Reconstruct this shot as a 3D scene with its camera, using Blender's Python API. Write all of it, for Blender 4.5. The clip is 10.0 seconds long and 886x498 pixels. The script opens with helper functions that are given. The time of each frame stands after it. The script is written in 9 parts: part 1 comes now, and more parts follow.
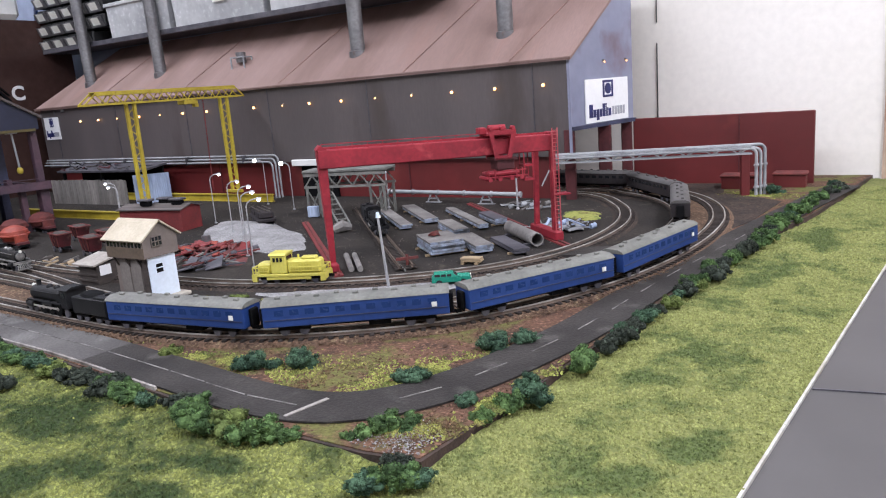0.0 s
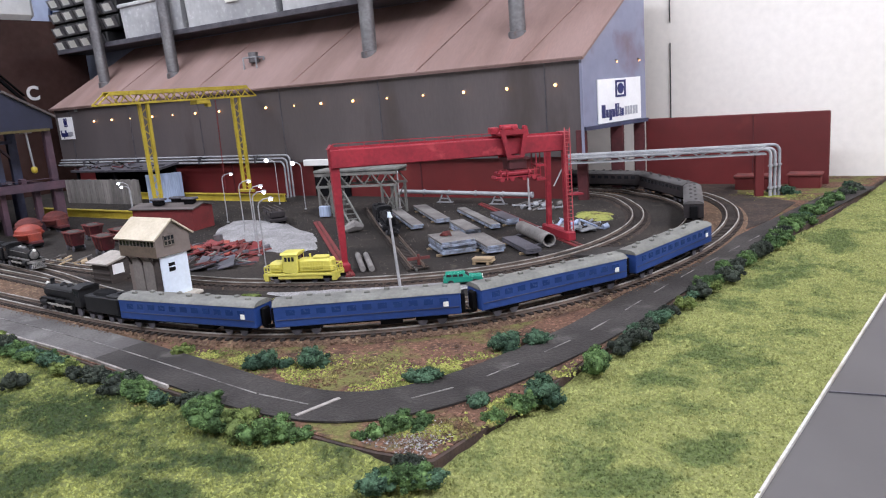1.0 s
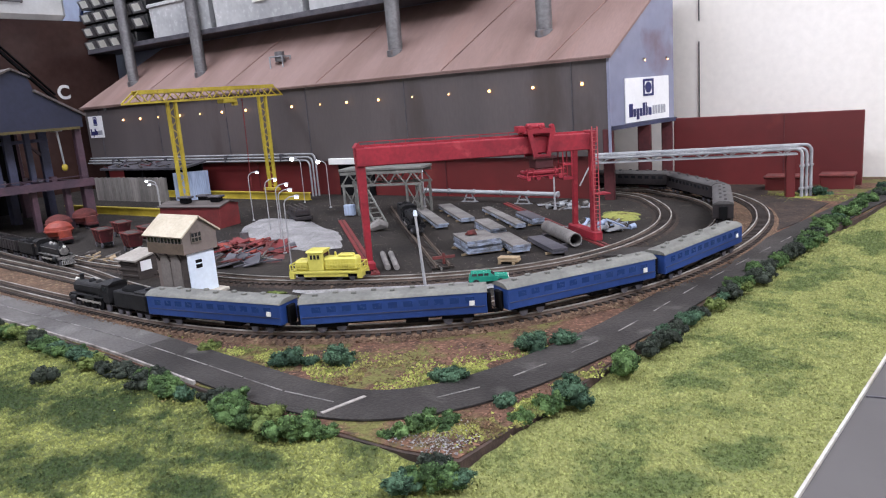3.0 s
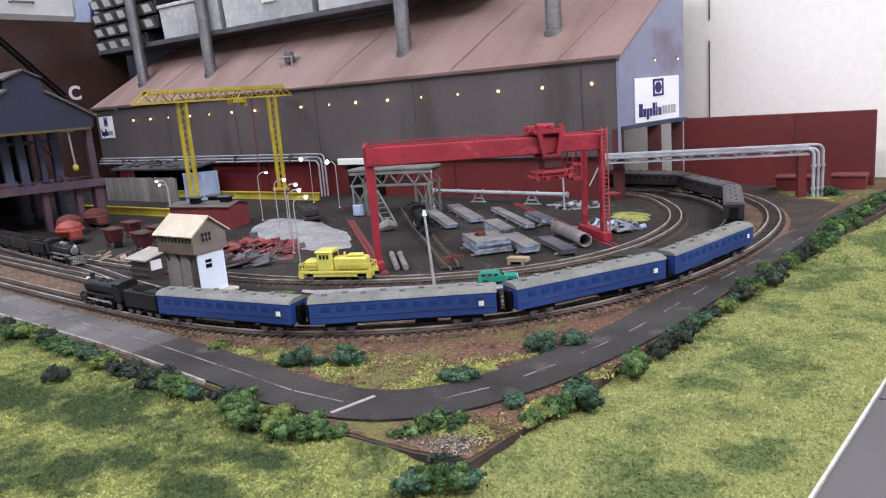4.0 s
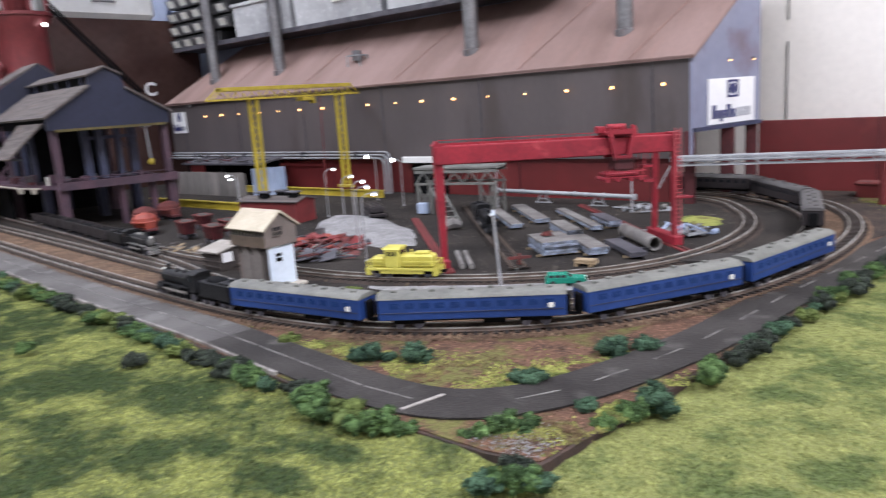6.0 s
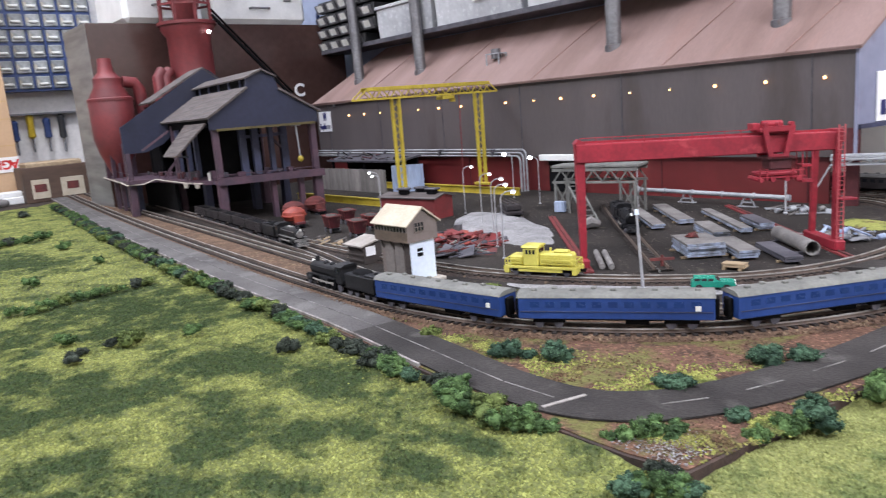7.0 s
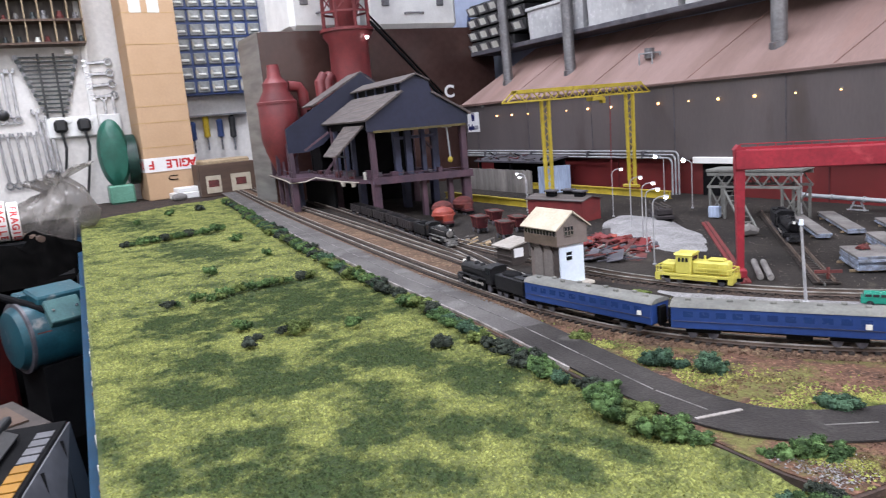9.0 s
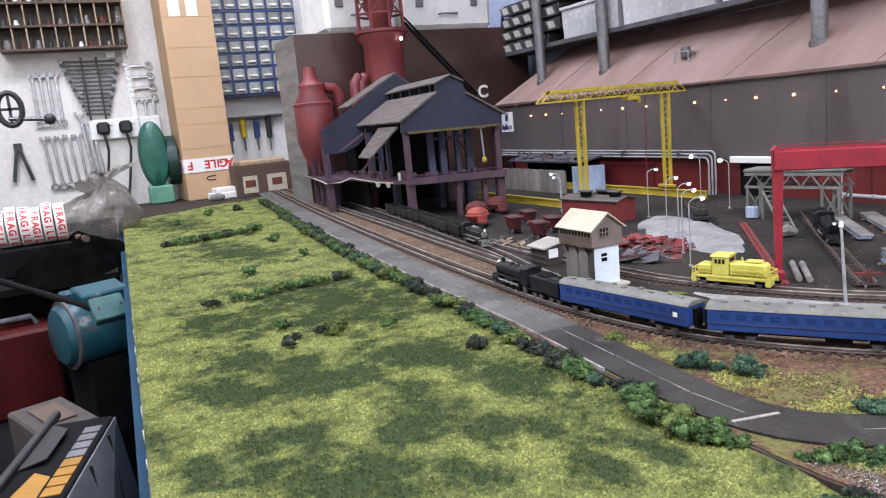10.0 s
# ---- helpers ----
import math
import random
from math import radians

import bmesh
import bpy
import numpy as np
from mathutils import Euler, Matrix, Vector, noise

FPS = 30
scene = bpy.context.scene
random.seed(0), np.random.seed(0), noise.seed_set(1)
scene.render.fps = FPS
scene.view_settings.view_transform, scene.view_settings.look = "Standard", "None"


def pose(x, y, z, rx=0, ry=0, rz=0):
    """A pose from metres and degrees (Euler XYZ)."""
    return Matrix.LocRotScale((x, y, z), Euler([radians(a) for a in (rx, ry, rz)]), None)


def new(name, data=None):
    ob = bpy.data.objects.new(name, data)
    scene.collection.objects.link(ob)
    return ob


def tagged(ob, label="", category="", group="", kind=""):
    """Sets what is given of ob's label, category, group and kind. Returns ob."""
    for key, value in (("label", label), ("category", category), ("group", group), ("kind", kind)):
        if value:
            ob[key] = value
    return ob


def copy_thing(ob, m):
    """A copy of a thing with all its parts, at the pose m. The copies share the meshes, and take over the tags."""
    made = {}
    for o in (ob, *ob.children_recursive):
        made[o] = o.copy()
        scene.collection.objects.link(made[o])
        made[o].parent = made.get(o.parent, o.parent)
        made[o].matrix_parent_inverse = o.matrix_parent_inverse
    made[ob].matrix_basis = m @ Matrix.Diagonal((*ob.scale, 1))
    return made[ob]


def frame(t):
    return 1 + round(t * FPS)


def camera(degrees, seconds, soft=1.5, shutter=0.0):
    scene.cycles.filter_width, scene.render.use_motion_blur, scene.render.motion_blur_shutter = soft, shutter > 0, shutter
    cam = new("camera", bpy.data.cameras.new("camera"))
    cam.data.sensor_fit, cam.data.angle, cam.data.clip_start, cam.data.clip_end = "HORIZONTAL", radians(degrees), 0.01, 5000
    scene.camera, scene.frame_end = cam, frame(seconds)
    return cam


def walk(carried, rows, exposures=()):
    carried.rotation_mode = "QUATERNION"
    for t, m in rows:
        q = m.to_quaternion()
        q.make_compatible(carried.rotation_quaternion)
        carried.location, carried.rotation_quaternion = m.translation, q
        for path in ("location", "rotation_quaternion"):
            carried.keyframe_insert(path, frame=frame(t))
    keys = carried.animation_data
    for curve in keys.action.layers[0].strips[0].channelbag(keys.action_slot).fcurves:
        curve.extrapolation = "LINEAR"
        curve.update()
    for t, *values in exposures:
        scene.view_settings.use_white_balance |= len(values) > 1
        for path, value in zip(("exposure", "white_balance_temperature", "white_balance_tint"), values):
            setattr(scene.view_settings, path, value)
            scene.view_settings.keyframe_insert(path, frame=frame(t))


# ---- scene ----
cam = camera(62.58, 10.0, soft=1.1, shutter=0.6)
walk(cam, [
    (0, pose(0.0065, -0.0009, 0.1276, 77.71, 4.53, 31.76)),
    (0.5, pose(0.0063, -0.0005, 0.1274, 77.76, 4.54, 32.14)),
    (1, pose(0.0052, -0.0003, 0.1270, 77.82, 4.51, 32.62)),
    (1.5, pose(0.0041, -0.0000, 0.1266, 77.88, 4.40, 33.23)),
    (2, pose(0.0029, -0.0001, 0.1262, 77.93, 4.37, 33.79)),
    (2.5, pose(0.0026, 0.0003, 0.1260, 77.94, 4.43, 34.14)),
    (4, pose(0.0015, 0.0007, 0.1255, 78.06, 4.52, 35.13)),
    (4.5, pose(0.0012, 0.0008, 0.1254, 78.09, 4.55, 35.43)),
    (5, pose(0.0009, 0.0007, 0.1253, 78.12, 4.55, 35.67)),
    (5.5, pose(0.0002, 0.0007, 0.1249, 78.17, 4.48, 36.01)),
    (6, pose(-0.0048, -0.0026, 0.1256, 78.36, 4.00, 39.81)),
    (6.2, pose(-0.0038, -0.0079, 0.1284, 78.39, 4.39, 42.90)),
    (7.3, pose(-0.0083, -0.0090, 0.1263, 79.15, 4.50, 51.97)),
    (7.5, pose(-0.0084, -0.0091, 0.1265, 79.26, 4.53, 53.42)),
    (8, pose(-0.0073, -0.0122, 0.1281, 79.41, 4.72, 56.46)),
    (8.5, pose(-0.0046, -0.0172, 0.1307, 79.49, 4.75, 58.88)),
    (9, pose(-0.0015, -0.0213, 0.1329, 79.68, 4.94, 61.21)),
    (9.5, pose(-0.0005, -0.0226, 0.1336, 79.83, 5.12, 62.86)),
    (10, pose(0.0022, -0.0252, 0.1356, 79.82, 5.31, 63.75)),
], exposures=[(0.0, 0.33), (6.0, 0.38), (7.4, 0.56), (10.0, 0.52)])

# ---- light: unseen overhead lamps, added and tuned to brighten the workshop ----
world = bpy.data.worlds.new("room")
scene.world = world
world.use_nodes = True
wn = world.node_tree.nodes["Background"]
wn.inputs[0].default_value, wn.inputs[1].default_value = (0.95, 0.97, 1.0, 1), 0.25


def add_fill_lamp(x, y, z, sx, sy, watts, colour):
    lamp = bpy.data.lights.new("fill_lamp", "AREA")
    lamp.shape, lamp.size, lamp.size_y, lamp.energy, lamp.color = "RECTANGLE", sx, sy, watts, colour
    ob = new("ceiling_batten_light", lamp)
    ob.matrix_world = pose(x, y, z)


# Added lamps; places and watts chosen for the brightness they give.
add_fill_lamp(-0.6, -0.5, 1.12, 1.3, 0.3, 17.0, (0.935, 0.965, 1.085))
add_fill_lamp(0.6, 0.25, 1.12, 0.3, 1.1, 21.0, (0.935, 0.965, 1.085))
add_fill_lamp(-1.3, 0.25, 1.12, 0.25, 0.9, 11.0, (0.935, 0.965, 1.085))

# ---- materials ----


def mat(name, c1, c2=None, s=60.0, rough=0.6, metal=0.0, bump=0.15, bs=None, spot=None, spot_s=25.0, spot_at=0.6, grime=0.25, emit=0.0, alpha=1.0, stretch=(1, 1, 1), world_space=False, rand=0.0, spec=0.5):
    """A painted or natural surface: broad patches, fine grain, stains and relief."""
    m = bpy.data.materials.new(name)
    m.use_nodes = True
    nt = m.node_tree
    N, Lk = nt.nodes, nt.links
    b = N["Principled BSDF"]
    c2 = c2 or tuple(min(1.0, 0.72 * v) for v in c1)
    if world_space:
        src = N.new("ShaderNodeNewGeometry").outputs["Position"]
    else:
        src = N.new("ShaderNodeTexCoord").outputs["Object"]
    mp = N.new("ShaderNodeMapping")
    mp.inputs["Scale"].default_value = stretch
    Lk.new(src, mp.inputs["Vector"])

    def noise_node(scale, detail=4.0):
        n = N.new("ShaderNodeTexNoise")
        n.inputs["Scale"].default_value, n.inputs["Detail"].default_value = scale, detail
        Lk.new(mp.outputs[0], n.inputs["Vector"])
        return n.outputs["Fac"]

    def ramp(fac, lo, hi):
        r = N.new("ShaderNodeMapRange")
        r.inputs[1].default_value, r.inputs[2].default_value = lo, hi
        Lk.new(fac, r.inputs[0])
        return r.outputs[0]

    def mix(fac, a, bb, blend="MIX"):
        x = N.new("ShaderNodeMix")
        x.data_type, x.blend_type = "RGBA", blend
        for sock, val in ((x.inputs[0], fac), (x.inputs[6], a), (x.inputs[7], bb)):
            if isinstance(val, (tuple, list)):
                sock.default_value = (*val, 1)
            elif isinstance(val, float):
                sock.default_value = val
            else:
                Lk.new(val, sock)
        return x.outputs[2]

    broad = ramp(noise_node(s), 0.36, 0.64)
    fine = noise_node(bs or s * 9, 6.0)
    col = mix(broad, tuple(c1), tuple(c2))
    if spot:
        col = mix(ramp(noise_node(spot_s, 6.0), spot_at, spot_at + 0.12), col, tuple(spot))
    if grime:
        g = N.new("ShaderNodeMapRange")
        g.inputs[1].default_value, g.inputs[2].default_value = 0.3, 0.7
        g.inputs[3].default_value, g.inputs[4].default_value = 1 - grime, 1 + 0.4 * grime
        Lk.new(fine, g.inputs[0])
        v = N.new("ShaderNodeVectorMath")
        v.operation = "SCALE"
        Lk.new(col, v.inputs[0])
        Lk.new(g.outputs[0], v.inputs["Scale"])
        col = v.outputs[0]
    if rand:
        oi = N.new("ShaderNodeObjectInfo")
        hs = N.new("ShaderNodeHueSaturation")
        rr = N.new("ShaderNodeMapRange")
        rr.inputs[3].default_value, rr.inputs[4].default_value = 1 - rand, 1 + rand
        Lk.new(oi.outputs["Random"], rr.inputs[0])
        Lk.new(rr.outputs[0], hs.inputs["Value"])
        Lk.new(col, hs.inputs["Color"])
        col = hs.outputs[0]
    Lk.new(col, b.inputs["Base Color"])
    r2 = N.new("ShaderNodeMapRange")
    r2.inputs[3].default_value, r2.inputs[4].default_value = max(0.02, rough - 0.1), min(1.0, rough + 0.1)
    Lk.new(fine, r2.inputs[0])
    Lk.new(r2.outputs[0], b.inputs["Roughness"])
    b.inputs["Metallic"].default_value = metal
    b.inputs["Specular IOR Level"].default_value = spec
    if bump:
        bp = N.new("ShaderNodeBump")
        bp.inputs["Strength"].default_value, bp.inputs["Distance"].default_value = bump, 0.0012
        Lk.new(fine, bp.inputs["Height"])
        Lk.new(bp.outputs[0], b.inputs["Normal"])
    if emit:
        b.inputs["Emission Color"].default_value = (*c1, 1)
        b.inputs["Emission Strength"].default_value = emit
    if alpha < 1:
        b.inputs["Alpha"].default_value = alpha
    return m


def turf_mat(name, light, dark, earth=None, earth_at=0.62, s=9.0, island=0.35, flecks=0.0, dark_at=0.47, edge=0.1, ragged=0.62, clump=0.0, mottle=0.0, planted=False):
    """Scatter turf: light and dark patches, flecks, and bare earth showing through."""
    m = bpy.data.materials.new(name)
    m.use_nodes = True
    nt = m.node_tree
    N, Lk = nt.nodes, nt.links
    b = N["Principled BSDF"]
    pos = N.new("ShaderNodeNewGeometry")

    def nz(scale, detail, rough=0.55):
        n = N.new("ShaderNodeTexNoise")
        n.inputs["Scale"].default_value, n.inputs["Detail"].default_value, n.inputs["Roughness"].default_value = scale, detail, rough
        Lk.new(pos.outputs["Position"], n.inputs["Vector"])
        return n.outputs["Fac"]

    def rg(f, a, c, lo=0.0, hi=1.0):
        r = N.new("ShaderNodeMapRange")
        for k, v in zip((1, 2, 3, 4), (a, c, lo, hi)):
            r.inputs[k].default_value = v
        Lk.new(f, r.inputs[0])
        return r.outputs[0]

    def mx(f, a, c):
        x = N.new("ShaderNodeMix")
        x.data_type = "RGBA"
        Lk.new(f, x.inputs[0])
        for sock, val in ((x.inputs[6], a), (x.inputs[7], c)):
            if isinstance(val, tuple):
                sock.default_value = (*val, 1)
            else:
                Lk.new(val, sock)
        return x.outputs[2]

    broad = nz(s, 6.0, ragged)
    if planted:
        at = N.new("ShaderNodeAttribute")
        at.attribute_name = "patch"
        half = N.new("ShaderNodeMath")
        half.operation = "MULTIPLY_ADD"
        half.inputs[1].default_value = 0.24
        Lk.new(at.outputs["Fac"], half.inputs[0])
        Lk.new(broad, half.inputs[2])
        broad = half.outputs[0]
    if mottle:
        add = N.new("ShaderNodeMath")
        add.operation = "MULTIPLY_ADD"
        add.inputs[1].default_value = mottle
        Lk.new(nz(170, 4.0), add.inputs[0])
        Lk.new(broad, add.inputs[2])
        broad = add.outputs[0]
        dark_at += 0.5 * mottle
    col = mx(rg(broad, dark_at, dark_at + edge), light, dark)
    # Darker clumps at random paint in shade between the tufts.
    if clump:
        col = mx(rg(nz(230, 3.0), 0.42, 0.62, 0.0, clump), col, tuple(0.35 * v for v in light))
    if flecks:
        col = mx(rg(nz(420, 3.0), 0.56, 0.62), col, tuple(flecks * v for v in light))
    if earth:
        col = mx(rg(nz(30, 6.0, 0.65), earth_at, earth_at + 0.1), col, earth)
    v = N.new("ShaderNodeVectorMath")
    v.operation = "SCALE"
    isl = rg(pos.outputs["Random Per Island"], 0.0, 1.0, 1 - island, 1 + island)
    fine = rg(nz(700, 4.0), 0.3, 0.7, 0.7, 1.25)
    mul = N.new("ShaderNodeMath")
    mul.operation = "MULTIPLY"
    Lk.new(isl, mul.inputs[0])
    Lk.new(fine, mul.inputs[1])
    Lk.new(col, v.inputs[0])
    Lk.new(mul.outputs[0], v.inputs["Scale"])
    Lk.new(v.outputs[0], b.inputs["Base Color"])
    b.inputs["Roughness"].default_value = 0.95
    b.inputs["Specular IOR Level"].default_value = 0.15
    bp = N.new("ShaderNodeBump")
    bp.inputs["Strength"].default_value, bp.inputs["Distance"].default_value = 0.6, 0.002
    Lk.new(nz(500, 5.0), bp.inputs["Height"])
    Lk.new(bp.outputs[0], b.inputs["Normal"])
    return m


# Ground turf is darker than its flock to paint shadow into the gaps.
M_TURF = turf_mat("meadow_turf", (0.18, 0.19, 0.07), (0.09, 0.115, 0.043), None, s=32.0, island=0.0, dark_at=0.5, edge=0.2, mottle=0.4, planted=True)
M_BLADE = turf_mat("meadow_flock", (0.25, 0.266, 0.096), (0.095, 0.125, 0.044), None, s=32.0, island=0.25, dark_at=0.5, edge=0.2, mottle=0.4, clump=0.25, planted=True)
M_TURF_W = turf_mat("west_meadow_turf", (0.138, 0.15, 0.052), (0.034, 0.05, 0.02), None, s=32.0, island=0.0, dark_at=0.45, edge=0.25, ragged=0.6, mottle=0.42, planted=True)
M_BLADE_W = turf_mat("west_meadow_flock", (0.255, 0.275, 0.086), (0.04, 0.062, 0.024), None, s=32.0, island=0.35, dark_at=0.45, edge=0.25, ragged=0.6, mottle=0.42, clump=0.3, planted=True)
M_VERGE = turf_mat("verge_earth_and_turf", (0.12, 0.066, 0.046), (0.07, 0.043, 0.032), (0.125, 0.12, 0.043), 0.5, s=45.0, island=0.0, flecks=1.7)
M_TUFT = turf_mat("verge_tufts", (0.25, 0.26, 0.075), (0.11, 0.135, 0.04), (0.12, 0.075, 0.045), 0.52, s=60.0, island=0.45)
M_YARD = mat("cinder_yard", (0.041, 0.034, 0.03), (0.023, 0.02, 0.0185), s=14, rough=0.9, bump=0.7, bs=600, spot=(0.1, 0.085, 0.07), spot_s=60, spot_at=0.62, grime=0.5, world_space=True, spec=0.2)
M_BALLAST = mat("brown_ballast", (0.175, 0.108, 0.072), (0.105, 0.066, 0.047), s=45, rough=0.95, bump=1.0, bs=650, spot=(0.26, 0.19, 0.12), spot_s=320, spot_at=0.56, grime=0.6, world_space=True, spec=0.2)
M_DARKBAL = mat("dark_ballast", (0.07, 0.05, 0.042), (0.04, 0.033, 0.03), s=45, rough=0.95, bump=1.0, bs=650, spot=(0.13, 0.09, 0.06), spot_s=300, spot_at=0.6, grime=0.6, world_space=True, spec=0.2)
M_ROAD = mat("worn_asphalt", (0.043, 0.038, 0.036), (0.022, 0.019, 0.018), s=26, rough=0.8, bump=0.5, bs=700, spot=(0.075, 0.068, 0.064), spot_s=45, spot_at=0.58, grime=0.45, world_space=True, spec=0.3)
M_ROADPALE = mat("pale_asphalt", (0.125, 0.117, 0.115), (0.08, 0.074, 0.073), s=18, rough=0.8, bump=0.5, bs=700, spot=(0.15, 0.142, 0.14), spot_s=30, spot_at=0.56, grime=0.35, world_space=True, spec=0.3)
M_LINE = mat("road_paint", (0.26, 0.245, 0.235), (0.06, 0.055, 0.053), s=90, rough=0.7, bump=0.1, world_space=True)
M_KERB = mat("pale_kerb", (0.36, 0.335, 0.315), (0.1, 0.085, 0.075), s=70, rough=0.8, world_space=True)
M_EARTH = mat("board_edge_brown", (0.07, 0.04, 0.03), (0.03, 0.02, 0.017), s=60, rough=0.9, bump=0.5, world_space=True)
M_GRAVEL = mat("grey_gravel", (0.36, 0.35, 0.36), (0.24, 0.235, 0.24), s=40, rough=0.95, bump=1.0, bs=700, grime=0.5, world_space=True)
M_GREYTOP = mat("grey_tabletop", (0.1, 0.094, 0.095), (0.08, 0.075, 0.076), s=6, rough=0.65, bump=0.03, grime=0.08, world_space=True, spec=0.25)
M_WHITE_EDGE = mat("white_board_edge", (0.56, 0.55, 0.53), (0.4, 0.37, 0.32), s=40, rough=0.6, world_space=True)
M_BLUE_FASCIA = mat("blue_fascia", (0.009, 0.05, 0.1), (0.006, 0.03, 0.066), s=12, rough=0.6, world_space=True, spec=0.15)
M_RAIL = mat("bright_rail", (0.42, 0.4, 0.38), (0.22, 0.195, 0.17), s=90, rough=0.6, spec=0.3, metal=0.1, bump=0.05, grime=0.15, world_space=True)
M_RAILWEB = mat("rusty_rail_web", (0.12, 0.085, 0.065), (0.07, 0.05, 0.04), s=90, rough=0.8, world_space=True)
M_SLEEPER = mat("dark_sleeper", (0.05, 0.04, 0.036), (0.03, 0.025, 0.023), s=200, rough=0.9, rand=0.25, spec=0.2)
M_MILL = mat("mill_grey_wall", (0.105, 0.088, 0.09), (0.082, 0.07, 0.072), s=7, rough=0.5, bump=0.05, bs=240, stretch=(1.8, 1, 0.45), spot=(0.066, 0.052, 0.05), spot_s=9, spot_at=0.57, grime=0.1)
M_ROOF = mat("mill_rust_roof", (0.265, 0.175, 0.158), (0.2, 0.125, 0.108), s=9, rough=0.75, bump=0.06, bs=260, stretch=(2.4, 0.5, 0.5), spot=(0.25, 0.155, 0.135), spot_s=14, spot_at=0.58, grime=0.12)
M_GABLE = mat("mill_blue_grey_gable", (0.26, 0.27, 0.36), (0.2, 0.21, 0.3), s=10, rough=0.6, bump=0.05, spot=(0.17, 0.13, 0.17), spot_s=14, spot_at=0.58, grime=0.1)
M_BRICKRED = mat("dull_red_panel", (0.15, 0.016, 0.017), (0.1, 0.011, 0.012), s=8, rough=0.55, bump=0.06, spot=(0.18, 0.03, 0.025), spot_s=12, spot_at=0.6, grime=0.12)
M_MAROON = mat("maroon_column", (0.11, 0.028, 0.032), (0.07, 0.02, 0.023), s=30, rough=0.6, spec=0.3)
M_CRANE = mat("crane_red", (0.32, 0.022, 0.037), (0.22, 0.016, 0.028), s=45, rough=0.55, bump=0.08, spot=(0.38, 0.045, 0.058), spot_s=90, spot_at=0.6, grime=0.2, spec=0.35)
M_YELLOW = mat("crane_yellow", (0.5, 0.39, 0.045), (0.37, 0.28, 0.03), s=40, rough=0.5, spot=(0.2, 0.13, 0.02), spot_s=110, spot_at=0.64, grime=0.15)
M_LEMON = mat("lemon_yellow_plastic", (0.62, 0.56, 0.12), (0.52, 0.46, 0.09), s=60, rough=0.35, bump=0.04, grime=0.1)
M_GREYPIPE = mat("pale_grey_paint", (0.36, 0.37, 0.39), (0.24, 0.25, 0.27), s=60, rough=0.45, grime=0.15)
M_STACK = mat("dull_steel_stack", (0.24, 0.24, 0.25), (0.16, 0.155, 0.165), s=30, rough=0.4, metal=0.5, bump=0.08, spot=(0.15, 0.09, 0.07), spot_s=40, spot_at=0.62)
M_SLAB = mat("grey_slab_top", (0.22, 0.207, 0.198), (0.14, 0.128, 0.124), s=70, rough=0.8, grime=0.25)
M_SLABEDGE = mat("pale_blue_steel_edge", (0.34, 0.4, 0.53), (0.13, 0.135, 0.15), s=170, rough=0.5, grime=0.35)
M_DARKSTEEL = mat("dark_steel_plate", (0.11, 0.105, 0.12), (0.06, 0.058, 0.07), s=70, rough=0.5, grime=0.25, spec=0.3)
# Rust colour; on two ladles it stands in for shade.
M_RUSTRED = mat("rust_and_shade_red", (0.17, 0.038, 0.034), (0.09, 0.026, 0.025), s=80, rough=0.85, grime=0.3)
M_REDOXIDE = mat("red_oxide", (0.2, 0.025, 0.027), (0.14, 0.02, 0.021), s=50, rough=0.7, grime=0.2)
M_ORANGE = mat("orange_red", (0.33, 0.052, 0.029), (0.2, 0.033, 0.023), s=80, rough=0.6)
M_NAVY = mat("navy_gable_cladding", (0.021, 0.024, 0.05), (0.015, 0.017, 0.035), s=20, rough=0.5, bump=0.1, grime=0.15, spec=0.3)
M_HOUSEROOF = mat("brown_grey_roof", (0.125, 0.106, 0.102), (0.062, 0.05, 0.048), s=34, rough=0.8, spot=(0.1, 0.066, 0.056), spot_s=30, spot_at=0.58, stretch=(0.35, 9, 9))
M_PURPLE = mat("purple_brown_steel", (0.085, 0.041, 0.06), (0.05, 0.028, 0.044), s=40, rough=0.6, spot=(0.12, 0.12, 0.2), spot_s=50, spot_at=0.62)
M_BLUESTEEL = mat("dusty_blue_steel", (0.05, 0.058, 0.115), (0.028, 0.032, 0.062), s=40, rough=0.6)
M_FURNACE = mat("furnace_red", (0.19, 0.028, 0.031), (0.12, 0.02, 0.023), s=30, rough=0.55, grime=0.15)
# For black parts, and for near-black fills that stand in for shade.
M_BLACK = mat("black_and_shade", (0.008, 0.008, 0.009), (0.005, 0.005, 0.006), s=60, rough=0.75, grime=0.2, spec=0.08)
M_LOCO = mat("locomotive_black", (0.017, 0.017, 0.019), (0.01, 0.01, 0.012), s=120, rough=0.5, grime=0.3, spec=0.2)
M_LOCOGREY = mat("weathered_grey_metal", (0.26, 0.25, 0.24), (0.1, 0.1, 0.1), s=150, rough=0.45, metal=0.4)
M_BLUECOACH = mat("coach_blue", (0.022, 0.055, 0.2), (0.015, 0.041, 0.16), s=40, rough=0.4, bump=0.03, grime=0.15, spec=0.35)
M_COACHROOF = mat("coach_roof_grey", (0.175, 0.175, 0.16), (0.12, 0.12, 0.11), s=60, rough=0.7, grime=0.25)
M_BROWNCOACH = mat("coach_dark_brown", (0.04, 0.034, 0.036), (0.028, 0.024, 0.026), s=50, rough=0.5, spec=0.25)
M_BROWNROOF = mat("coach_roof_dark", (0.1, 0.095, 0.095), (0.065, 0.06, 0.06), s=60, rough=0.7)
M_GLASSDARK = mat("dark_glazing", (0.015, 0.017, 0.02), (0.02, 0.022, 0.026), s=60, rough=0.12, bump=0, grime=0)
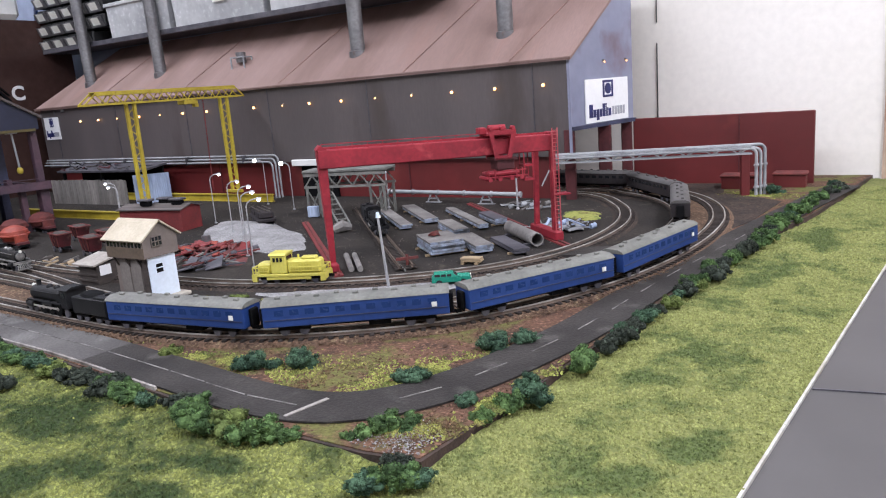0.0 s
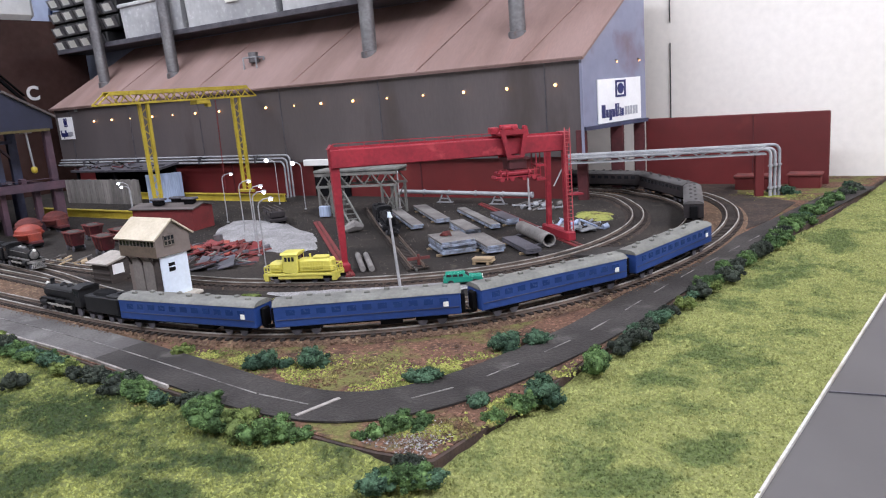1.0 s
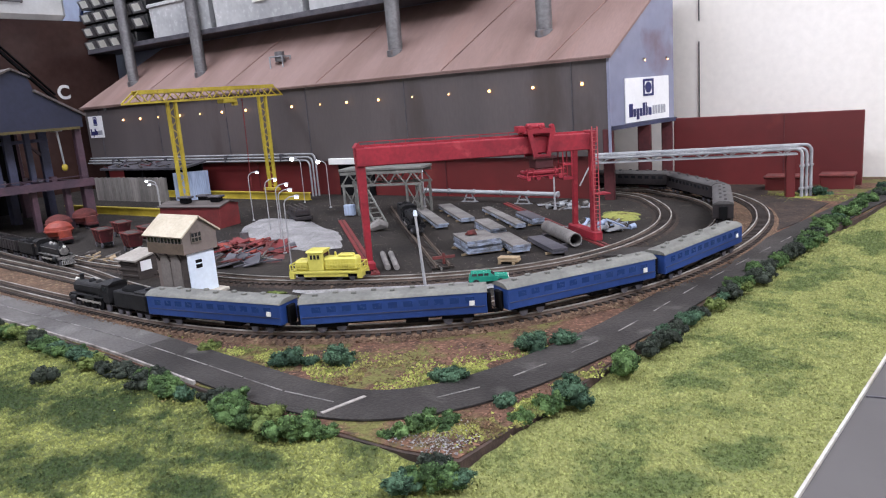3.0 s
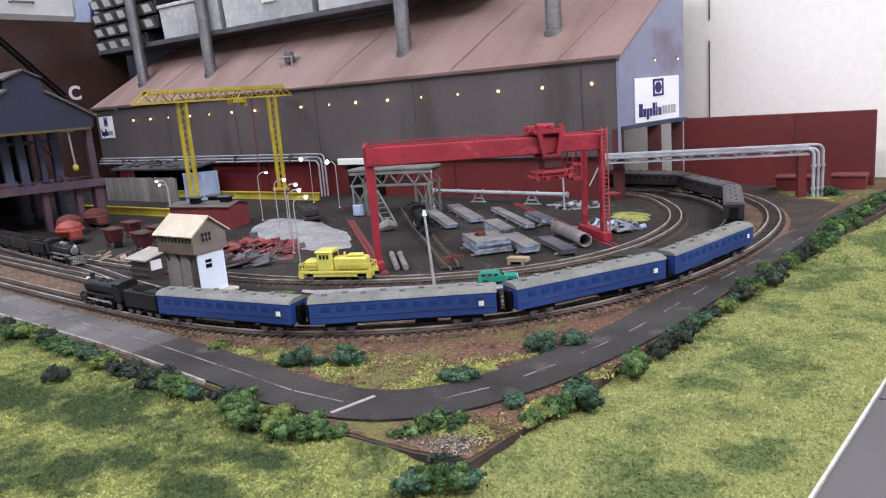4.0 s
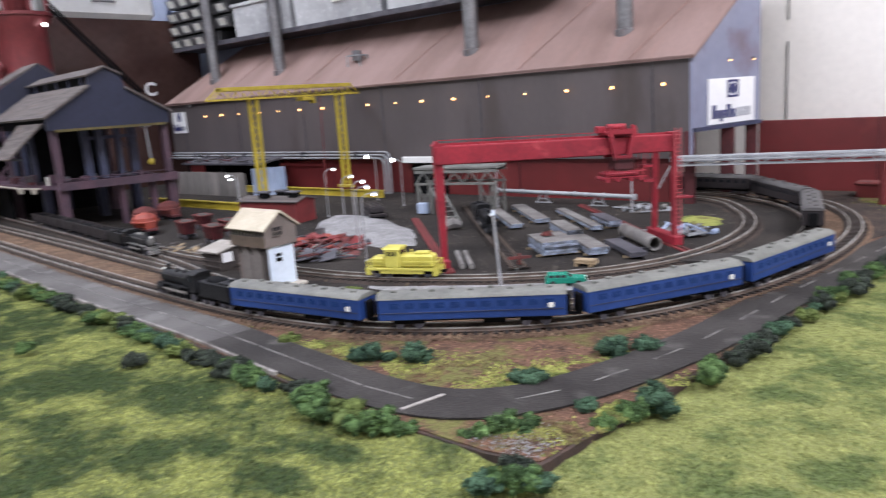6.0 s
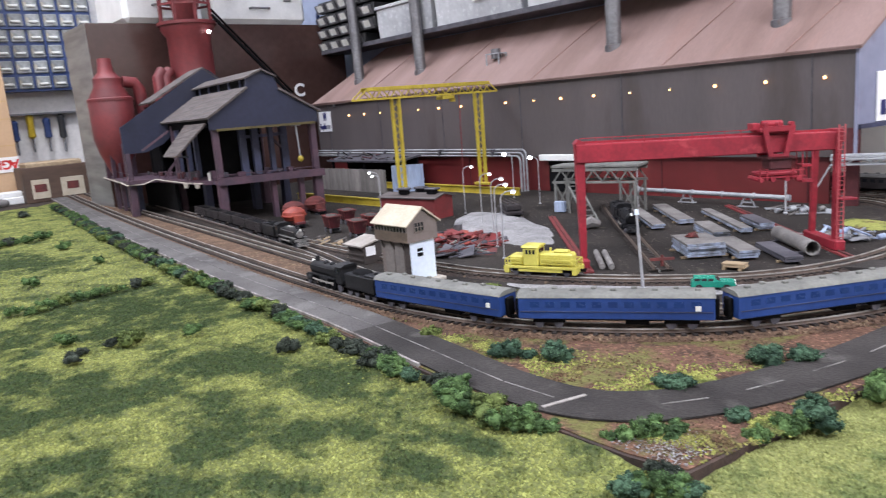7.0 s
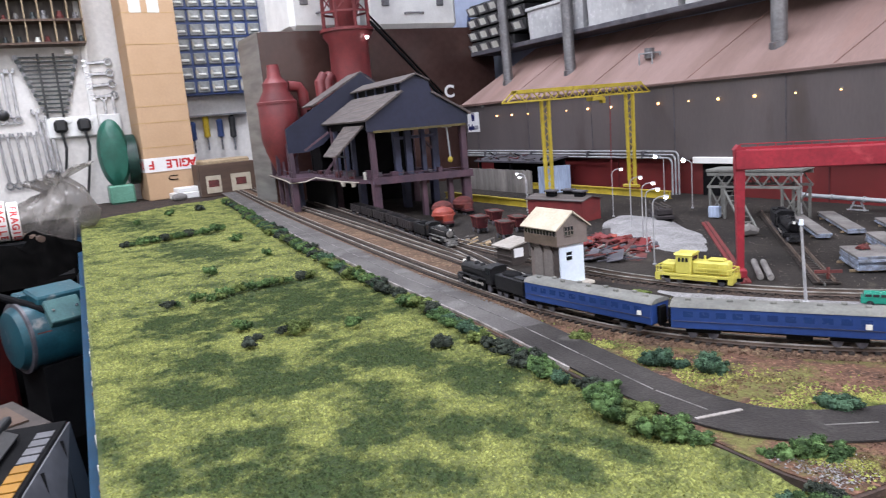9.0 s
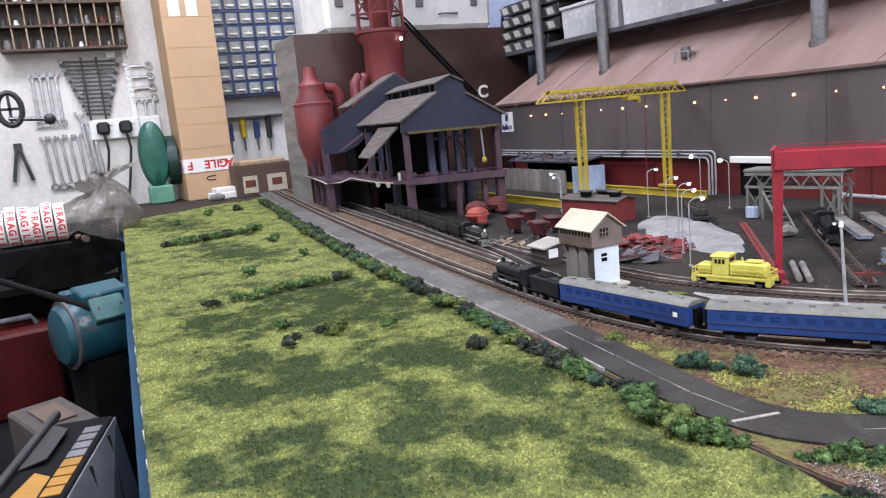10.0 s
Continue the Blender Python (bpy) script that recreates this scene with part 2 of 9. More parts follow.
M_CREAMROOF = mat("cream_card_roof", (0.52, 0.46, 0.36), (0.43, 0.37, 0.28), s=60, rough=0.7, bump=0.08, grime=0.15)
M_TAUPE = mat("taupe_card", (0.19, 0.155, 0.14), (0.15, 0.125, 0.113), s=50, rough=0.7, grime=0.12)
M_OCHRE = mat("brown_timber_band", (0.13, 0.095, 0.07), (0.095, 0.07, 0.05), s=60, rough=0.7)
M_GREYDOOR = mat("grey_brown_doors", (0.2, 0.18, 0.168), (0.16, 0.143, 0.133), s=60, rough=0.6)
M_PALEBLUE = mat("pale_blue_white", (0.72, 0.8, 0.9), (0.62, 0.7, 0.82), s=40, rough=0.55, bump=0.05, grime=0.08)
M_CONCRETE = mat("pale_base", (0.55, 0.5, 0.43), (0.42, 0.38, 0.33), s=60, rough=0.8)
M_HUT = mat("dark_timber_hut", (0.06, 0.047, 0.042), (0.038, 0.03, 0.028), s=60, rough=0.8, stretch=(1, 1, 8))
M_FENCE = mat("weathered_planks", (0.24, 0.22, 0.205), (0.14, 0.125, 0.12), s=60, rough=0.85, stretch=(1, 1, 0.15), rand=0.2)
M_SHEET = mat("streaky_blue_sheet", (0.42, 0.5, 0.66), (0.24, 0.3, 0.44), s=60, rough=0.5, stretch=(1, 1, 0.12))
M_LAMPPOST = mat("lamp_post_grey", (0.45, 0.45, 0.47), (0.34, 0.34, 0.36), s=60, rough=0.4, metal=0.2)
M_GLOW = mat("lamp_glow", (0.93, 0.96, 1.0), s=60, emit=9.0, bump=0, grime=0)
M_WARM = mat("warm_bulb", (1.0, 0.5, 0.19), s=60, emit=4.5, bump=0, grime=0)
M_CARGREEN = mat("teal_car_paint", (0.025, 0.27, 0.19), (0.018, 0.22, 0.155), s=60, rough=0.25, bump=0, grime=0.08)
M_SIGNWHITE = mat("white_sign", (0.84, 0.84, 0.86), (0.78, 0.78, 0.8), s=30, rough=0.5, bump=0, grime=0.04)
M_SIGNBLUE = mat("sign_navy", (0.015, 0.02, 0.13), s=60, rough=0.5, bump=0, grime=0.05)
M_SIGNGREY = mat("sign_grey", (0.4, 0.41, 0.46), s=60, rough=0.5, bump=0, grime=0.05)
M_WALL = mat("white_painted_wall", (0.86, 0.82, 0.78), (0.8, 0.755, 0.71), s=3, rough=0.7, bump=0.05, bs=120, grime=0.05, world_space=True)
M_WALLWEST = mat("greyer_white_wall", (0.74, 0.715, 0.69), (0.64, 0.61, 0.585), s=5, rough=0.7, bump=0.05, bs=120, grime=0.12, world_space=True)
M_STAIN = mat("stained_plaster", (0.62, 0.5, 0.42), (0.4, 0.27, 0.2), s=5, rough=0.85, bump=0.2, bs=60, spot=(0.3, 0.18, 0.12), spot_s=22, spot_at=0.58, grime=0.2, world_space=True)
# Blue-grey puts the shade below the shelf into the wall colour.
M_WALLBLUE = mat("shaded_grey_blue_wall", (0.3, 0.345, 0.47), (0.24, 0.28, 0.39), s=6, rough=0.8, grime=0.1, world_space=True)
M_CEIL = mat("ceiling_white", (0.8, 0.79, 0.77), s=4, rough=0.9, grime=0.05, world_space=True)
# Floor colour lowered to stand in for the gloom under the benches.
M_FLOOR = mat("shade_dark_floor", (0.03, 0.027, 0.025), (0.018, 0.016, 0.015), s=6, rough=0.8, world_space=True)
M_BROWNPANEL = mat("dark_brown_panel", (0.075, 0.04, 0.034), (0.052, 0.028, 0.025), s=10, rough=0.2, bump=0.03, grime=0.15)
M_METALSHEET = mat("galvanised_sheet", (0.34, 0.335, 0.33), (0.2, 0.197, 0.195), s=30, stretch=(0.3, 1, 2.0), rough=0.42, metal=0.6, bump=0.08, grime=0.12)
M_CARD = mat("cardboard", (0.52, 0.345, 0.21), (0.47, 0.305, 0.18), s=8, rough=0.85, bump=0.05, bs=200, grime=0.06)
# Slightly darker card colour, painting shade into the box creases.
M_CARDSHADE = mat("cardboard_crease_shade", (0.5, 0.33, 0.15), (0.45, 0.29, 0.13), s=8, rough=0.85, bump=0.05, grime=0.06)
M_TAPE = mat("white_parcel_tape", (0.8, 0.78, 0.76), (0.74, 0.72, 0.7), s=40, rough=0.3, bump=0.05, grime=0.05)
M_TAPERED = mat("red_print", (0.62, 0.03, 0.03), s=40, rough=0.4, bump=0, grime=0.05)
M_DRAWERBLUE = mat("blue_cabinet_plastic", (0.03, 0.055, 0.16), (0.02, 0.04, 0.12), s=30, rough=0.4, grime=0.1)
M_DRAWER = mat("cloudy_clear_drawer", (0.36, 0.37, 0.36), (0.22, 0.23, 0.23), s=60, rough=0.2, bump=0.05, spot=(0.5, 0.42, 0.3), spot_s=30, spot_at=0.6, grime=0.2, rand=0.3)
M_LABEL = mat("white_label", (0.78, 0.78, 0.74), (0.66, 0.65, 0.6), s=60, rough=0.6, bump=0, grime=0.1, rand=0.1)
M_CHROME = mat("chrome_vanadium", (0.5, 0.51, 0.53), (0.3, 0.31, 0.33), s=60, rough=0.25, metal=1.0, bump=0.02, grime=0.1)
M_DARKTOOL = mat("dark_tool_steel", (0.04, 0.05, 0.052), (0.02, 0.026, 0.028), s=60, rough=0.4, metal=0.2)
M_PLASTICWHITE = mat("white_socket_plastic", (0.8, 0.8, 0.79), (0.76, 0.76, 0.75), s=30, rough=0.3, bump=0, grime=0.04)
M_RUBBER = mat("black_rubber", (0.02, 0.02, 0.022), s=60, rough=0.5, grime=0.1)
M_WOOD = mat("old_shelf_wood", (0.11, 0.066, 0.045), (0.07, 0.042, 0.03), s=20, rough=0.7, stretch=(1, 0.2, 1))
M_PALEWOOD = mat("pale_pine", (0.4, 0.3, 0.19), (0.3, 0.22, 0.13), s=20, rough=0.7)
M_GREENMACH = mat("hammered_green", (0.02, 0.12, 0.085), (0.012, 0.085, 0.06), s=50, rough=0.35, bump=0.3, grime=0.12)
M_BAG = mat("grubby_polythene", (0.27, 0.245, 0.225), (0.13, 0.115, 0.105), s=18, rough=0.25, bump=0.1, bs=40, grime=0.12, alpha=0.62, spec=0.5)
M_TEAL = mat("teal_machine_paint", (0.013, 0.075, 0.1), (0.008, 0.045, 0.065), s=30, rough=0.4, spot=(0.2, 0.2, 0.2), spot_s=50, spot_at=0.62)
M_CASE = mat("aluminium_case", (0.78, 0.78, 0.77), (0.68, 0.68, 0.67), s=30, rough=0.35, bump=0.02, grime=0.05)
M_BIN = mat("clear_plastic_bin", (0.5, 0.505, 0.52), (0.34, 0.345, 0.36), s=14, rough=0.25, bump=0.05, grime=0.12)
M_PINKTIN = mat("faded_pink_tin", (0.5, 0.3, 0.27), (0.42, 0.24, 0.22), s=30, rough=0.5)
M_LEAF1 = turf_mat("bush_foam_green", (0.09, 0.15, 0.055), (0.045, 0.08, 0.032), None, s=110, island=0.5)
M_LEAF2 = turf_mat("bush_foam_dark", (0.05, 0.06, 0.047), (0.028, 0.035, 0.028), None, s=110, island=0.5)
M_LEAF3 = turf_mat("bush_foam_blue_green", (0.06, 0.108, 0.066), (0.033, 0.062, 0.041), None, s=110, island=0.5)
M_LEAF4 = turf_mat("bush_foam_olive", (0.13, 0.165, 0.052), (0.075, 0.1, 0.033), None, s=110, island=0.5)
# Carton grey and amber are lowered to stand in for shadow.
M_BOXGREY = mat("printed_carton_grey", (0.14, 0.14, 0.155), (0.09, 0.09, 0.1), s=14, rough=0.45)
M_BOXAMBER = mat("carton_amber_print", (0.36, 0.17, 0.015), s=30, rough=0.5, bump=0, grime=0.06)
M_SCREWYEL = mat("yellow_handle", (0.6, 0.42, 0.03), s=30, rough=0.3, bump=0)

# ---- geometry helpers ----


class Geo:
    """Collects vertices and faces in metres."""

    def __init__(self):
        self.v, self.f = [], []

    def add(self, vs, fs):
        n = len(self.v)
        self.v += [tuple(p) for p in vs]
        self.f += [tuple(n + i for i in face) for face in fs]
        return self

    def box(self, c, s, rz=0.0, ch=0.0, rx=0.0, ry=0.0):
        """A box of centre c and size s; ch: width of the chamfer on its edges."""
        hx, hy, hz = (0.5 * a for a in s)
        m = pose(*c, rx, ry, rz)
        if ch <= 0:
            vs = [(i * hx, j * hy, k * hz) for i in (-1, 1) for j in (-1, 1) for k in (-1, 1)]
            fs = [(0, 1, 3, 2), (4, 6, 7, 5), (0, 4, 5, 1), (2, 3, 7, 6), (0, 2, 6, 4), (1, 5, 7, 3)]
        else:
            b = bmesh.new()
            bmesh.ops.create_cube(b, size=1.0, matrix=Matrix.Diagonal((*s, 1)))
            bmesh.ops.bevel(b, geom=b.edges[:], offset=ch, segments=1, affect="EDGES")
            b.verts.index_update()
            vs = [v.co.copy() for v in b.verts]
            fs = [tuple(v.index for v in f.verts) for f in b.faces]
            b.free()
        return self.add([m @ Vector(p) for p in vs], fs)

    def beam(self, p0, p1, w, h, up=(0, 0, 1)):
        """A bar of width w and height h from p0 to p1."""
        p0, p1 = Vector(p0), Vector(p1)
        d = (p1 - p0).normalized()
        u = Vector(up)
        if abs(d.dot(u)) > 0.99:
            u = Vector((1, 0, 0))
        side = d.cross(u).normalized()
        top = side.cross(d).normalized()
        vs = [p + side * (a * w / 2) + top * (b * h / 2) for p in (p0, p1) for a, b in ((-1, -1), (1, -1), (1, 1), (-1, 1))]
        return self.add(vs, [(0, 3, 2, 1), (4, 5, 6, 7), (0, 1, 5, 4), (1, 2, 6, 5), (2, 3, 7, 6), (3, 0, 4, 7)])

    def rod(self, p0, p1, r, seg=10, r1=None):
        return self.tube([p0, p1], [r, r if r1 is None else r1], seg)

    def tube(self, pts, r, seg=8):
        pts = [Vector(p) for p in pts]
        rs = r if isinstance(r, (list, tuple)) else [r] * len(pts)
        rings, side = [], None
        for i, p in enumerate(pts):
            d = (pts[min(i + 1, len(pts) - 1)] - pts[max(i - 1, 0)]).normalized()
            if side is None:
                ref = Vector((0, 0, 1)) if abs(d.z) < 0.9 else Vector((1, 0, 0))
                side = d.cross(ref).normalized()
            side = (side - d * side.dot(d)).normalized()
            up = side.cross(d)
            rings.append([p + (side * math.cos(a) + up * math.sin(a)) * rs[i] for a in (2 * math.pi * k / seg for k in range(seg))])
        vs = [p for ring in rings for p in ring]
        fs = [(i * seg + k, i * seg + (k + 1) % seg, (i + 1) * seg + (k + 1) % seg, (i + 1) * seg + k) for i in range(len(pts) - 1) for k in range(seg)]
        fs += [tuple(range(seg))[::-1], tuple((len(pts) - 1) * seg + k for k in range(seg))]
        return self.add(vs, fs)

    def lathe(self, c, prof, seg=24):
        """Turned shape round the upright through c; prof: radius, height."""
        return self.tube([(c[0], c[1], c[2] + z + 1e-6 * i) for i, (_, z) in enumerate(prof)], [max(q, 1e-5) for q, _ in prof], seg)

    def prism(self, poly, z0, z1):
        n = len(poly)
        vs = [(x, y, z0) for x, y in poly] + [(x, y, z1) for x, y in poly]
        return self.add(vs, [tuple(range(n))[::-1], tuple(range(n, 2 * n))] + [(k, (k + 1) % n, n + (k + 1) % n, n + k) for k in range(n)])

    def plate(self, quad, t):
        """A plate over four (or more) points of one plane, t thick, away from its front."""
        q = [Vector(p) for p in quad]
        n = (q[1] - q[0]).cross(q[2] - q[1]).normalized() * t
        k = len(q)
        return self.add(q + [p - n for p in q], [tuple(range(k)), tuple(range(k, 2 * k))[::-1]] + [(i, i + k, (i + 1) % k + k, (i + 1) % k) for i in range(k)])

    def ball(self, c, r, seg=12, rings=8, sc=(1, 1, 1)):
        vs = [(c[0], c[1], c[2] - r * sc[2])]
        for i in range(1, rings):
            a = -math.pi / 2 + math.pi * i / rings
            vs += [(c[0] + r * sc[0] * math.cos(a) * math.cos(b), c[1] + r * sc[1] * math.cos(a) * math.sin(b), c[2] + r * sc[2] * math.sin(a)) for b in (2 * math.pi * k / seg for k in range(seg))]
        vs.append((c[0], c[1], c[2] + r * sc[2]))
        fs = [(0, 1 + (k + 1) % seg, 1 + k) for k in range(seg)]
        for i in range(rings - 2):
            o = 1 + i * seg
            fs += [(o + k, o + (k + 1) % seg, o + seg + (k + 1) % seg, o + seg + k) for k in range(seg)]
        o, e = 1 + (rings - 2) * seg, len(vs) - 1
        fs += [(o + k, o + (k + 1) % seg, e) for k in range(seg)]
        return self.add(vs, fs)

    def sweep(self, path, prof):
        """A profile (side, height) swept along a path of points at the same height."""
        n, k = len(path), len(prof)
        vs = []
        for i, p in enumerate(path):
            a, b = path[max(i - 1, 0)], path[min(i + 1, n - 1)]
            d = Vector((b[0] - a[0], b[1] - a[1])).normalized()
            vs += [(p[0] - d.y * s, p[1] + d.x * s, p[2] + h) for s, h in prof]
        fs = [(i * k + j, (i + 1) * k + j, (i + 1) * k + (j + 1) % k, i * k + (j + 1) % k) for i in range(n - 1) for j in range(k)]
        return self.add(vs, fs + [tuple(range(k)), tuple((n - 1) * k + j for j in range(k))[::-1]])

    def mesh(self, name, angle=35):
        me = bpy.data.meshes.new(name)
        me.from_pydata(self.v, [], self.f)
        b = bmesh.new()
        b.from_mesh(me)
        bmesh.ops.recalc_face_normals(b, faces=b.faces[:])
        b.to_mesh(me)
        b.free()
        me.polygons.foreach_set("use_smooth", [True] * len(me.polygons))
        me.set_sharp_from_angle(angle=radians(angle))
        return me


def part(name, g, material, parent=None, label=""):
    """Links geometry as one mesh object under a thing or a part."""
    me = g.mesh(name) if isinstance(g, Geo) else g
    if not me.materials:
        me.materials.append(material)
    ob = new(name, me)
    ob.parent = parent
    return tagged(ob, label)


SWING = 0.0  # degrees by which the groups west of the yard are swung to fit the camera's view


def thing(name, label, category, x=0.0, y=0.0, z=0.0, rz=0.0, group="", kind=""):
    ob = new(name)
    ob.empty_display_size = 0.01
    ob.matrix_world = pose(x, y + radians(SWING) * x, z, 0, 0, rz if x or y else rz + SWING)
    return tagged(ob, label, category, group, kind)


def single(name, g, material, label, category, group="", kind=""):
    ob = part(name, g, material)
    if SWING:
        ob.matrix_world = pose(0, 0, 0, 0, 0, SWING)
    return tagged(ob, label, category, group, kind)


def spline(ctrl, step=0.004):
    """A smooth path through control points, at even steps."""
    c = [Vector((*p, 0)) for p in ctrl]
    c = [2 * c[0] - c[1], *c, 2 * c[-1] - c[-2]]
    pts = []
    for i in range(1, len(c) - 2):
        for k in range(24):
            t = k / 24
            a, b, d, e = c[i - 1 : i + 3]
            pts.append(0.5 * (2 * b + (d - a) * t + (2 * a - 5 * b + 4 * d - e) * t * t + (3 * b - a - 3 * d + e) * t**3))
    pts.append(c[-2])
    out, left = [pts[0]], step
    for a, b in zip(pts, pts[1:]):
        d = (b - a).length
        while d >= left:
            a = a + (b - a) * (left / d)
            out.append(a.copy())
            d, left = (b - a).length, step
        left -= d
    return out


def along(path, s, step=0.004):
    """Place and heading (degrees) at s metres along a path."""
    f = min(max(s / step, 0), len(path) - 1.001)
    i = int(f)
    p = path[i].lerp(path[i + 1], f - i)
    a, b = path[max(i - 1, 0)], path[min(i + 2, len(path) - 1)]
    return p, math.degrees(math.atan2(b.y - a.y, b.x - a.x))


def nearest_s(path, x, y, step=0.004):
    return step * min(range(len(path)), key=lambda i: (path[i].x - x) ** 2 + (path[i].y - y) ** 2)


def words(name, body, size, m, material, parent, thick=0.0004):
    cu = bpy.data.curves.new(name, "FONT")
    cu.body, cu.size, cu.extrude, cu.align_x, cu.align_y = body, size, thick, "CENTER", "CENTER"
    cu.offset = 0.03 * size
    cu.materials.append(material)
    ob = new(name, cu)
    ob.parent, ob.matrix_local = parent, m
    return ob

M_COACHGLASS = mat("blue_tinted_coach_glass", (0.012, 0.032, 0.12), (0.014, 0.04, 0.14), s=60, rough=0.25, bump=0, grime=0.1)

M_FENCEPALE = mat("bleached_board", (0.36, 0.33, 0.3), (0.26, 0.235, 0.21), s=50, rough=0.85, grime=0.2)
M_WEATHERED = mat("weathered_truss_grey", (0.2, 0.2, 0.185), (0.12, 0.12, 0.112), s=60, rough=0.7, grime=0.25)

# ---- paths of the plan ----
OUTER = spline([(-1.97, 0.398), (-1.34, 0.327), (-0.98, 0.291), (-0.66, 0.264), (-0.46, 0.252), (-0.37, 0.252), (-0.295, 0.266), (-0.228, 0.302), (-0.182, 0.347), (-0.148, 0.41), (-0.128, 0.48), (-0.119, 0.56), (-0.124, 0.64), (-0.147, 0.712), (-0.19, 0.772), (-0.26, 0.815), (-0.4, 0.836), (-0.75, 0.838)])
INNER = spline([(-1.97, 0.43), (-1.34, 0.36), (-0.85, 0.32), (-0.57, 0.297), (-0.46, 0.287), (-0.385, 0.284), (-0.32, 0.294), (-0.25, 0.328), (-0.204, 0.37), (-0.172, 0.425), (-0.157, 0.49), (-0.15, 0.57), (-0.158, 0.645), (-0.188, 0.713), (-0.24, 0.765), (-0.33, 0.797), (-0.75, 0.805)])
LOOP = spline([(-0.75, 0.352), (-0.6, 0.34), (-0.447, 0.342), (-0.38, 0.352), (-0.326, 0.371), (-0.28, 0.396), (-0.236, 0.434), (-0.207, 0.486), (-0.195, 0.549), (-0.2, 0.62), (-0.228, 0.69), (-0.285, 0.755), (-0.4, 0.775)])
SIDING = spline([(-0.40, 0.286), (-0.457, 0.291), (-0.518, 0.3), (-0.603, 0.317), (-0.75, 0.336), (-0.88, 0.353), (-1.3, 0.398)])
SPUR = spline([(-0.297, 0.42), (-0.38, 0.504), (-0.45, 0.575), (-0.52, 0.648)])
ROAD = spline([(-1.97, 0.372), (-1.62, 0.336), (-1.06, 0.274), (-0.62, 0.236), (-0.458, 0.2265), (-0.38, 0.222), (-0.29, 0.2125), (-0.24, 0.207), (-0.205, 0.2085), (-0.183, 0.2175), (-0.166, 0.235), (-0.152, 0.262), (-0.14, 0.3), (-0.13, 0.345), (-0.1185, 0.433), (-0.1045, 0.516), (-0.0855, 0.62), (-0.062, 0.74), (-0.042, 0.835)])
GAUGE, RAIL_TOP = 0.0096, 0.0052


def front_edge(x):
    return -0.0328 - 0.0366 * x


def right_edge(y):
    return -0.0554 + 0.1053 * y


# ---- structure: room ----
ROOM_TOP, ROOM_FLOOR = 1.2, -0.75
g = Geo().box((-0.45, 0.0, ROOM_FLOOR - 0.02), (3.4, 3.0, 0.04))
single("floor", g, M_FLOOR, "workshop floor, coloured dark for the gloom below the table", "floor", kind="structure")
# Ceiling, east wall and south wall are unseen, added to bounce light.
g = Geo().box((-0.45, 0.0, ROOM_TOP + 0.02), (3.4, 3.0, 0.04))
single("ceiling", g, M_CEIL, "unseen white ceiling added to close the room and bounce light", "ceiling", kind="structure")
g = Geo().box((-2.04, 0.0, 0.225), (0.04, 3.0, 1.95))
single("wall_west", g, M_WALLWEST, "white painted wall hung with hand tools", "wall", kind="structure")
g = Geo().box((0.35, 0.945, 0.225), (1.74, 0.04, 1.95))
wall_n = single("wall_north", g, M_WALL, "white painted hardboard wall with a vertical joint", "wall", kind="structure")
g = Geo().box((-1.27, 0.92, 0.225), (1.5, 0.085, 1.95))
single("wall_north_back", g, M_WALLBLUE, "wall behind the mill roof, coloured blue-grey for shade", "wall", kind="structure")
g = Geo().box((1.22, 0.0, 0.225), (0.04, 3.0, 1.95))
single("wall_east", g, M_WALL, "unseen white wall added to close the room and bounce light", "wall", kind="structure")
g = Geo().box((-0.45, -1.5, 0.225), (3.4, 0.04, 1.95))
single("wall_south", g, M_WALL, "unseen white wall added to close the room and bounce light", "wall", kind="structure")
for z0, z1 in ((0.05, 0.163), (0.187, 0.37)):
    part("panel_joint", Geo().box((-0.2545, 0.9245, 0.5 * (z0 + z1)), (0.0008, 0.003, z1 - z0)), M_RUBBER, wall_n)
g = Geo().prism([(-0.012, 0.922), (1.2, 0.922), (1.2, 0.925), (-0.012, 0.925)], -0.1, 0.33)
single("stained_plaster_patch", g, M_STAIN, "brown-stained flaking plaster at the end of the white wall", "plaster", kind="structure")

# ---- structure: layout table ----
BOARD = [(-0.058, -0.0263), (0.042, 0.922), (-1.995, 0.922), (-1.97, front_edge(-1.97))]
board = thing("layout_board", "plywood layout board with a white edge and blue fascia", "table", kind="structure")
part("board_top", Geo().prism(BOARD, -0.022, -0.0075), mat("board_grey_paint", (0.075, 0.072, 0.075), (0.055, 0.052, 0.054), s=10, rough=0.7, world_space=True), board, "dark grey painted board")
e = [Vector((*BOARD[3], 0)), Vector((*BOARD[0], 0)), Vector((*BOARD[1], 0))]
g = Geo()
for a, b in zip(e, e[1:]):
    d = (b - a).normalized()
    n = Vector((d.y, -d.x, 0)) * 0.0005
    drop = -0.0055 if a is e[0] else 0.0
    g.beam(a + n + Vector((0, 0, -0.0135 + drop)), b + n + Vector((0, 0, -0.0135 + drop)), 0.001, 0.021)
part("board_end", Geo().prism([(-1.5, 0.03), (-1.5, 0.92), (-1.99, 0.92), (-1.965, 0.045)], -0.0074, -0.0046), M_DARKBAL, board, "dark grey board end")
part("white_edge", g, M_WHITE_EDGE, board, "white painted edge strip")
g = Geo()
d = (e[1] - e[0]).normalized()
g.beam(e[0] + Vector((0, -0.0055, -0.114)), e[1] + Vector((0, -0.0055, -0.114)), 0.009, 0.195)
part("fascia", g, M_BLUE_FASCIA, board, "blue painted fascia")
chips = random.Random(52)
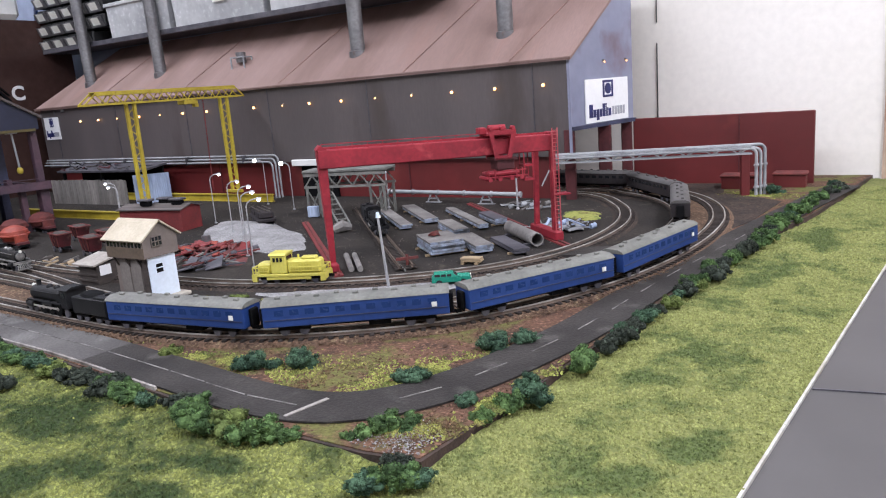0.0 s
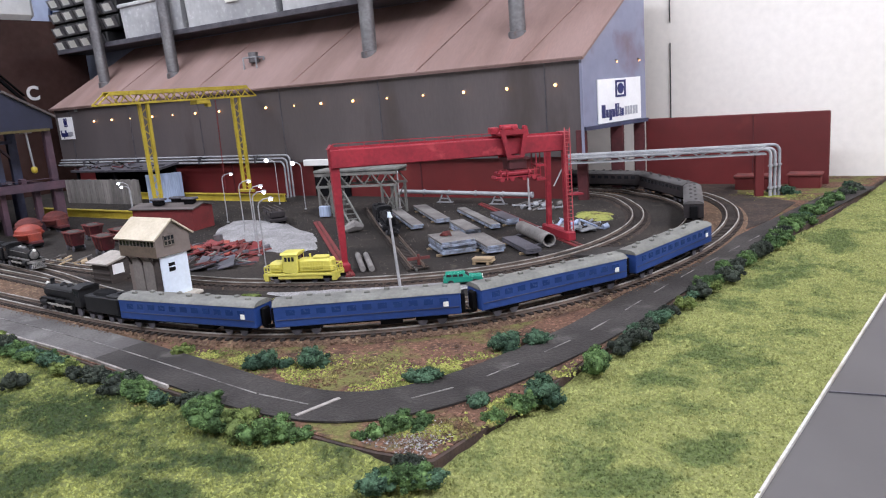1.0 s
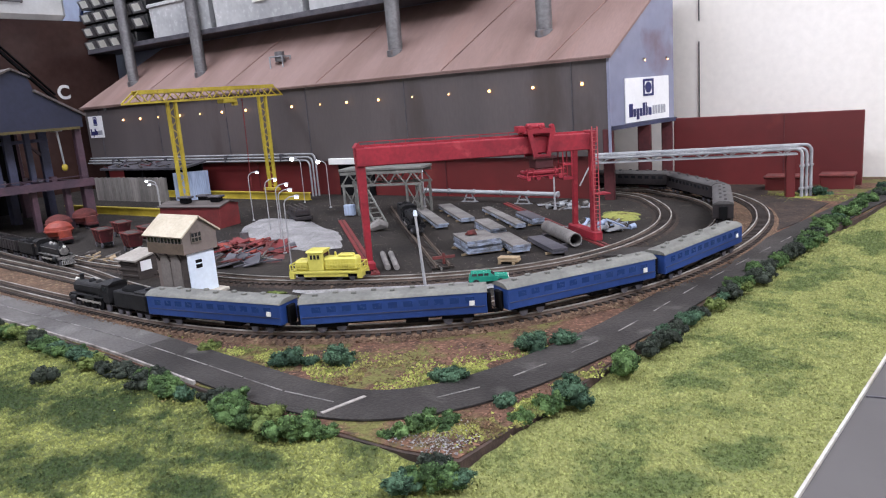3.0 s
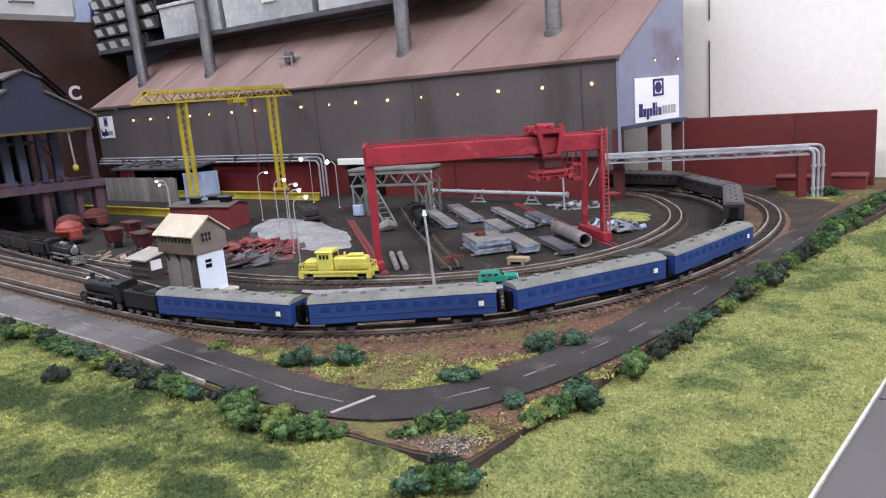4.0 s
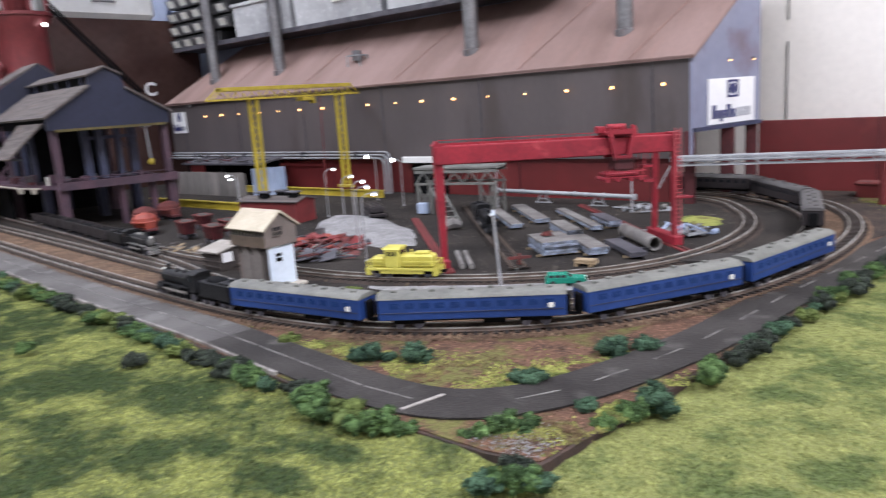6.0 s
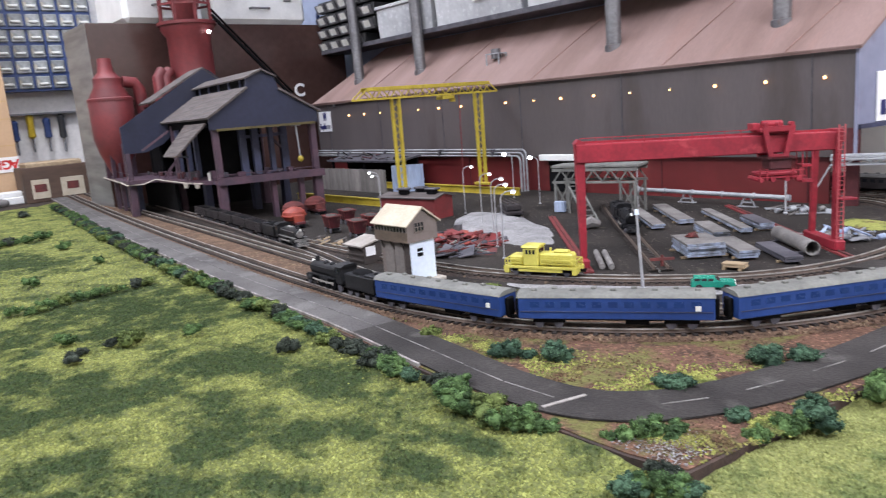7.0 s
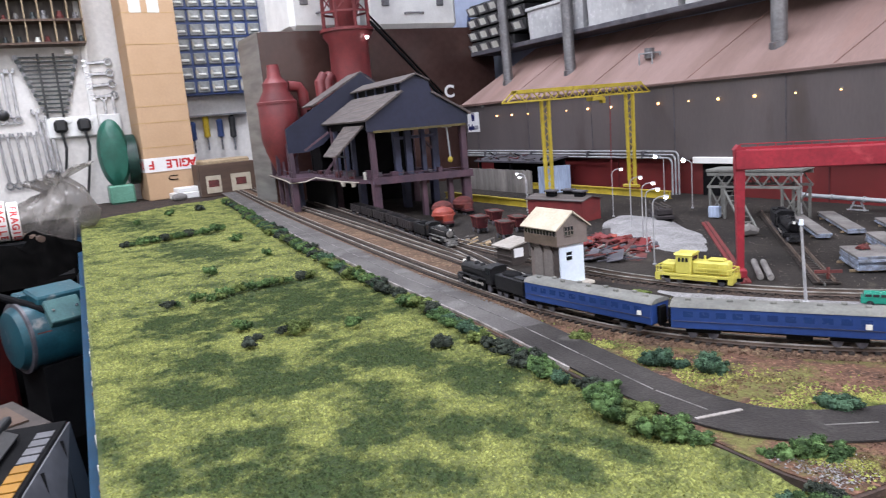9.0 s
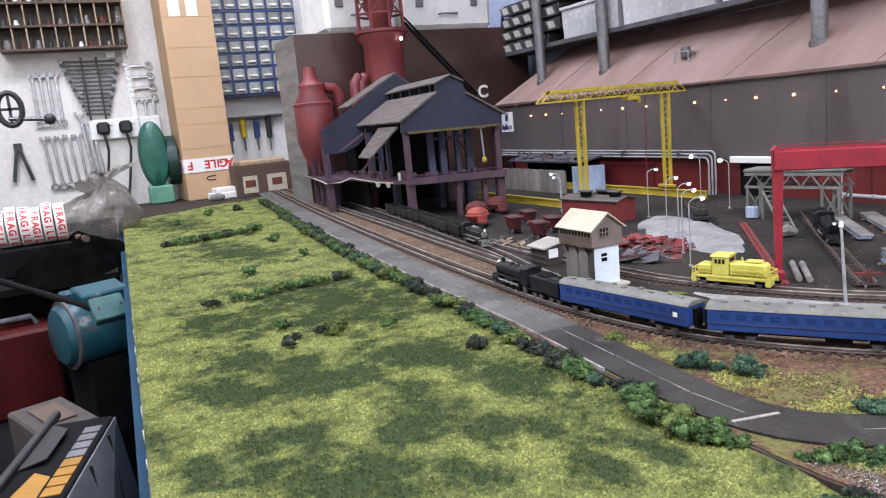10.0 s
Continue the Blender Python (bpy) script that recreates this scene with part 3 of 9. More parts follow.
for k in range(26):
    x = -0.13 - 0.55 * (k + chips.random()) / 26
    part("paint_chip", Geo().box((x, front_edge(x) - 0.0012, -0.0072 - 0.004 * chips.random()), (0.003 + 0.007 * chips.random(), 0.0012, 0.0016 + 0.002 * chips.random()), ch=0.0003, ry=chips.uniform(-12, 12)), M_WHITE_EDGE if k % 3 else M_WOOD, board)
for x, y in ((-0.25, 0.1), (-1.8, 0.2), (-0.25, 0.75), (-1.8, 0.75)):
    part("table_leg", Geo().box((x, y, -0.39), (0.045, 0.045, 0.72), ch=0.002), M_PALEWOOD, board)

side = thing("grey_side_table", "grey laminate table top beside the layout", "table", kind="structure")
part("tabletop", Geo().prism([(-0.0594, -0.05), (0.9, -0.05), (0.9, 0.922), (0.0434, 0.922)], -0.03, -0.0042), M_GREYTOP, side)
part("tabletop_joint", Geo().beam((-0.0205, 0.312, -0.0041), (0.5, 0.412, -0.0041), 0.0008, 0.0012), M_DARKSTEEL, side)

# upper plate of yard, tracks and road
PLATE = [(-1.99, 0.357), (-1.62, 0.318), (-1.06, 0.257), (-0.62, 0.219), (-0.458, 0.2095), (-0.39, 0.204), (-0.33, 0.1985), (-0.285, 0.1945), (-0.24, 0.19), (-0.2, 0.188), (-0.178, 0.187), (-0.156, 0.187), (-0.133, 0.1905), (-0.1265, 0.24), (-0.12, 0.2875), (-0.106, 0.409), (-0.084, 0.56), (-0.052, 0.70), (-0.02, 0.92), (-1.99, 0.92)]
yard = single("yard_plate", Geo().prism(PLATE, -0.0044, 0.0), M_EARTH, "brown-edged plate that carries yard, tracks and road", "ground", kind="structure")
g = Geo().prism([(p.x, p.y) for p in INNER[::4]][::-1] + [(-1.985, 0.431), (-1.985, 0.918), (-0.76, 0.918)], 0.0001, 0.0008)
single("yard_ground", g, M_YARD, "dark cinder ground of the steel yard", "ground", kind="structure")
g = Geo().prism([(-0.62, 0.2205), (-0.458, 0.211), (-0.39, 0.2055), (-0.285, 0.196), (-0.2, 0.1895), (-0.178, 0.1885), (-0.156, 0.1885), (-0.1345, 0.192), (-0.128, 0.24), (-0.1215, 0.2875), (-0.1075, 0.409), (-0.0855, 0.56), (-0.0535, 0.70), (-0.022, 0.918), (-0.75, 0.918), (-0.75, 0.842), (-0.3, 0.842), (-0.2, 0.8), (-0.13, 0.7), (-0.12, 0.56), (-0.15, 0.41), (-0.23, 0.3), (-0.3, 0.262), (-0.46, 0.25), (-0.62, 0.26)], 0.0001, 0.0005)
single("verge_ground", g, M_VERGE, "brown earth verge with patches of green turf", "ground", kind="structure")

g = Geo().prism([(-0.119, 0.57), (-0.098, 0.64), (-0.088, 0.74), (-0.118, 0.765), (-0.15, 0.79), (-0.16, 0.85), (-0.75, 0.85), (-0.75, 0.79), (-0.32, 0.79), (-0.2, 0.72), (-0.15, 0.63), (-0.14, 0.57)], 0.0004, 0.0009)
single("cinder_verge", g, M_DARKBAL, "dark brown cinders between the back curve and the red panel", "ground", kind="structure")

BED = [(-0.013, 0.0), (-0.009, 0.0021), (0.009, 0.0021), (0.013, 0.0)]
WIDE = [(-0.014, 0.0), (-0.0095, 0.002), (0.036, 0.002), (0.042, 0.0)]


def lift(path, z=0.0009):
    return [(p.x, p.y, z) for p in path]


# meadow: turf with soft bumps, reaching to the edges of the board
def west_lift(x, y):
    """The turf climbs to the plate's level along the road."""
    return 0.0034 * math.exp(-max(0.0, plate_y(x) - y) / 0.011) * min(1.0, max(0.0, (-0.14 - x) / 0.02))


# darker turf, and one hedge shadow, laid in patches: place, half length, half width, heading
WEST_PATCHES = [
    (-0.572, 0.139, 0.09, 0.051, 22), (-0.571, 0.045, 0.048, 0.024, 13), (-0.396, 0.071, 0.052, 0.029, 35), (-0.394, 0.14, 0.037, 0.026, 26), (-0.403, 0.027, 0.035, 0.02, 13),
    # The (-0.235, 0.158) patch paints the roadside hedge's shadow into the turf.
    (-0.286, 0.05, 0.024, 0.015, 38), (-0.916, 0.124, 0.082, 0.035, 19), (-1.336, 0.1, 0.1, 0.032, 5), (-0.317, 0.16, 0.03, 0.02, 13), (-0.235, 0.158, 0.019, 0.014, 52),
    (-0.297, 0.092, 0.02, 0.015, -2), (-0.309, 0.002, 0.018, 0.011, 28), (-0.247, 0.06, 0.02, 0.01, 48), (-0.325, 0.04, 0.016, 0.01, 23), (-0.38, 0.157, 0.032, 0.011, -18),
    (-0.203, 0.163, 0.012, 0.008, 5), (-0.306, 0.024, 0.024, 0.012, 20), (-0.266, 0.05, 0.03, 0.016, 25), (-0.245, 0.088, 0.02, 0.012, 30), (-0.445, 0.05, 0.045, 0.014, 18), (-0.284, 0.119, 0.022, 0.01, -10), (-0.22, 0.136, 0.014, 0.008, 10),
]
EAST_PATCHES = [
    (-0.065, 0.331, 0.016, 0.013, 56), (-0.085, 0.301, 0.014, 0.009, 30), (-0.077, 0.413, 0.012, 0.01, 39), (-0.054, 0.245, 0.01, 0.008, 55), (-0.089, 0.213, 0.012, 0.011, -87),
    (-0.067, 0.216, 0.01, 0.007, 35), (-0.064, 0.51, 0.021, 0.017, 84), (-0.073, 0.462, 0.013, 0.01, 30), (-0.086, 0.256, 0.01, 0.009, 90), (-0.043, 0.604, 0.028, 0.013, -87),
]


def lay_patches(me, points):
    """Stores on each vertex how far it lies inside a darker patch."""
    p = np.array(points)[:, :2]
    ragged = np.array([noise.noise((x * 70, y * 70, 4)) + 0.6 * noise.noise((x * 190, y * 190, 9)) for x, y in p])
    inside = np.full(len(p), -1.0)
    for cx, cy, a, b, rot in WEST_PATCHES + EAST_PATCHES:
        u, v = p[:, 0] - cx, p[:, 1] - cy
        ca, sa = math.cos(radians(rot)), math.sin(radians(rot))
        inside = np.maximum(inside, 1.1 - np.hypot((ca * u + sa * v) / a, (ca * v - sa * u) / b))
    value = np.clip(0.5 + 0.75 * (inside + 0.6 * ragged), 0, 1)
    at = me.attributes.new("patch", "FLOAT", "POINT")
    at.data.foreach_set("value", np.repeat(value, len(me.vertices) // len(p)).astype(np.float32))


def meadow(name, edge_a, edge_b, nu, nv, label, material):
    g = Geo()
    for i in range(nu + 1):
        for j in range(nv + 1):
            a, b = edge_a(i / nu, j / nv), edge_b(i / nu, j / nv)
            p = Vector(a).lerp(Vector(b), j / nv)
            h = 0.0016 * noise.noise((p.x * 30, p.y * 30, 0)) + 0.0013 * noise.noise((p.x * 140, p.y * 140, 3)) + 0.0004 * noise.noise((p.x * 500, p.y * 500, 7))
            g.v.append((p.x, p.y, -0.0038 + h + (west_lift(p.x, p.y) if "west" in name else 0.0)))
    g.f = [(i * (nv + 1) + j, (i + 1) * (nv + 1) + j, (i + 1) * (nv + 1) + j + 1, i * (nv + 1) + j + 1) for i in range(nu) for j in range(nv)]
    me = bpy.data.meshes.new(name)
    me.from_pydata(g.v, [], g.f)
    me.polygons.foreach_set("use_smooth", [True] * len(me.polygons))
    lay_patches(me, g.v)
    return single(name, me, material, label, "grass", kind="structure")


def plate_y(x):
    """The field side of the upper plate on its long side."""
    run = PLATE[:13]
    for (x0, y0), (x1, y1) in zip(run, run[1:]):
        if x0 <= x <= x1:
            return y0 + (y1 - y0) * (x - x0) / (x1 - x0)
    return run[-1][1]


def plate_x(y):
    run = PLATE[12:19]
    for (x0, y0), (x1, y1) in zip(run, run[1:]):
        if y0 <= y <= y1:
            return x0 + (x1 - x0) * (y - y0) / (y1 - y0)
    return run[0][0]


def west_x(u, v):
    return -1.525 - 0.12 * v + u * (1.525 + 0.12 * v - 0.133)


meadow("meadow_west", lambda u, v: (west_x(u, v), front_edge(west_x(u, v)) - 0.001, 0), lambda u, v: (west_x(u, v), plate_y(west_x(u, v)) + 0.002, 0), 420, 70, "yellow-green scatter grass with darker green patches", M_TURF_W)
meadow("meadow_east", lambda u, v: (max(plate_x(-0.03 + u * 0.95), -0.135) - 0.003, -0.03 + u * 0.95, 0), lambda u, v: (right_edge(-0.03 + u * 0.95) + 0.001, -0.03 + u * 0.95, 0), 260, 44, "bright yellow-green scatter grass along the board edge", M_TURF)


def flock(name, pts, size, material, label):
    """Foam turf: a small uneven dome of four facets at each place."""
    rng = np.random.default_rng(len(pts))
    n = len(pts)
    a = rng.uniform(0, 2 * np.pi, n)
    base = np.array(pts)
    vs = np.empty((n, 5, 3))
    for k in range(4):
        q = a + k * np.pi / 2 + rng.uniform(-0.5, 0.5, n)
        r = size * rng.uniform(0.55, 1.25, n)
        vs[:, k] = base + np.c_[np.cos(q) * r, np.sin(q) * r, -size * rng.uniform(0.05, 0.25, n)]
    vs[:, 4] = base + np.c_[rng.normal(0, 0.25, (n, 2)) * size, size * rng.uniform(0.4, 1.1, n)]
    o = 5 * np.arange(n)[:, None]
    faces = np.concatenate([o + np.array([[k, (k + 1) % 4, 4]]) for k in range(4)], axis=0)
    me = bpy.data.meshes.new(name)
    me.from_pydata(vs.reshape(-1, 3).tolist(), [], faces.tolist())
    lay_patches(me, pts)
    return single(name, me, material, label, "grass", kind="stuff")


def scatter(n, sample, seed):
    rng = random.Random(seed)
    pts = []
    while len(pts) < n:
        p = sample(rng)
        if p:
            pts.append(p)
    return pts


def in_west(rng, x0, x1):
    x = rng.uniform(x0, x1)
    y = rng.uniform(-0.03, 0.33)
    if not front_edge(x) + 0.001 < y < plate_y(x) - 0.001 or x < -1.525 - 0.12 * (y - 0.023) / 0.22:
        return None
    return (x, y, -0.004 + west_lift(x, y) + 0.0016 * noise.noise((x * 30, y * 30, 0)) + 0.0012 * noise.noise((x * 140, y * 140, 3)))


def in_east(rng, y0, y1):
    y = rng.uniform(y0, y1)
    x = rng.uniform(-0.14, 0.04)
    if not max(plate_x(y), -0.133) + 0.001 < x < right_edge(y) - 0.0005:
        return None
    return (x, y, -0.004 + 0.0016 * noise.noise((x * 30, y * 30, 0)) + 0.0012 * noise.noise((x * 140, y * 140, 3)))


flock("meadow_flock", scatter(95000, lambda r: in_west(r, -0.62, -0.13), 1), 0.00115, M_BLADE_W, "fine yellow-green foam turf of the meadow")
flock("meadow_flock", scatter(52000, lambda r: in_west(r, -1.645, -0.62), 2), 0.0014, M_BLADE_W, "fine yellow-green foam turf of the far meadow")
flock("meadow_flock", scatter(60000, lambda r: in_east(r, -0.02, 0.5), 3), 0.00105, M_BLADE, "pale yellow-green foam turf by the board edge")
flock("meadow_flock", scatter(15000, lambda r: in_east(r, 0.5, 0.86), 4), 0.0013, M_BLADE, "pale yellow-green foam turf near the wall")

# road with worn centre dashes and a pale kerb
road = thing("road", "worn dark asphalt road with faded white centre dashes", "road", kind="structure")
ROAD_W = 0.0145
ROAD_SECTION = [(-ROAD_W, 0), (-ROAD_W, 0.0008), (ROAD_W, 0.0008), (ROAD_W, 0)]
cut = int(nearest_s(ROAD, -0.36, 0.22) / 0.004)
part("asphalt", Geo().sweep(lift(ROAD[cut:], 0.0009), ROAD_SECTION), M_ROAD, road, "dark oily asphalt round the corner")
part("asphalt", Geo().sweep(lift(ROAD[: cut + 1], 0.0009), ROAD_SECTION), M_ROADPALE, road, "paler grey asphalt of the west stretch")
s, end = 0.02, 0.004 * (len(ROAD) - 1)
corner_s = nearest_s(ROAD, -0.2, 0.209)
while s < end - 0.02:
    if abs(s - corner_s) > 0.018:
        p, a = along(ROAD, s)
        solid = s < corner_s
        part("centre_dash", Geo().box((p.x, p.y, 0.00185), (0.029 if solid else 0.02, 0.0006, 0.0003), rz=a), M_LINE, road)
    s += 0.031 if s < corner_s else 0.038
part("stop_line", Geo().beam((-0.2045, 0.1965, 0.0019), (-0.199, 0.2175, 0.0019), 0.0019, 0.0004), M_KERB, road, "white painted stop line")
kp = [p for p in ROAD if p.x < -0.285]
part("kerb", Geo().sweep(lift(kp, 0.0), [(-ROAD_W - 0.0019, -0.002), (-ROAD_W - 0.0018, 0.0019), (-ROAD_W - 0.0006, 0.002), (-ROAD_W - 0.0004, -0.002)]), M_KERB, road, "pale worn kerb")

# ---- tracks ----
SLEEPER_ME = Geo().box((0, 0, 0), (0.0026, 0.0172, 0.0014), ch=0.0003).mesh("sleeper")
SLEEPER_ME.materials.append(M_SLEEPER)


def track(name, path, label, bed=True, head=None, near=None, bed_mat=None, wide=False):
    t = thing(name, label, "railway track", kind="structure")
    if bed:
        part("ballast_bed", Geo().sweep(lift(path, 0.0), WIDE if wide else BED), bed_mat or M_BALLAST, t, "brown ballast bed")
    for sgn in (-1, 1):
        o = sgn * GAUGE / 2
        part("rail", Geo().sweep(lift(path, 0.003), [(o - 0.0009, 0), (o - 0.0004, 0.0006), (o - 0.0004, 0.0016), (o + 0.0004, 0.0016), (o + 0.0004, 0.0006), (o + 0.0009, 0)]), M_RAILWEB, t)
        part("rail_head", Geo().sweep(lift(path, 0.0046), [(o - 0.00045, 0), (o - 0.00045, 0.0006), (o + 0.00045, 0.0006), (o + 0.00045, 0)]), head or M_RAIL, t, "rail head")
    rest = Geo()
    s = 0.002
    while s < 0.004 * (len(path) - 1):
        p, a = along(path, s)
        if near and near(p):
            ob = new("sleeper", SLEEPER_ME)
            ob.parent, ob.matrix_local = t, pose(p.x, p.y, 0.0024, 0, 0, a)
        else:
            rest.box((p.x, p.y, 0.0024), (0.0026, 0.0172, 0.0014), rz=a)
        s += 0.0054
    if rest.v:
        tagged(part("sleepers", rest, M_SLEEPER, t), kind="stuff")
    return t


track("outer_track", OUTER, "outer main line of bright rails on brown ballast", near=lambda p: p.x > -0.62 and p.y < 0.62, wide=True)
track("inner_track", INNER, "inner main line of bright rails on brown ballast", bed=False, near=lambda p: p.x > -0.62 and p.y < 0.62)
track("loop_track", LOOP, "yard loop line of thin bright rails in dark cinders", near=lambda p: p.x > -0.46 and p.y < 0.6, bed_mat=M_DARKBAL)
track("siding_track", SIDING, "siding that leaves the inner line at a turnout", bed_mat=M_DARKBAL, near=lambda p: p.x > -0.7)
track("spur_track", SPUR, "short dull spur under the gantry crane", bed=False, head=M_RAILWEB, near=lambda p: p.y < 0.56)

# gravel beside the loop and on the yard
gp = spline([(-0.365, 0.336), (-0.33, 0.345), (-0.285, 0.368), (-0.24, 0.4), (-0.205, 0.44), (-0.19, 0.47)])
g = Geo()
for i, p in enumerate(gp):
    w = 0.0115 * math.sin(math.pi * min(1, (i + 1) / (0.25 * len(gp))) / 2) * min(1.0, (len(gp) - i) / (0.4 * len(gp)))
    g.add([], [])
    n = (gp[min(i + 1, len(gp) - 1)] - gp[max(i - 1, 0)]).normalized()
    w *= 1 + 0.25 * noise.noise((i * 0.5, 0, 0))
    for k in (-1, -0.6, 0, 0.6, 1):
        g.v.append((p.x - n.y * w * k, p.y + n.x * w * k, 0.0012 + 0.0012 * (1 - abs(k)) + 0.0004 * noise.noise((i, k * 9, 0))))
g.f = [(i * 5 + j, i * 5 + j + 1, i * 5 + j + 6, i * 5 + j + 5) for i in range(len(gp) - 1) for j in range(4)]
single("gravel_strip", g, M_GRAVEL, "strip of pale grey gravel beside the loop line", "gravel", kind="stuff")


def heap(name, cx, cy, rx, ry, h, rot, material, label, category, seed, n=28):
    g = Geo()
    ca, sa = math.cos(radians(rot)), math.sin(radians(rot))
    for i in range(n + 1):
        for j in range(n + 1):
            u, v = 2 * i / n - 1, 2 * j / n - 1
            r = math.hypot(u, v)
            k = max(0.0, 1 - r**2 - 0.45 * noise.noise((u * 1.6 + seed, v * 1.6, 0)))
            z = h * k**0.7 * (1 + 0.35 * noise.noise((u * 5, v * 5, seed))) + 0.0005 * noise.noise((u * 20, v * 20, seed))
            x, y = u * rx, v * ry
            g.v.append((cx + ca * x - sa * y, cy + sa * x + ca * y, z - 0.0008))
    g.f = [(i * (n + 1) + j, (i + 1) * (n + 1) + j, (i + 1) * (n + 1) + j + 1, i * (n + 1) + j + 1) for i in range(n) for j in range(n)]
    return single(name, g, material, label, category, kind="stuff")


heap("gravel_heap", -0.548, 0.508, 0.125, 0.042, 0.006, 152, M_GRAVEL, "low heap of pale grey gravel in the yard", "gravel", 1)
heap("turf_mound", -0.25, 0.648, 0.03, 0.02, 0.004, 130, M_TUFT, "patch of green turf inside the loop", "grass", 3)

# tufts on the verges
VERGE_PATCHES = [
    ((-0.225, 0.235), 0.07, 0.026, 28), ((-0.17, 0.262), 0.035, 0.014, 50), ((-0.28, 0.237), 0.03, 0.008, 5), ((-0.145, 0.31), 0.03, 0.007, 65),
    ((-0.345, 0.318), 0.075, 0.012, 12), ((-0.245, 0.352), 0.055, 0.008, 38), ((-0.195, 0.4), 0.035, 0.005, 60),
    ((-0.152, 0.21), 0.012, 0.006, 25), ((-0.13, 0.245), 0.035, 0.006, 80), ((-0.112, 0.78), 0.03, 0.02, 0), ((-0.3, 0.27), 0.05, 0.006, 25), ((-0.2, 0.345), 0.05, 0.006, 45),
]


NEAR_ROAD = slice(int(nearest_s(ROAD, -0.42, 0.224) / 0.004), int(nearest_s(ROAD, -0.11, 0.49) / 0.004), 2)


def in_patch(r):
    (cx, cy), a, b, rot = r.choice(VERGE_PATCHES)
    u, v = r.gauss(0, 0.5), r.gauss(0, 0.5)
    ca, sa = math.cos(radians(rot)), math.sin(radians(rot))
    x, y = cx + ca * u * a - sa * v * b, cy + sa * u * a + ca * v * b
    if noise.noise((x * 60, y * 60, 5)) < -0.15 or min((x - c.x) ** 2 + (y - c.y) ** 2 for c in ROAD[NEAR_ROAD]) < 0.0158**2:
        return None
    return (x, y, 0.0006)


flock("verge_tufts", scatter(24000, in_patch, 9), 0.0008, M_TUFT, "sparse olive tufts on the brown verge")


def stones(name, n, sample, size, material, label, seed):
    rng = random.Random(seed)
    g = Geo()
    for p in scatter(n, sample, seed):
        r = size * rng.uniform(0.5, 1.4)
        vs = [Vector((rng.uniform(-1, 1), rng.uniform(-1, 1), rng.uniform(-0.6, 0.9))).normalized() * r * rng.uniform(0.7, 1.1) for _ in range(4)]
        g.add([Vector(p) + v for v in vs], [(0, 1, 2), (0, 2, 3), (0, 3, 1), (1, 3, 2)])
    me = bpy.data.meshes.new(name)
    me.from_pydata(g.v, [], g.f)
    return single(name, me, material, label, "stones", kind="stuff")


def by_track(r):
    path = r.choice((OUTER, OUTER, INNER))
    p, a = along(path, r.uniform(nearest_s(path, -0.7, 0.27), nearest_s(path, -0.13, 0.5)))
    d = r.choice((-1, 1)) * r.uniform(0.0086, 0.0155)
    a = radians(a)
    return (p.x - math.sin(a) * d, p.y + math.cos(a) * d, 0.0018 - 0.1 * max(0, abs(d) - 0.0095))


def on_verge(r):
    (cx, cy), a, b, rot = r.choice(VERGE_PATCHES[:4] + VERGE_PATCHES[7:9])
    x, y = cx + r.gauss(0, 0.8) * a, cy + r.gauss(0, 0.9) * a * 0.5
    near = min((x - c.x) ** 2 + (y - c.y) ** 2 for c in ROAD[NEAR_ROAD])
    rail = min((x - c.x) ** 2 + (y - c.y) ** 2 for c in OUTER[::2])
    if near < 0.0155**2 or rail < 0.012**2 or x > plate_x(y) - 0.002 or y < plate_y(x) + 0.002:
        return None
    return (x, y, 0.0008)


stones("verge_stones", 5000, on_verge, 0.0006, M_BALLAST, "loose brown grit on the verge by the road corner", 15)
stones("corner_grit", 500, lambda r: (lambda x, y: (x, y, 0.0008) if x < -0.135 and y > 0.19 else None)(r.gauss(-0.148, 0.008), r.gauss(0.199, 0.007)), 0.0006, M_GRAVEL, "pale grit on the bare corner of the verge", 16)
stones("ballast_stones", 9000, by_track, 0.0008, M_BALLAST, "loose brown ballast stones along the rails", 11)

# ---- rolling mill ----
EAVE_Z, RIDGE_Y, RIDGE_Z, MILL_Y = 0.1535, 0.862, 0.247, 0.735


def roof_z(y):
    return EAVE_Z + (RIDGE_Z - EAVE_Z) * (y - MILL_Y) / (RIDGE_Y - MILL_Y)


mill = thing("rolling_mill", "long grey steel mill with rusty roof and lit wall lamps", "building")
part("front_wall", Geo().prism([(-1.285, MILL_Y), (-0.2945, MILL_Y), (-0.2935, MILL_Y + 0.004), (-1.284, MILL_Y + 0.004)], 0.048, EAVE_Z), M_MILL, mill, "plain dark grey wall")
part("lower_wall", Geo().prism([(-1.26, MILL_Y + 0.006), (-0.32, MILL_Y + 0.006), (-0.32, MILL_Y + 0.01), (-1.26, MILL_Y + 0.01)], 0.0, 0.05), M_BRICKRED, mill, "dull red lower wall")
for k in range(6):
    x = -1.24 + k * 0.17
    part("wall_panel_seam", Geo().box((x if k < 5 else -0.335, MILL_Y - 0.0004, 0.101), (0.0008, 0.0012, 0.104)), M_DARKSTEEL, mill)
    part("lower_wall_rib", Geo().box((x + 0.05, MILL_Y + 0.0055, 0.024), (0.001, 0.0015, 0.048)), M_MAROON, mill)
# skewed end wall with a tall opening on columns
ga, gb = Vector((-0.2938, 0.7355, 0)), Vector((-0.2655, 0.86, 0))


def on_gable(u, z, out=0.0):
    p = ga.lerp(gb, u)
    n = Vector((gb.y - ga.y, -(gb.x - ga.x), 0)).normalized()
    return (p.x + n.x * out, p.y + n.y * out, z)


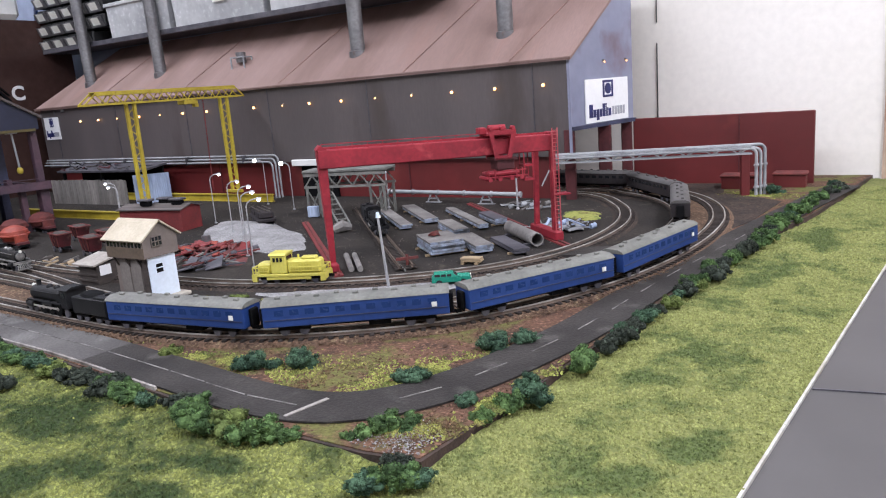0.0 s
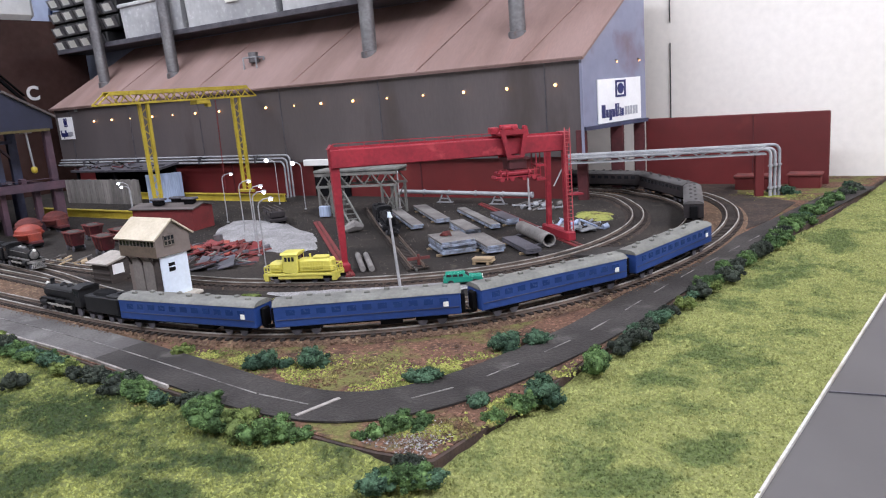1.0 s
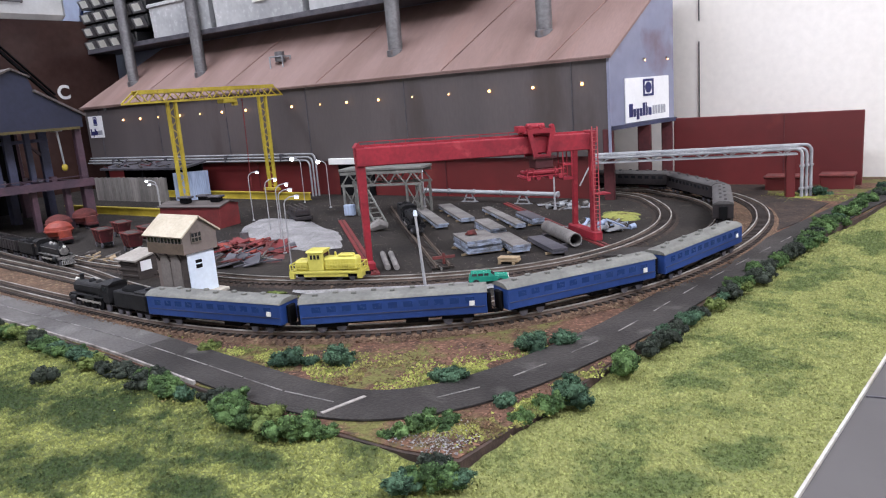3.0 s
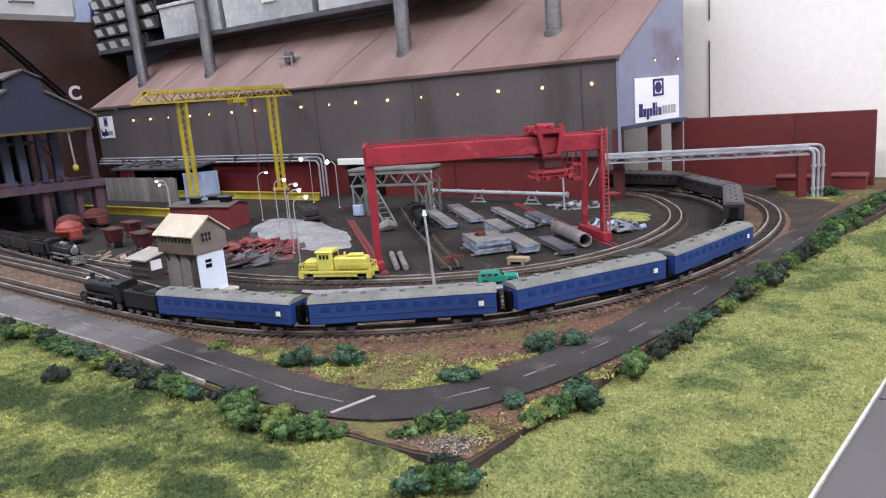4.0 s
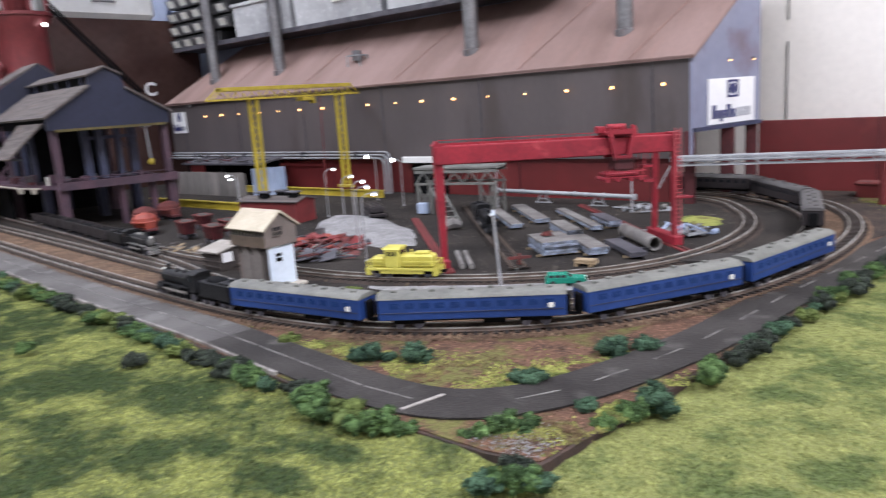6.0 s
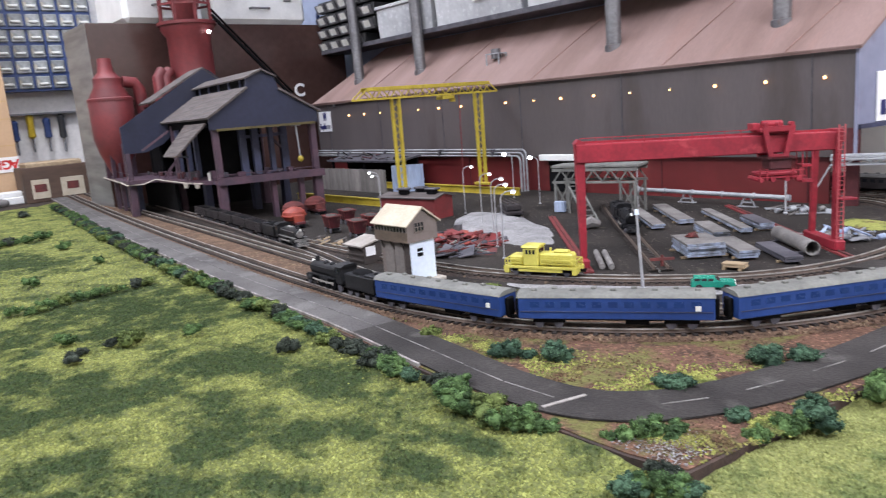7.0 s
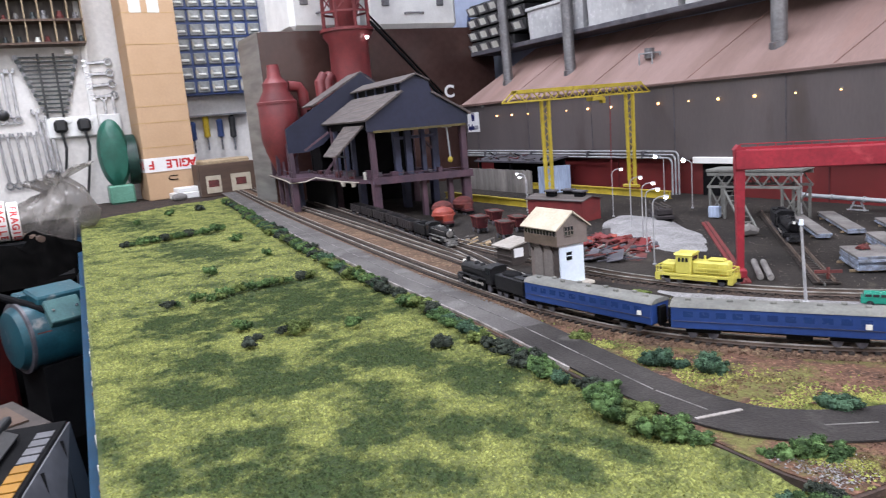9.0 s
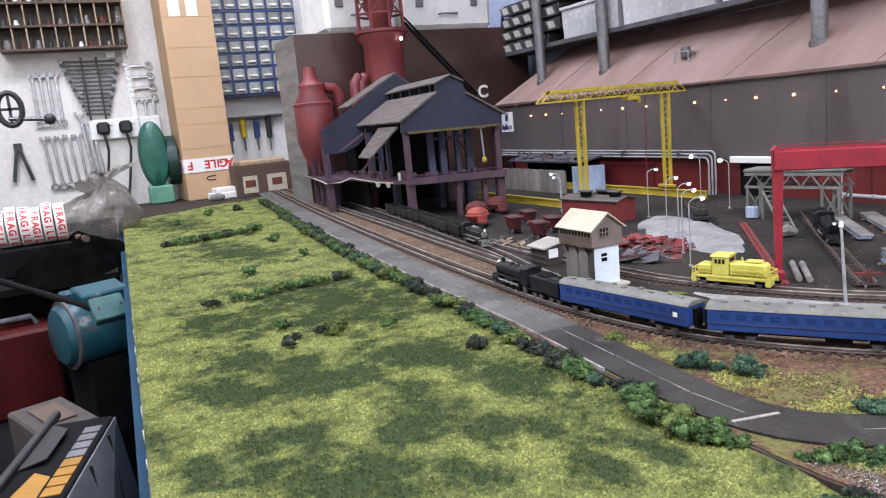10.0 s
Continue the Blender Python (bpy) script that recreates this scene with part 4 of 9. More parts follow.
part("end_wall", Geo().plate([on_gable(0, 0.0765), on_gable(1, 0.0765), on_gable(1, RIDGE_Z), on_gable(0, EAVE_Z)], 0.003), M_GABLE, mill, "blue-grey weathered end wall")
part("end_beam", Geo().beam(on_gable(0, 0.0765, 0.001), on_gable(1, 0.0765, 0.001), 0.006, 0.004), M_BLUESTEEL, mill)
part("corner_edge", Geo().beam(on_gable(0.0, 0.05), on_gable(0.0, EAVE_Z), 0.003, 0.003), M_GABLE, mill)
for u, w in ((0.02, 0.011), (0.56, 0.014), (0.93, 0.012)):
    part("end_column", Geo().box((*on_gable(u, 0, -0.004)[:2], 0.038), (w, w * 0.8, 0.076), rz=13, ch=0.0008), M_MAROON, mill, "maroon steel column")
# roof with sag, seams and a rolled edge
roof = Geo()
NX, NY = 60, 6
for i in range(NX + 1):
    for j in range(NY + 1):
        v = j / NY
        xa, xb = -1.292 + 0.085 * v, -0.289 + 0.027 * v
        x, y = xa + (xb - xa) * i / NX, MILL_Y - 0.005 + v * (RIDGE_Y - MILL_Y + 0.005)
        roof.v.append((x, y, roof_z(y) + 0.0012 + 0.0012 * noise.noise((x * 7, y * 9, 2))))
roof.f = [(i * (NY + 1) + j, (i + 1) * (NY + 1) + j, (i + 1) * (NY + 1) + j + 1, i * (NY + 1) + j + 1) for i in range(NX) for j in range(NY)]
k = len(roof.v)
roof.v += [(x, y, z - 0.003) for x, y, z in roof.v]
roof.f += [tuple(n + k for n in f)[::-1] for f in roof.f]
rim = [i * (NY + 1) for i in range(NX + 1)] + [NX * (NY + 1) + j for j in range(1, NY + 1)]
roof.f += [(a, b, b + k, a + k) for a, b in zip(rim, rim[1:])]
roof_ob = part("roof", roof, M_ROOF, mill, "rusty pink-brown sheet roof")
for x in (-1.12, -0.91, -0.705, -0.5, -0.36):
    part("roof_seam", Geo().beam((x, MILL_Y - 0.004, roof_z(MILL_Y - 0.004) + 0.0022), (x + 0.055, RIDGE_Y, RIDGE_Z + 0.0018), 0.0012, 0.0007), mat("seam_rust", (0.33, 0.2, 0.17), s=60, rough=0.8) if x < -1.1 else bpy.data.materials["seam_rust"], roof_ob)
# Added strip that stands in for the shaded wall below the shelf.
part("ridge_board", Geo().box((-0.78, RIDGE_Y + 0.003, RIDGE_Z + 0.011), (0.9, 0.004, 0.024)), M_WALLBLUE, roof_ob, "blue-grey strip added for the shaded wall above the ridge")
part("gutter_edge", Geo().beam((-1.292, MILL_Y - 0.0055, EAVE_Z - 0.0025), (-0.289, MILL_Y - 0.0055, EAVE_Z - 0.0025), 0.001, 0.0015), M_ROOF, roof_ob)
# roof cowl on a frame
cowl = part("roof_cowl", Geo().lathe((-0.818, 0.78, roof_z(0.78) + 0.004), [(0.0072, 0), (0.0072, 0.014), (0.0, 0.0142)], 16), M_STACK, mill, "round steel roof cowl on a frame")
gc = Geo()
for dx in (-0.013, 0.013):
    for dy in (-0.008, 0.008):
        gc.rod((-0.818 + dx, 0.78 + dy, roof_z(0.78 + dy)), (-0.818 + dx, 0.78 + dy, roof_z(0.78) + 0.012), 0.0012, 6)
for a, b in (((-0.013, -0.008), (0.013, -0.008)), ((-0.013, 0.008), (0.013, 0.008)), ((-0.013, -0.008), (-0.013, 0.008)), ((0.013, -0.008), (0.013, 0.008))):
    gc.beam((-0.818 + a[0], 0.78 + a[1], roof_z(0.78) + 0.011), (-0.818 + b[0], 0.78 + b[1], roof_z(0.78) + 0.011), 0.002, 0.0016)
part("cowl_frame", gc, M_GREYPIPE, cowl)
# wall lamps in a row
for x in (-1.165, -1.115, -1.065, -1.008, -0.958, -0.905, -0.852, -0.756, -0.702, -0.654, -0.6, -0.546, -0.492, -0.436, -0.38, -0.322):
    lampx = part("wall_lamp", Geo().box((x, MILL_Y - 0.001, 0.1262), (0.0022, 0.002, 0.0022), ch=0.0004), M_STACK, mill)
    dim = 0.62 if round(x * 1000) in (-1065, -958, -702, -546, -492) else 1.0
    part("bulb", Geo().ball((x, MILL_Y - 0.0029, 0.1245), 0.0017 * dim, 10, 6), M_WARM, lampx, "glowing warm bulb")
for u in (0.5, 0.86):
    p = on_gable(u, 0.1445, 0.002)
    lampx = part("wall_lamp", Geo().box((p[0], p[1], 0.146), (0.002, 0.002, 0.002)), M_STACK, mill)
    part("bulb", Geo().ball((p[0] + 0.0012, p[1], 0.1442), 0.0009, 10, 6), M_WARM, lampx, "glowing warm bulb")
part("wall_bracket", Geo().box((-1.215, MILL_Y - 0.0015, 0.1455), (0.008, 0.003, 0.006), ch=0.0006), M_STACK, mill)


def steel_sign(name, origin, right, w, h, label):
    """A white works sign with a navy emblem; its lettering is plain bars."""
    o, r = Vector(origin), Vector(right).normalized()
    n = Vector((r.y, -r.x, 0))
    up = Vector((0, 0, 1))
    sg = thing(name, label, "sign", *o)
    at = lambda u, v, d: r * (u * w) + up * (v * h) + n * d
    part("panel", Geo().plate([at(0, 0, 0.0012), at(1, 0, 0.0012), at(1, 1, 0.0012), at(0, 1, 0.0012)], 0.0012), M_SIGNWHITE, sg)
    ring = Geo()
    for a, b, c, d in ((0.39, 0.63, 0.565, 0.615), (0.39, 0.63, 0.905, 0.955), (0.39, 0.425, 0.615, 0.905), (0.595, 0.63, 0.615, 0.905)):
        ring.plate([at(a, c, 0.0018), at(b, c, 0.0018), at(b, d, 0.0018), at(a, d, 0.0018)], 0.0006)
    part("emblem_ring", ring, M_SIGNBLUE, sg)
    disc = Geo().plate([at(0.51 + 0.07 * math.cos(q), 0.76 + 0.125 * math.sin(q), 0.0018) for q in (2 * math.pi * j / 20 for j in range(20))], 0.0006)
    part("emblem_disc", disc, M_SIGNBLUE, sg)
    bars = [(0.07, 0.15, 0.12, 0.42), (0.165, 0.22, 0.12, 0.3), (0.235, 0.29, 0.05, 0.3), (0.305, 0.36, 0.12, 0.3), (0.375, 0.43, 0.12, 0.42), (0.445, 0.465, 0.12, 0.42), (0.48, 0.5, 0.12, 0.32), (0.515, 0.57, 0.12, 0.3)]
    for a, b, c, d in bars:
        part("lettering_bar", Geo().plate([at(a, c, 0.0017), at(b, c, 0.0017), at(b, d, 0.0017), at(a, d, 0.0017)], 0.0005), M_SIGNBLUE, sg)
    for a in (0.6, 0.665, 0.73, 0.795, 0.86):
        part("lettering_bar", Geo().plate([at(a, 0.13, 0.0017), at(a + 0.045, 0.13, 0.0017), at(a + 0.045, 0.33, 0.0017), at(a, 0.33, 0.0017)], 0.0005), M_SIGNGREY, sg)
    return sg


sg0 = on_gable(0.215, 0.0795, 0.0004)
steel_sign("works_sign", sg0, gb - ga, 0.0865, 0.047, "white works sign with navy emblem on the mill end wall")
steel_sign("works_sign", (-1.275, MILL_Y - 0.0004, 0.097), (1, 0, 0), 0.043, 0.038, "white works sign at the far end of the mill wall")


def stack(x, y, r, h, lean, label):
    z = roof_z(y)
    t = thing("chimney_stack", label, "chimney", x, y, z - 0.002, group="mill stacks")
    part("flue", Geo().tube([(0, 0, -0.004), (lean * h, 0, h)], r, 20), M_STACK, t)
    part("base_collar", Geo().lathe((0, 0, 0), [(r * 1.25, -0.006), (r * 1.22, 0.003), (r * 1.02, 0.004)], 20), M_STACK, t)
    return t


stack(-1.19, 0.781, 0.0092, 0.22, -0.03, "tall dull steel stack on the mill roof")
stack(-1.005, 0.783, 0.0092, 0.22, -0.03, "tall dull steel stack on the mill roof")
stack(-0.6, 0.777, 0.0095, 0.22, 0.0, "stout dull steel stack on the mill roof")
stack(-0.386, 0.779, 0.0092, 0.22, 0.0, "stout dull steel stack on the mill roof")

# pipes along the mill wall, with a rounded drop at the end
pipes = thing("wall_pipes", "three parallel pale grey pipes along the mill wall", "pipes", 0, 0, 0)
for k in range(3):
    y, z, xe = MILL_Y - 0.006 - 0.003 * k, 0.059 - 0.0042 * k, -0.719 - 0.003 * k
    pts = [(-1.28, y, z + 0.002), (xe - 0.008, y, z)] + [(xe - 0.008 + 0.008 * math.sin(q), y, z - 0.008 + 0.008 * math.cos(q)) for q in (math.pi / 2 * j / 6 for j in range(1, 7))] + [(xe, y, 0.0005)]
    part("pipe", Geo().tube(pts, 0.0013, 10), M_GREYPIPE, pipes)
for x in (-1.2, -1.05, -0.9, -0.78):
    part("bracket", Geo().box((x, MILL_Y - 0.008, 0.0545), (0.002, 0.012, 0.011)), M_DARKSTEEL, pipes)

hatch = thing("wall_opening", "doorway with a pale lintel, its dark inside a black slab", "doorway", -0.675, MILL_Y + 0.004, 0)
part("lintel", Geo().box((0.035, -0.0075, 0.0475), (0.11, 0.006, 0.0085), ch=0.0008), M_CASE, hatch)
# Black slab paints the unlit inside of the doorway.
part("opening", Geo().box((0.02, 0, 0.025), (0.06, 0.004, 0.05)), M_BLACK, hatch)

# red backdrop panel beside the white wall
panel = thing("backdrop_board", "dull red backdrop panel in front of the white wall", "panel", 0, 0, 0)
part("board", Geo().box((-0.1687, 0.859, 0.0385), (0.1926, 0.005, 0.077), ch=0.0008), M_BRICKRED, panel)
part("board_joint", Geo().box((-0.147, 0.8562, 0.0385), (0.001, 0.001, 0.076)), M_MAROON, panel)
for x, y, w, h in ((-0.137, 0.822, 0.04, 0.013), (-0.092, 0.835, 0.03, 0.013)):
    b = thing("brick_hut", "small dull red brick hut with a dark stepped roof", "hut", x, y, 0)
    part("body", Geo().box((0, 0, h / 2), (w, 0.018, h), ch=0.0006), M_BRICKRED, b)
    part("roof", Geo().box((0, 0, h + 0.0015), (w + 0.003, 0.021, 0.003), ch=0.0008), M_RUSTRED, b)

# pipe bridge from the gantry to a red post
bridge = thing("pipe_bridge", "pale grey lattice pipe bridge on a red post", "pipe bridge", 0, 0, 0)
pa, pb = Vector((-0.31, 0.72, 0)), Vector((-0.121, 0.777, 0))
bd = (pb - pa).normalized()
bn = Vector((-bd.y, bd.x, 0))
for o in (-0.005, 0.005):
    for z in (0.0425, 0.0505):
        part("chord", Geo().beam(pa + bn * o + Vector((0, 0, z)), pb + bn * o + Vector((0, 0, z)), 0.0016, 0.0014), M_GREYPIPE, bridge)
nlat = 16
for o in (-0.005, 0.005):
    for k in range(nlat):
        a, b = pa.lerp(pb, k / nlat), pa.lerp(pb, (k + 1) / nlat)
        z0, z1 = (0.0425, 0.0505) if k % 2 else (0.0505, 0.0425)
        part("lattice", Geo().beam(a + bn * o + Vector((0, 0, z0)), b + bn * o + Vector((0, 0, z1)), 0.0009, 0.0009), M_GREYPIPE, bridge)
for k in range(3):
    o = -0.004 + 0.004 * k
    e = pb + bd * (0.004 + 0.0045 * k)
    zt = 0.0475 + (0.003 if k == 2 else 0)
    pts = [pa + bn * o + Vector((0, 0, zt)), e + bn * o + Vector((0, 0, zt)) - bd * 0.006] + [e + bn * o + bd * (-0.006 + 0.006 * math.sin(q)) + Vector((0, 0, zt - 0.006 + 0.006 * math.cos(q))) for q in (math.pi / 2 * j / 5 for j in range(1, 6))] + [e + bn * o + Vector((0, 0, 0.0))]
    part("pipe", Geo().tube(pts, 0.0016, 10), M_GREYPIPE, bridge)
    for z in (0.008, 0.03):
        part("flange", Geo().lathe(e + bn * o, [(0.0026, z), (0.0026, z + 0.0018)], 10), M_GREYPIPE, bridge)
part("post", Geo().box((*(pb - bd * 0.006)[:2], 0.021), (0.008, 0.011, 0.042), rz=17, ch=0.0006), M_BRICKRED, bridge, "red post")
part("strut", Geo().beam(pa + Vector((0.002, -0.004, 0.043)), pa + Vector((-0.008, -0.012, 0.02)), 0.0012, 0.0012), M_GREYPIPE, bridge)

# ---- red gantry crane ----
GX, GY = -0.351, 0.402
SPAN = Vector((0.118, 0.138, 0))
SL = SPAN.length
crane = thing("gantry_crane", "bright red box-girder gantry crane with trolley and ladder", "crane", GX, GY, 0, math.degrees(math.atan2(SPAN.y, SPAN.x)))
# along the girder: x; along the runway: y
ZB, ZT = 0.0757, 0.0888
part("girder", Geo().box((SL / 2, 0, (ZB + ZT) / 2), (SL + 0.006, 0.012, ZT - ZB), ch=0.0007), M_CRANE, crane)
rail_g = Geo()
for k in range(13):
    x = k * SL * 0.75 / 12
    rail_g.rod((x, -0.005, ZT), (x, -0.005, ZT + 0.004), 0.0003, 5)
rail_g.beam((0, -0.005, ZT + 0.004), (SL * 0.75, -0.005, ZT + 0.004), 0.0006, 0.0006)
part("handrail", rail_g, M_CRANE, crane)
part("girder_rail", Geo().beam((0, 0.002, ZT + 0.0008), (SL, 0.002, ZT + 0.0008), 0.0015, 0.0016), M_CRANE, crane)
leg = Geo()
leg.add([(-0.0034, -0.0048, ZT), (0.0034, -0.0048, ZT), (0.0034, 0.0048, ZT), (-0.0034, 0.0048, ZT), (-0.002, -0.0027, 0.008), (0.002, -0.0027, 0.008), (0.002, 0.0027, 0.008), (-0.002, 0.0027, 0.008)], [(0, 1, 2, 3), (7, 6, 5, 4), (0, 4, 5, 1), (1, 5, 6, 2), (2, 6, 7, 3), (3, 7, 4, 0)])
part("leg", leg, M_CRANE, crane, "tapered red leg")
cap = Geo().add([(-0.004, -0.0055, ZT), (0.004, -0.0055, ZT), (0.004, 0.0055, ZT), (-0.004, 0.0055, ZT), (-0.001, -0.0055, ZT + 0.0035), (-0.001, 0.0055, ZT + 0.0035)], [(3, 2, 1, 0), (0, 1, 4), (2, 3, 5), (1, 2, 5, 4), (3, 0, 4, 5)])
part("leg_cap", cap, M_CRANE, crane)
part("wheel_truck", Geo().box((0, 0, 0.0055), (0.006, 0.018, 0.006), ch=0.0008), M_CRANE, crane)
for q in (-0.006, 0.006):
    part("wheel", Geo().rod((-0.002, q, 0.0028), (0.002, q, 0.0028), 0.0022, 12), M_DARKSTEEL, crane)
# far end: two raked legs on a long truck
for y0, y1 in ((-0.0045, -0.004), (0.026, 0.031)):
    part("leg", Geo().beam((SL, y0, ZT - 0.002), (SL, y1, 0.008), 0.004 if y0 < 0 else 0.0033, 0.004, up=(1, 0, 0)), M_CRANE, crane, "raked red leg")
part("wheel_truck", Geo().box((SL, 0.013, 0.006), (0.0075, 0.05, 0.008), ch=0.001), M_CRANE, crane)
part("end_tie", Geo().beam((SL, 0.0, ZT - 0.006), (SL, 0.029, ZT - 0.008), 0.0045, 0.006), M_CRANE, crane)
part("end_post", Geo().box((SL + 0.001, 0, ZT - 0.003), (0.006, 0.012, 0.01), ch=0.0006), M_CRANE, crane)
for q in (-0.008, 0.001, 0.025, 0.034):
    part("wheel", Geo().rod((SL - 0.003, q, 0.0028), (SL + 0.003, q, 0.0028), 0.0022, 12), M_DARKSTEEL, crane)
lad = Geo()
for o in (-0.0022, 0.0022):
    lad.beam((SL + o, -0.0105, 0.01), (SL + o, -0.0105, 0.094), 0.0007, 0.0007)
for k in range(26):
    lad.beam((SL - 0.0022, -0.0105, 0.012 + 0.0032 * k), (SL + 0.0022, -0.0105, 0.012 + 0.0032 * k), 0.0005, 0.0005)
# The pale red paints highlights into the rungs.
part("ladder", lad, mat("highlight_pale_red", (0.46, 0.09, 0.1), (0.34, 0.05, 0.06), s=80, rough=0.5), crane, "red ladder, coloured pale for its highlights")
part("landing", Geo().box((SL + 0.006, -0.006, 0.04), (0.012, 0.01, 0.0012)), M_CRANE, crane)
trolley = part("trolley", Geo().box((SL * 0.76, 0, ZT + 0.003), (0.024, 0.02, 0.003), ch=0.0008), M_CRANE, crane, "red trolley astride the girder")
x0 = SL * 0.76
outer = [(-0.0115, ZT + 0.0062), (0.0115, ZT + 0.0062), (0.0066, ZB - 0.0035), (-0.0066, ZB - 0.0035)]
inner = [(-0.0072, ZT + 0.0026), (0.0072, ZT + 0.0026), (0.0036, ZB - 0.0004), (-0.0036, ZB - 0.0004)]
for sy in (-0.0105, 0.0085):
    fr = Geo()
    fr.add([(x0 + px_, sy + o, pz) for o in (0.0, 0.0022) for px_, pz in outer + inner], [(k, (k + 1) % 4, 4 + (k + 1) % 4, 4 + k) for k in range(4)] + [(12 + k, 12 + (k + 1) % 4, 8 + (k + 1) % 4, 8 + k) for k in range(4)] + [(k + 8, (k + 1) % 4 + 8, (k + 1) % 4, k) for k in range(4)] + [(4 + k, 4 + (k + 1) % 4, 12 + (k + 1) % 4, 12 + k) for k in range(4)])
    part("trolley_frame", fr, M_CRANE, trolley, "red shield-shaped side frame")
for q in (-0.009, 0.0, 0.009):
    part("winch_gear", Geo().rod((x0 + q, -0.011, ZT + 0.0075), (x0 + q, -0.007, ZT + 0.0075), 0.0016, 8), M_CRANE, trolley)
dr = Geo().rod((SL * 0.76 - 0.007, 0.002, ZT + 0.0072), (SL * 0.76 + 0.007, 0.002, ZT + 0.0072), 0.0026, 12)
dr.box((SL * 0.76 - 0.013, 0.001, ZT + 0.0058), (0.006, 0.009, 0.005), ch=0.0006)
part("hoist_drum", dr, M_CRANE, trolley)
cb = Geo().box((SL * 0.77, -0.002, ZB - 0.007), (0.015, 0.014, 0.009), ch=0.0008).box((SL * 0.77, -0.002, ZB - 0.003), (0.019, 0.017, 0.0016))
part("hoist_house", cb, M_MAROON, trolley)
lb = Geo().box((SL * 0.76, -0.002, ZB - 0.0145), (0.026, 0.016, 0.003), ch=0.0008)
for q in (-0.014, -0.009, 0.009, 0.014):
    lb.beam((SL * 0.76 + q, -0.0125, ZB - 0.0185), (SL * 0.76 + q, -0.0125, ZB - 0.0105), 0.0009, 0.0009)
lb.beam((SL * 0.76 - 0.018, -0.0125, ZB - 0.0165), (SL * 0.76 + 0.018, -0.0125, ZB - 0.0165), 0.001, 0.001)
for q in (-0.013, -0.005, 0.005, 0.013):
    lb.rod((SL * 0.76 + q, -0.013, ZB - 0.018), (SL * 0.76 + q, 0.008, ZB - 0.018), 0.0018, 8)
lb.beam((SL * 0.76 - 0.017, -0.013, ZB - 0.012), (SL * 0.76 + 0.017, -0.013, ZB - 0.012), 0.0008, 0.0008)
part("spreader_beam", lb, M_CRANE, trolley)
cage = part("driver_cab", Geo().box((SL * 0.88, -0.002, ZB - 0.021), (0.008, 0.01, 0.002)), M_CRANE, crane, "small red driver's cage")
part("cab_roof", Geo().box((SL * 0.88, -0.002, ZB - 0.01), (0.008, 0.01, 0.0015)), M_CRANE, cage)
for a in (-0.0036, 0.0036):
    for b in (-0.0065, 0.0025):
        part("cab_post", Geo().beam((SL * 0.88 + a, b, ZB), (SL * 0.88 + a, b, ZB - 0.021), 0.0008, 0.0008), M_CRANE, cage)

# the crane is sheared a little out of level to fit the camera's view
for o in crane.children_recursive:
    for v in o.data.vertices:
        v.co.z += (0.0036 - 0.0052 * v.co.x / SL) * v.co.z / ZT


def runway(x0, y0, x1, y1):
    t = thing("crane_runway", "rusty red crane runway rail on the yard ground", "rail", 0, 0, 0, group="gantry runway")
    part("sole_plate", Geo().beam((x0, y0, 0.0014), (x1, y1, 0.0014), 0.007, 0.0014), M_REDOXIDE, t)
    part("rail", Geo().beam((x0, y0, 0.0026), (x1, y1, 0.0026), 0.0012, 0.0012), M_RUSTRED, t)


runway(-0.532, 0.569, -0.338, 0.392)
runway(-0.402, 0.697, -0.211, 0.518)

# ---- yellow lattice crane ----
YX = -0.77
ycr = thing("lattice_crane", "yellow lattice gantry crane with hoist chain and runway girders", "crane", YX, 0.561, 0.0033)
ycr.scale = (0.975, 0.975, 0.975)
TOPZ, BOTZ = 0.1545, 0.1425
for o in (-0.006, 0.006):
    part("lower_chord", Geo().beam((o, -0.074, BOTZ), (o, 0.168, BOTZ), 0.0017, 0.0022), M_YELLOW, ycr)
    part("upper_chord", Geo().beam((o, -0.058, TOPZ), (o, 0.153, TOPZ), 0.0022, 0.0036), M_YELLOW, ycr)
    for a, b in ((-0.074, -0.058), (0.168, 0.153)):
        part("end_brace", Geo().beam((o, a, BOTZ), (o, b, TOPZ), 0.0015, 0.0015), M_YELLOW, ycr)
    for k in range(18):
        y0, y1 = -0.058 + 0.01172 * k, -0.058 + 0.01172 * (k + 1)
        z0, z1 = (TOPZ, BOTZ) if k % 2 == 0 else (BOTZ, TOPZ)
        part("lattice", Geo().beam((o, y0, z0), (o, y1, z1), 0.0011, 0.0011), M_YELLOW, ycr)
for y in (-0.013, 0.133):
    lg = part("leg", Geo().beam((-0.003, y - 0.0005, 0.013), (-0.003, y - 0.0015, BOTZ), 0.0036, 0.0036).beam((0.003, y + 0.0045, 0.013), (0.003, y + 0.0055, BOTZ), 0.0036, 0.0036), M_YELLOW, ycr, "yellow lattice leg")
    for k in range(14):
        a, b = ((-0.003, y - 0.001), (0.003, y + 0.005)) if k % 2 else ((0.003, y + 0.005), (-0.003, y - 0.001))
        part("lacing_bar", Geo().beam((*a, 0.014 + 0.0088 * k), (*b, 0.014 + 0.0088 * (k + 1)), 0.001, 0.001), M_YELLOW, lg)
    part("truck", Geo().box((0, y, 0.0125), (0.03, 0.006, 0.004), ch=0.0006), M_YELLOW, ycr)
part("walkway", Geo().box((0, 0.0475, TOPZ + 0.0022), (0.0135, 0.211, 0.0009)), M_YELLOW, ycr, "yellow top plate")
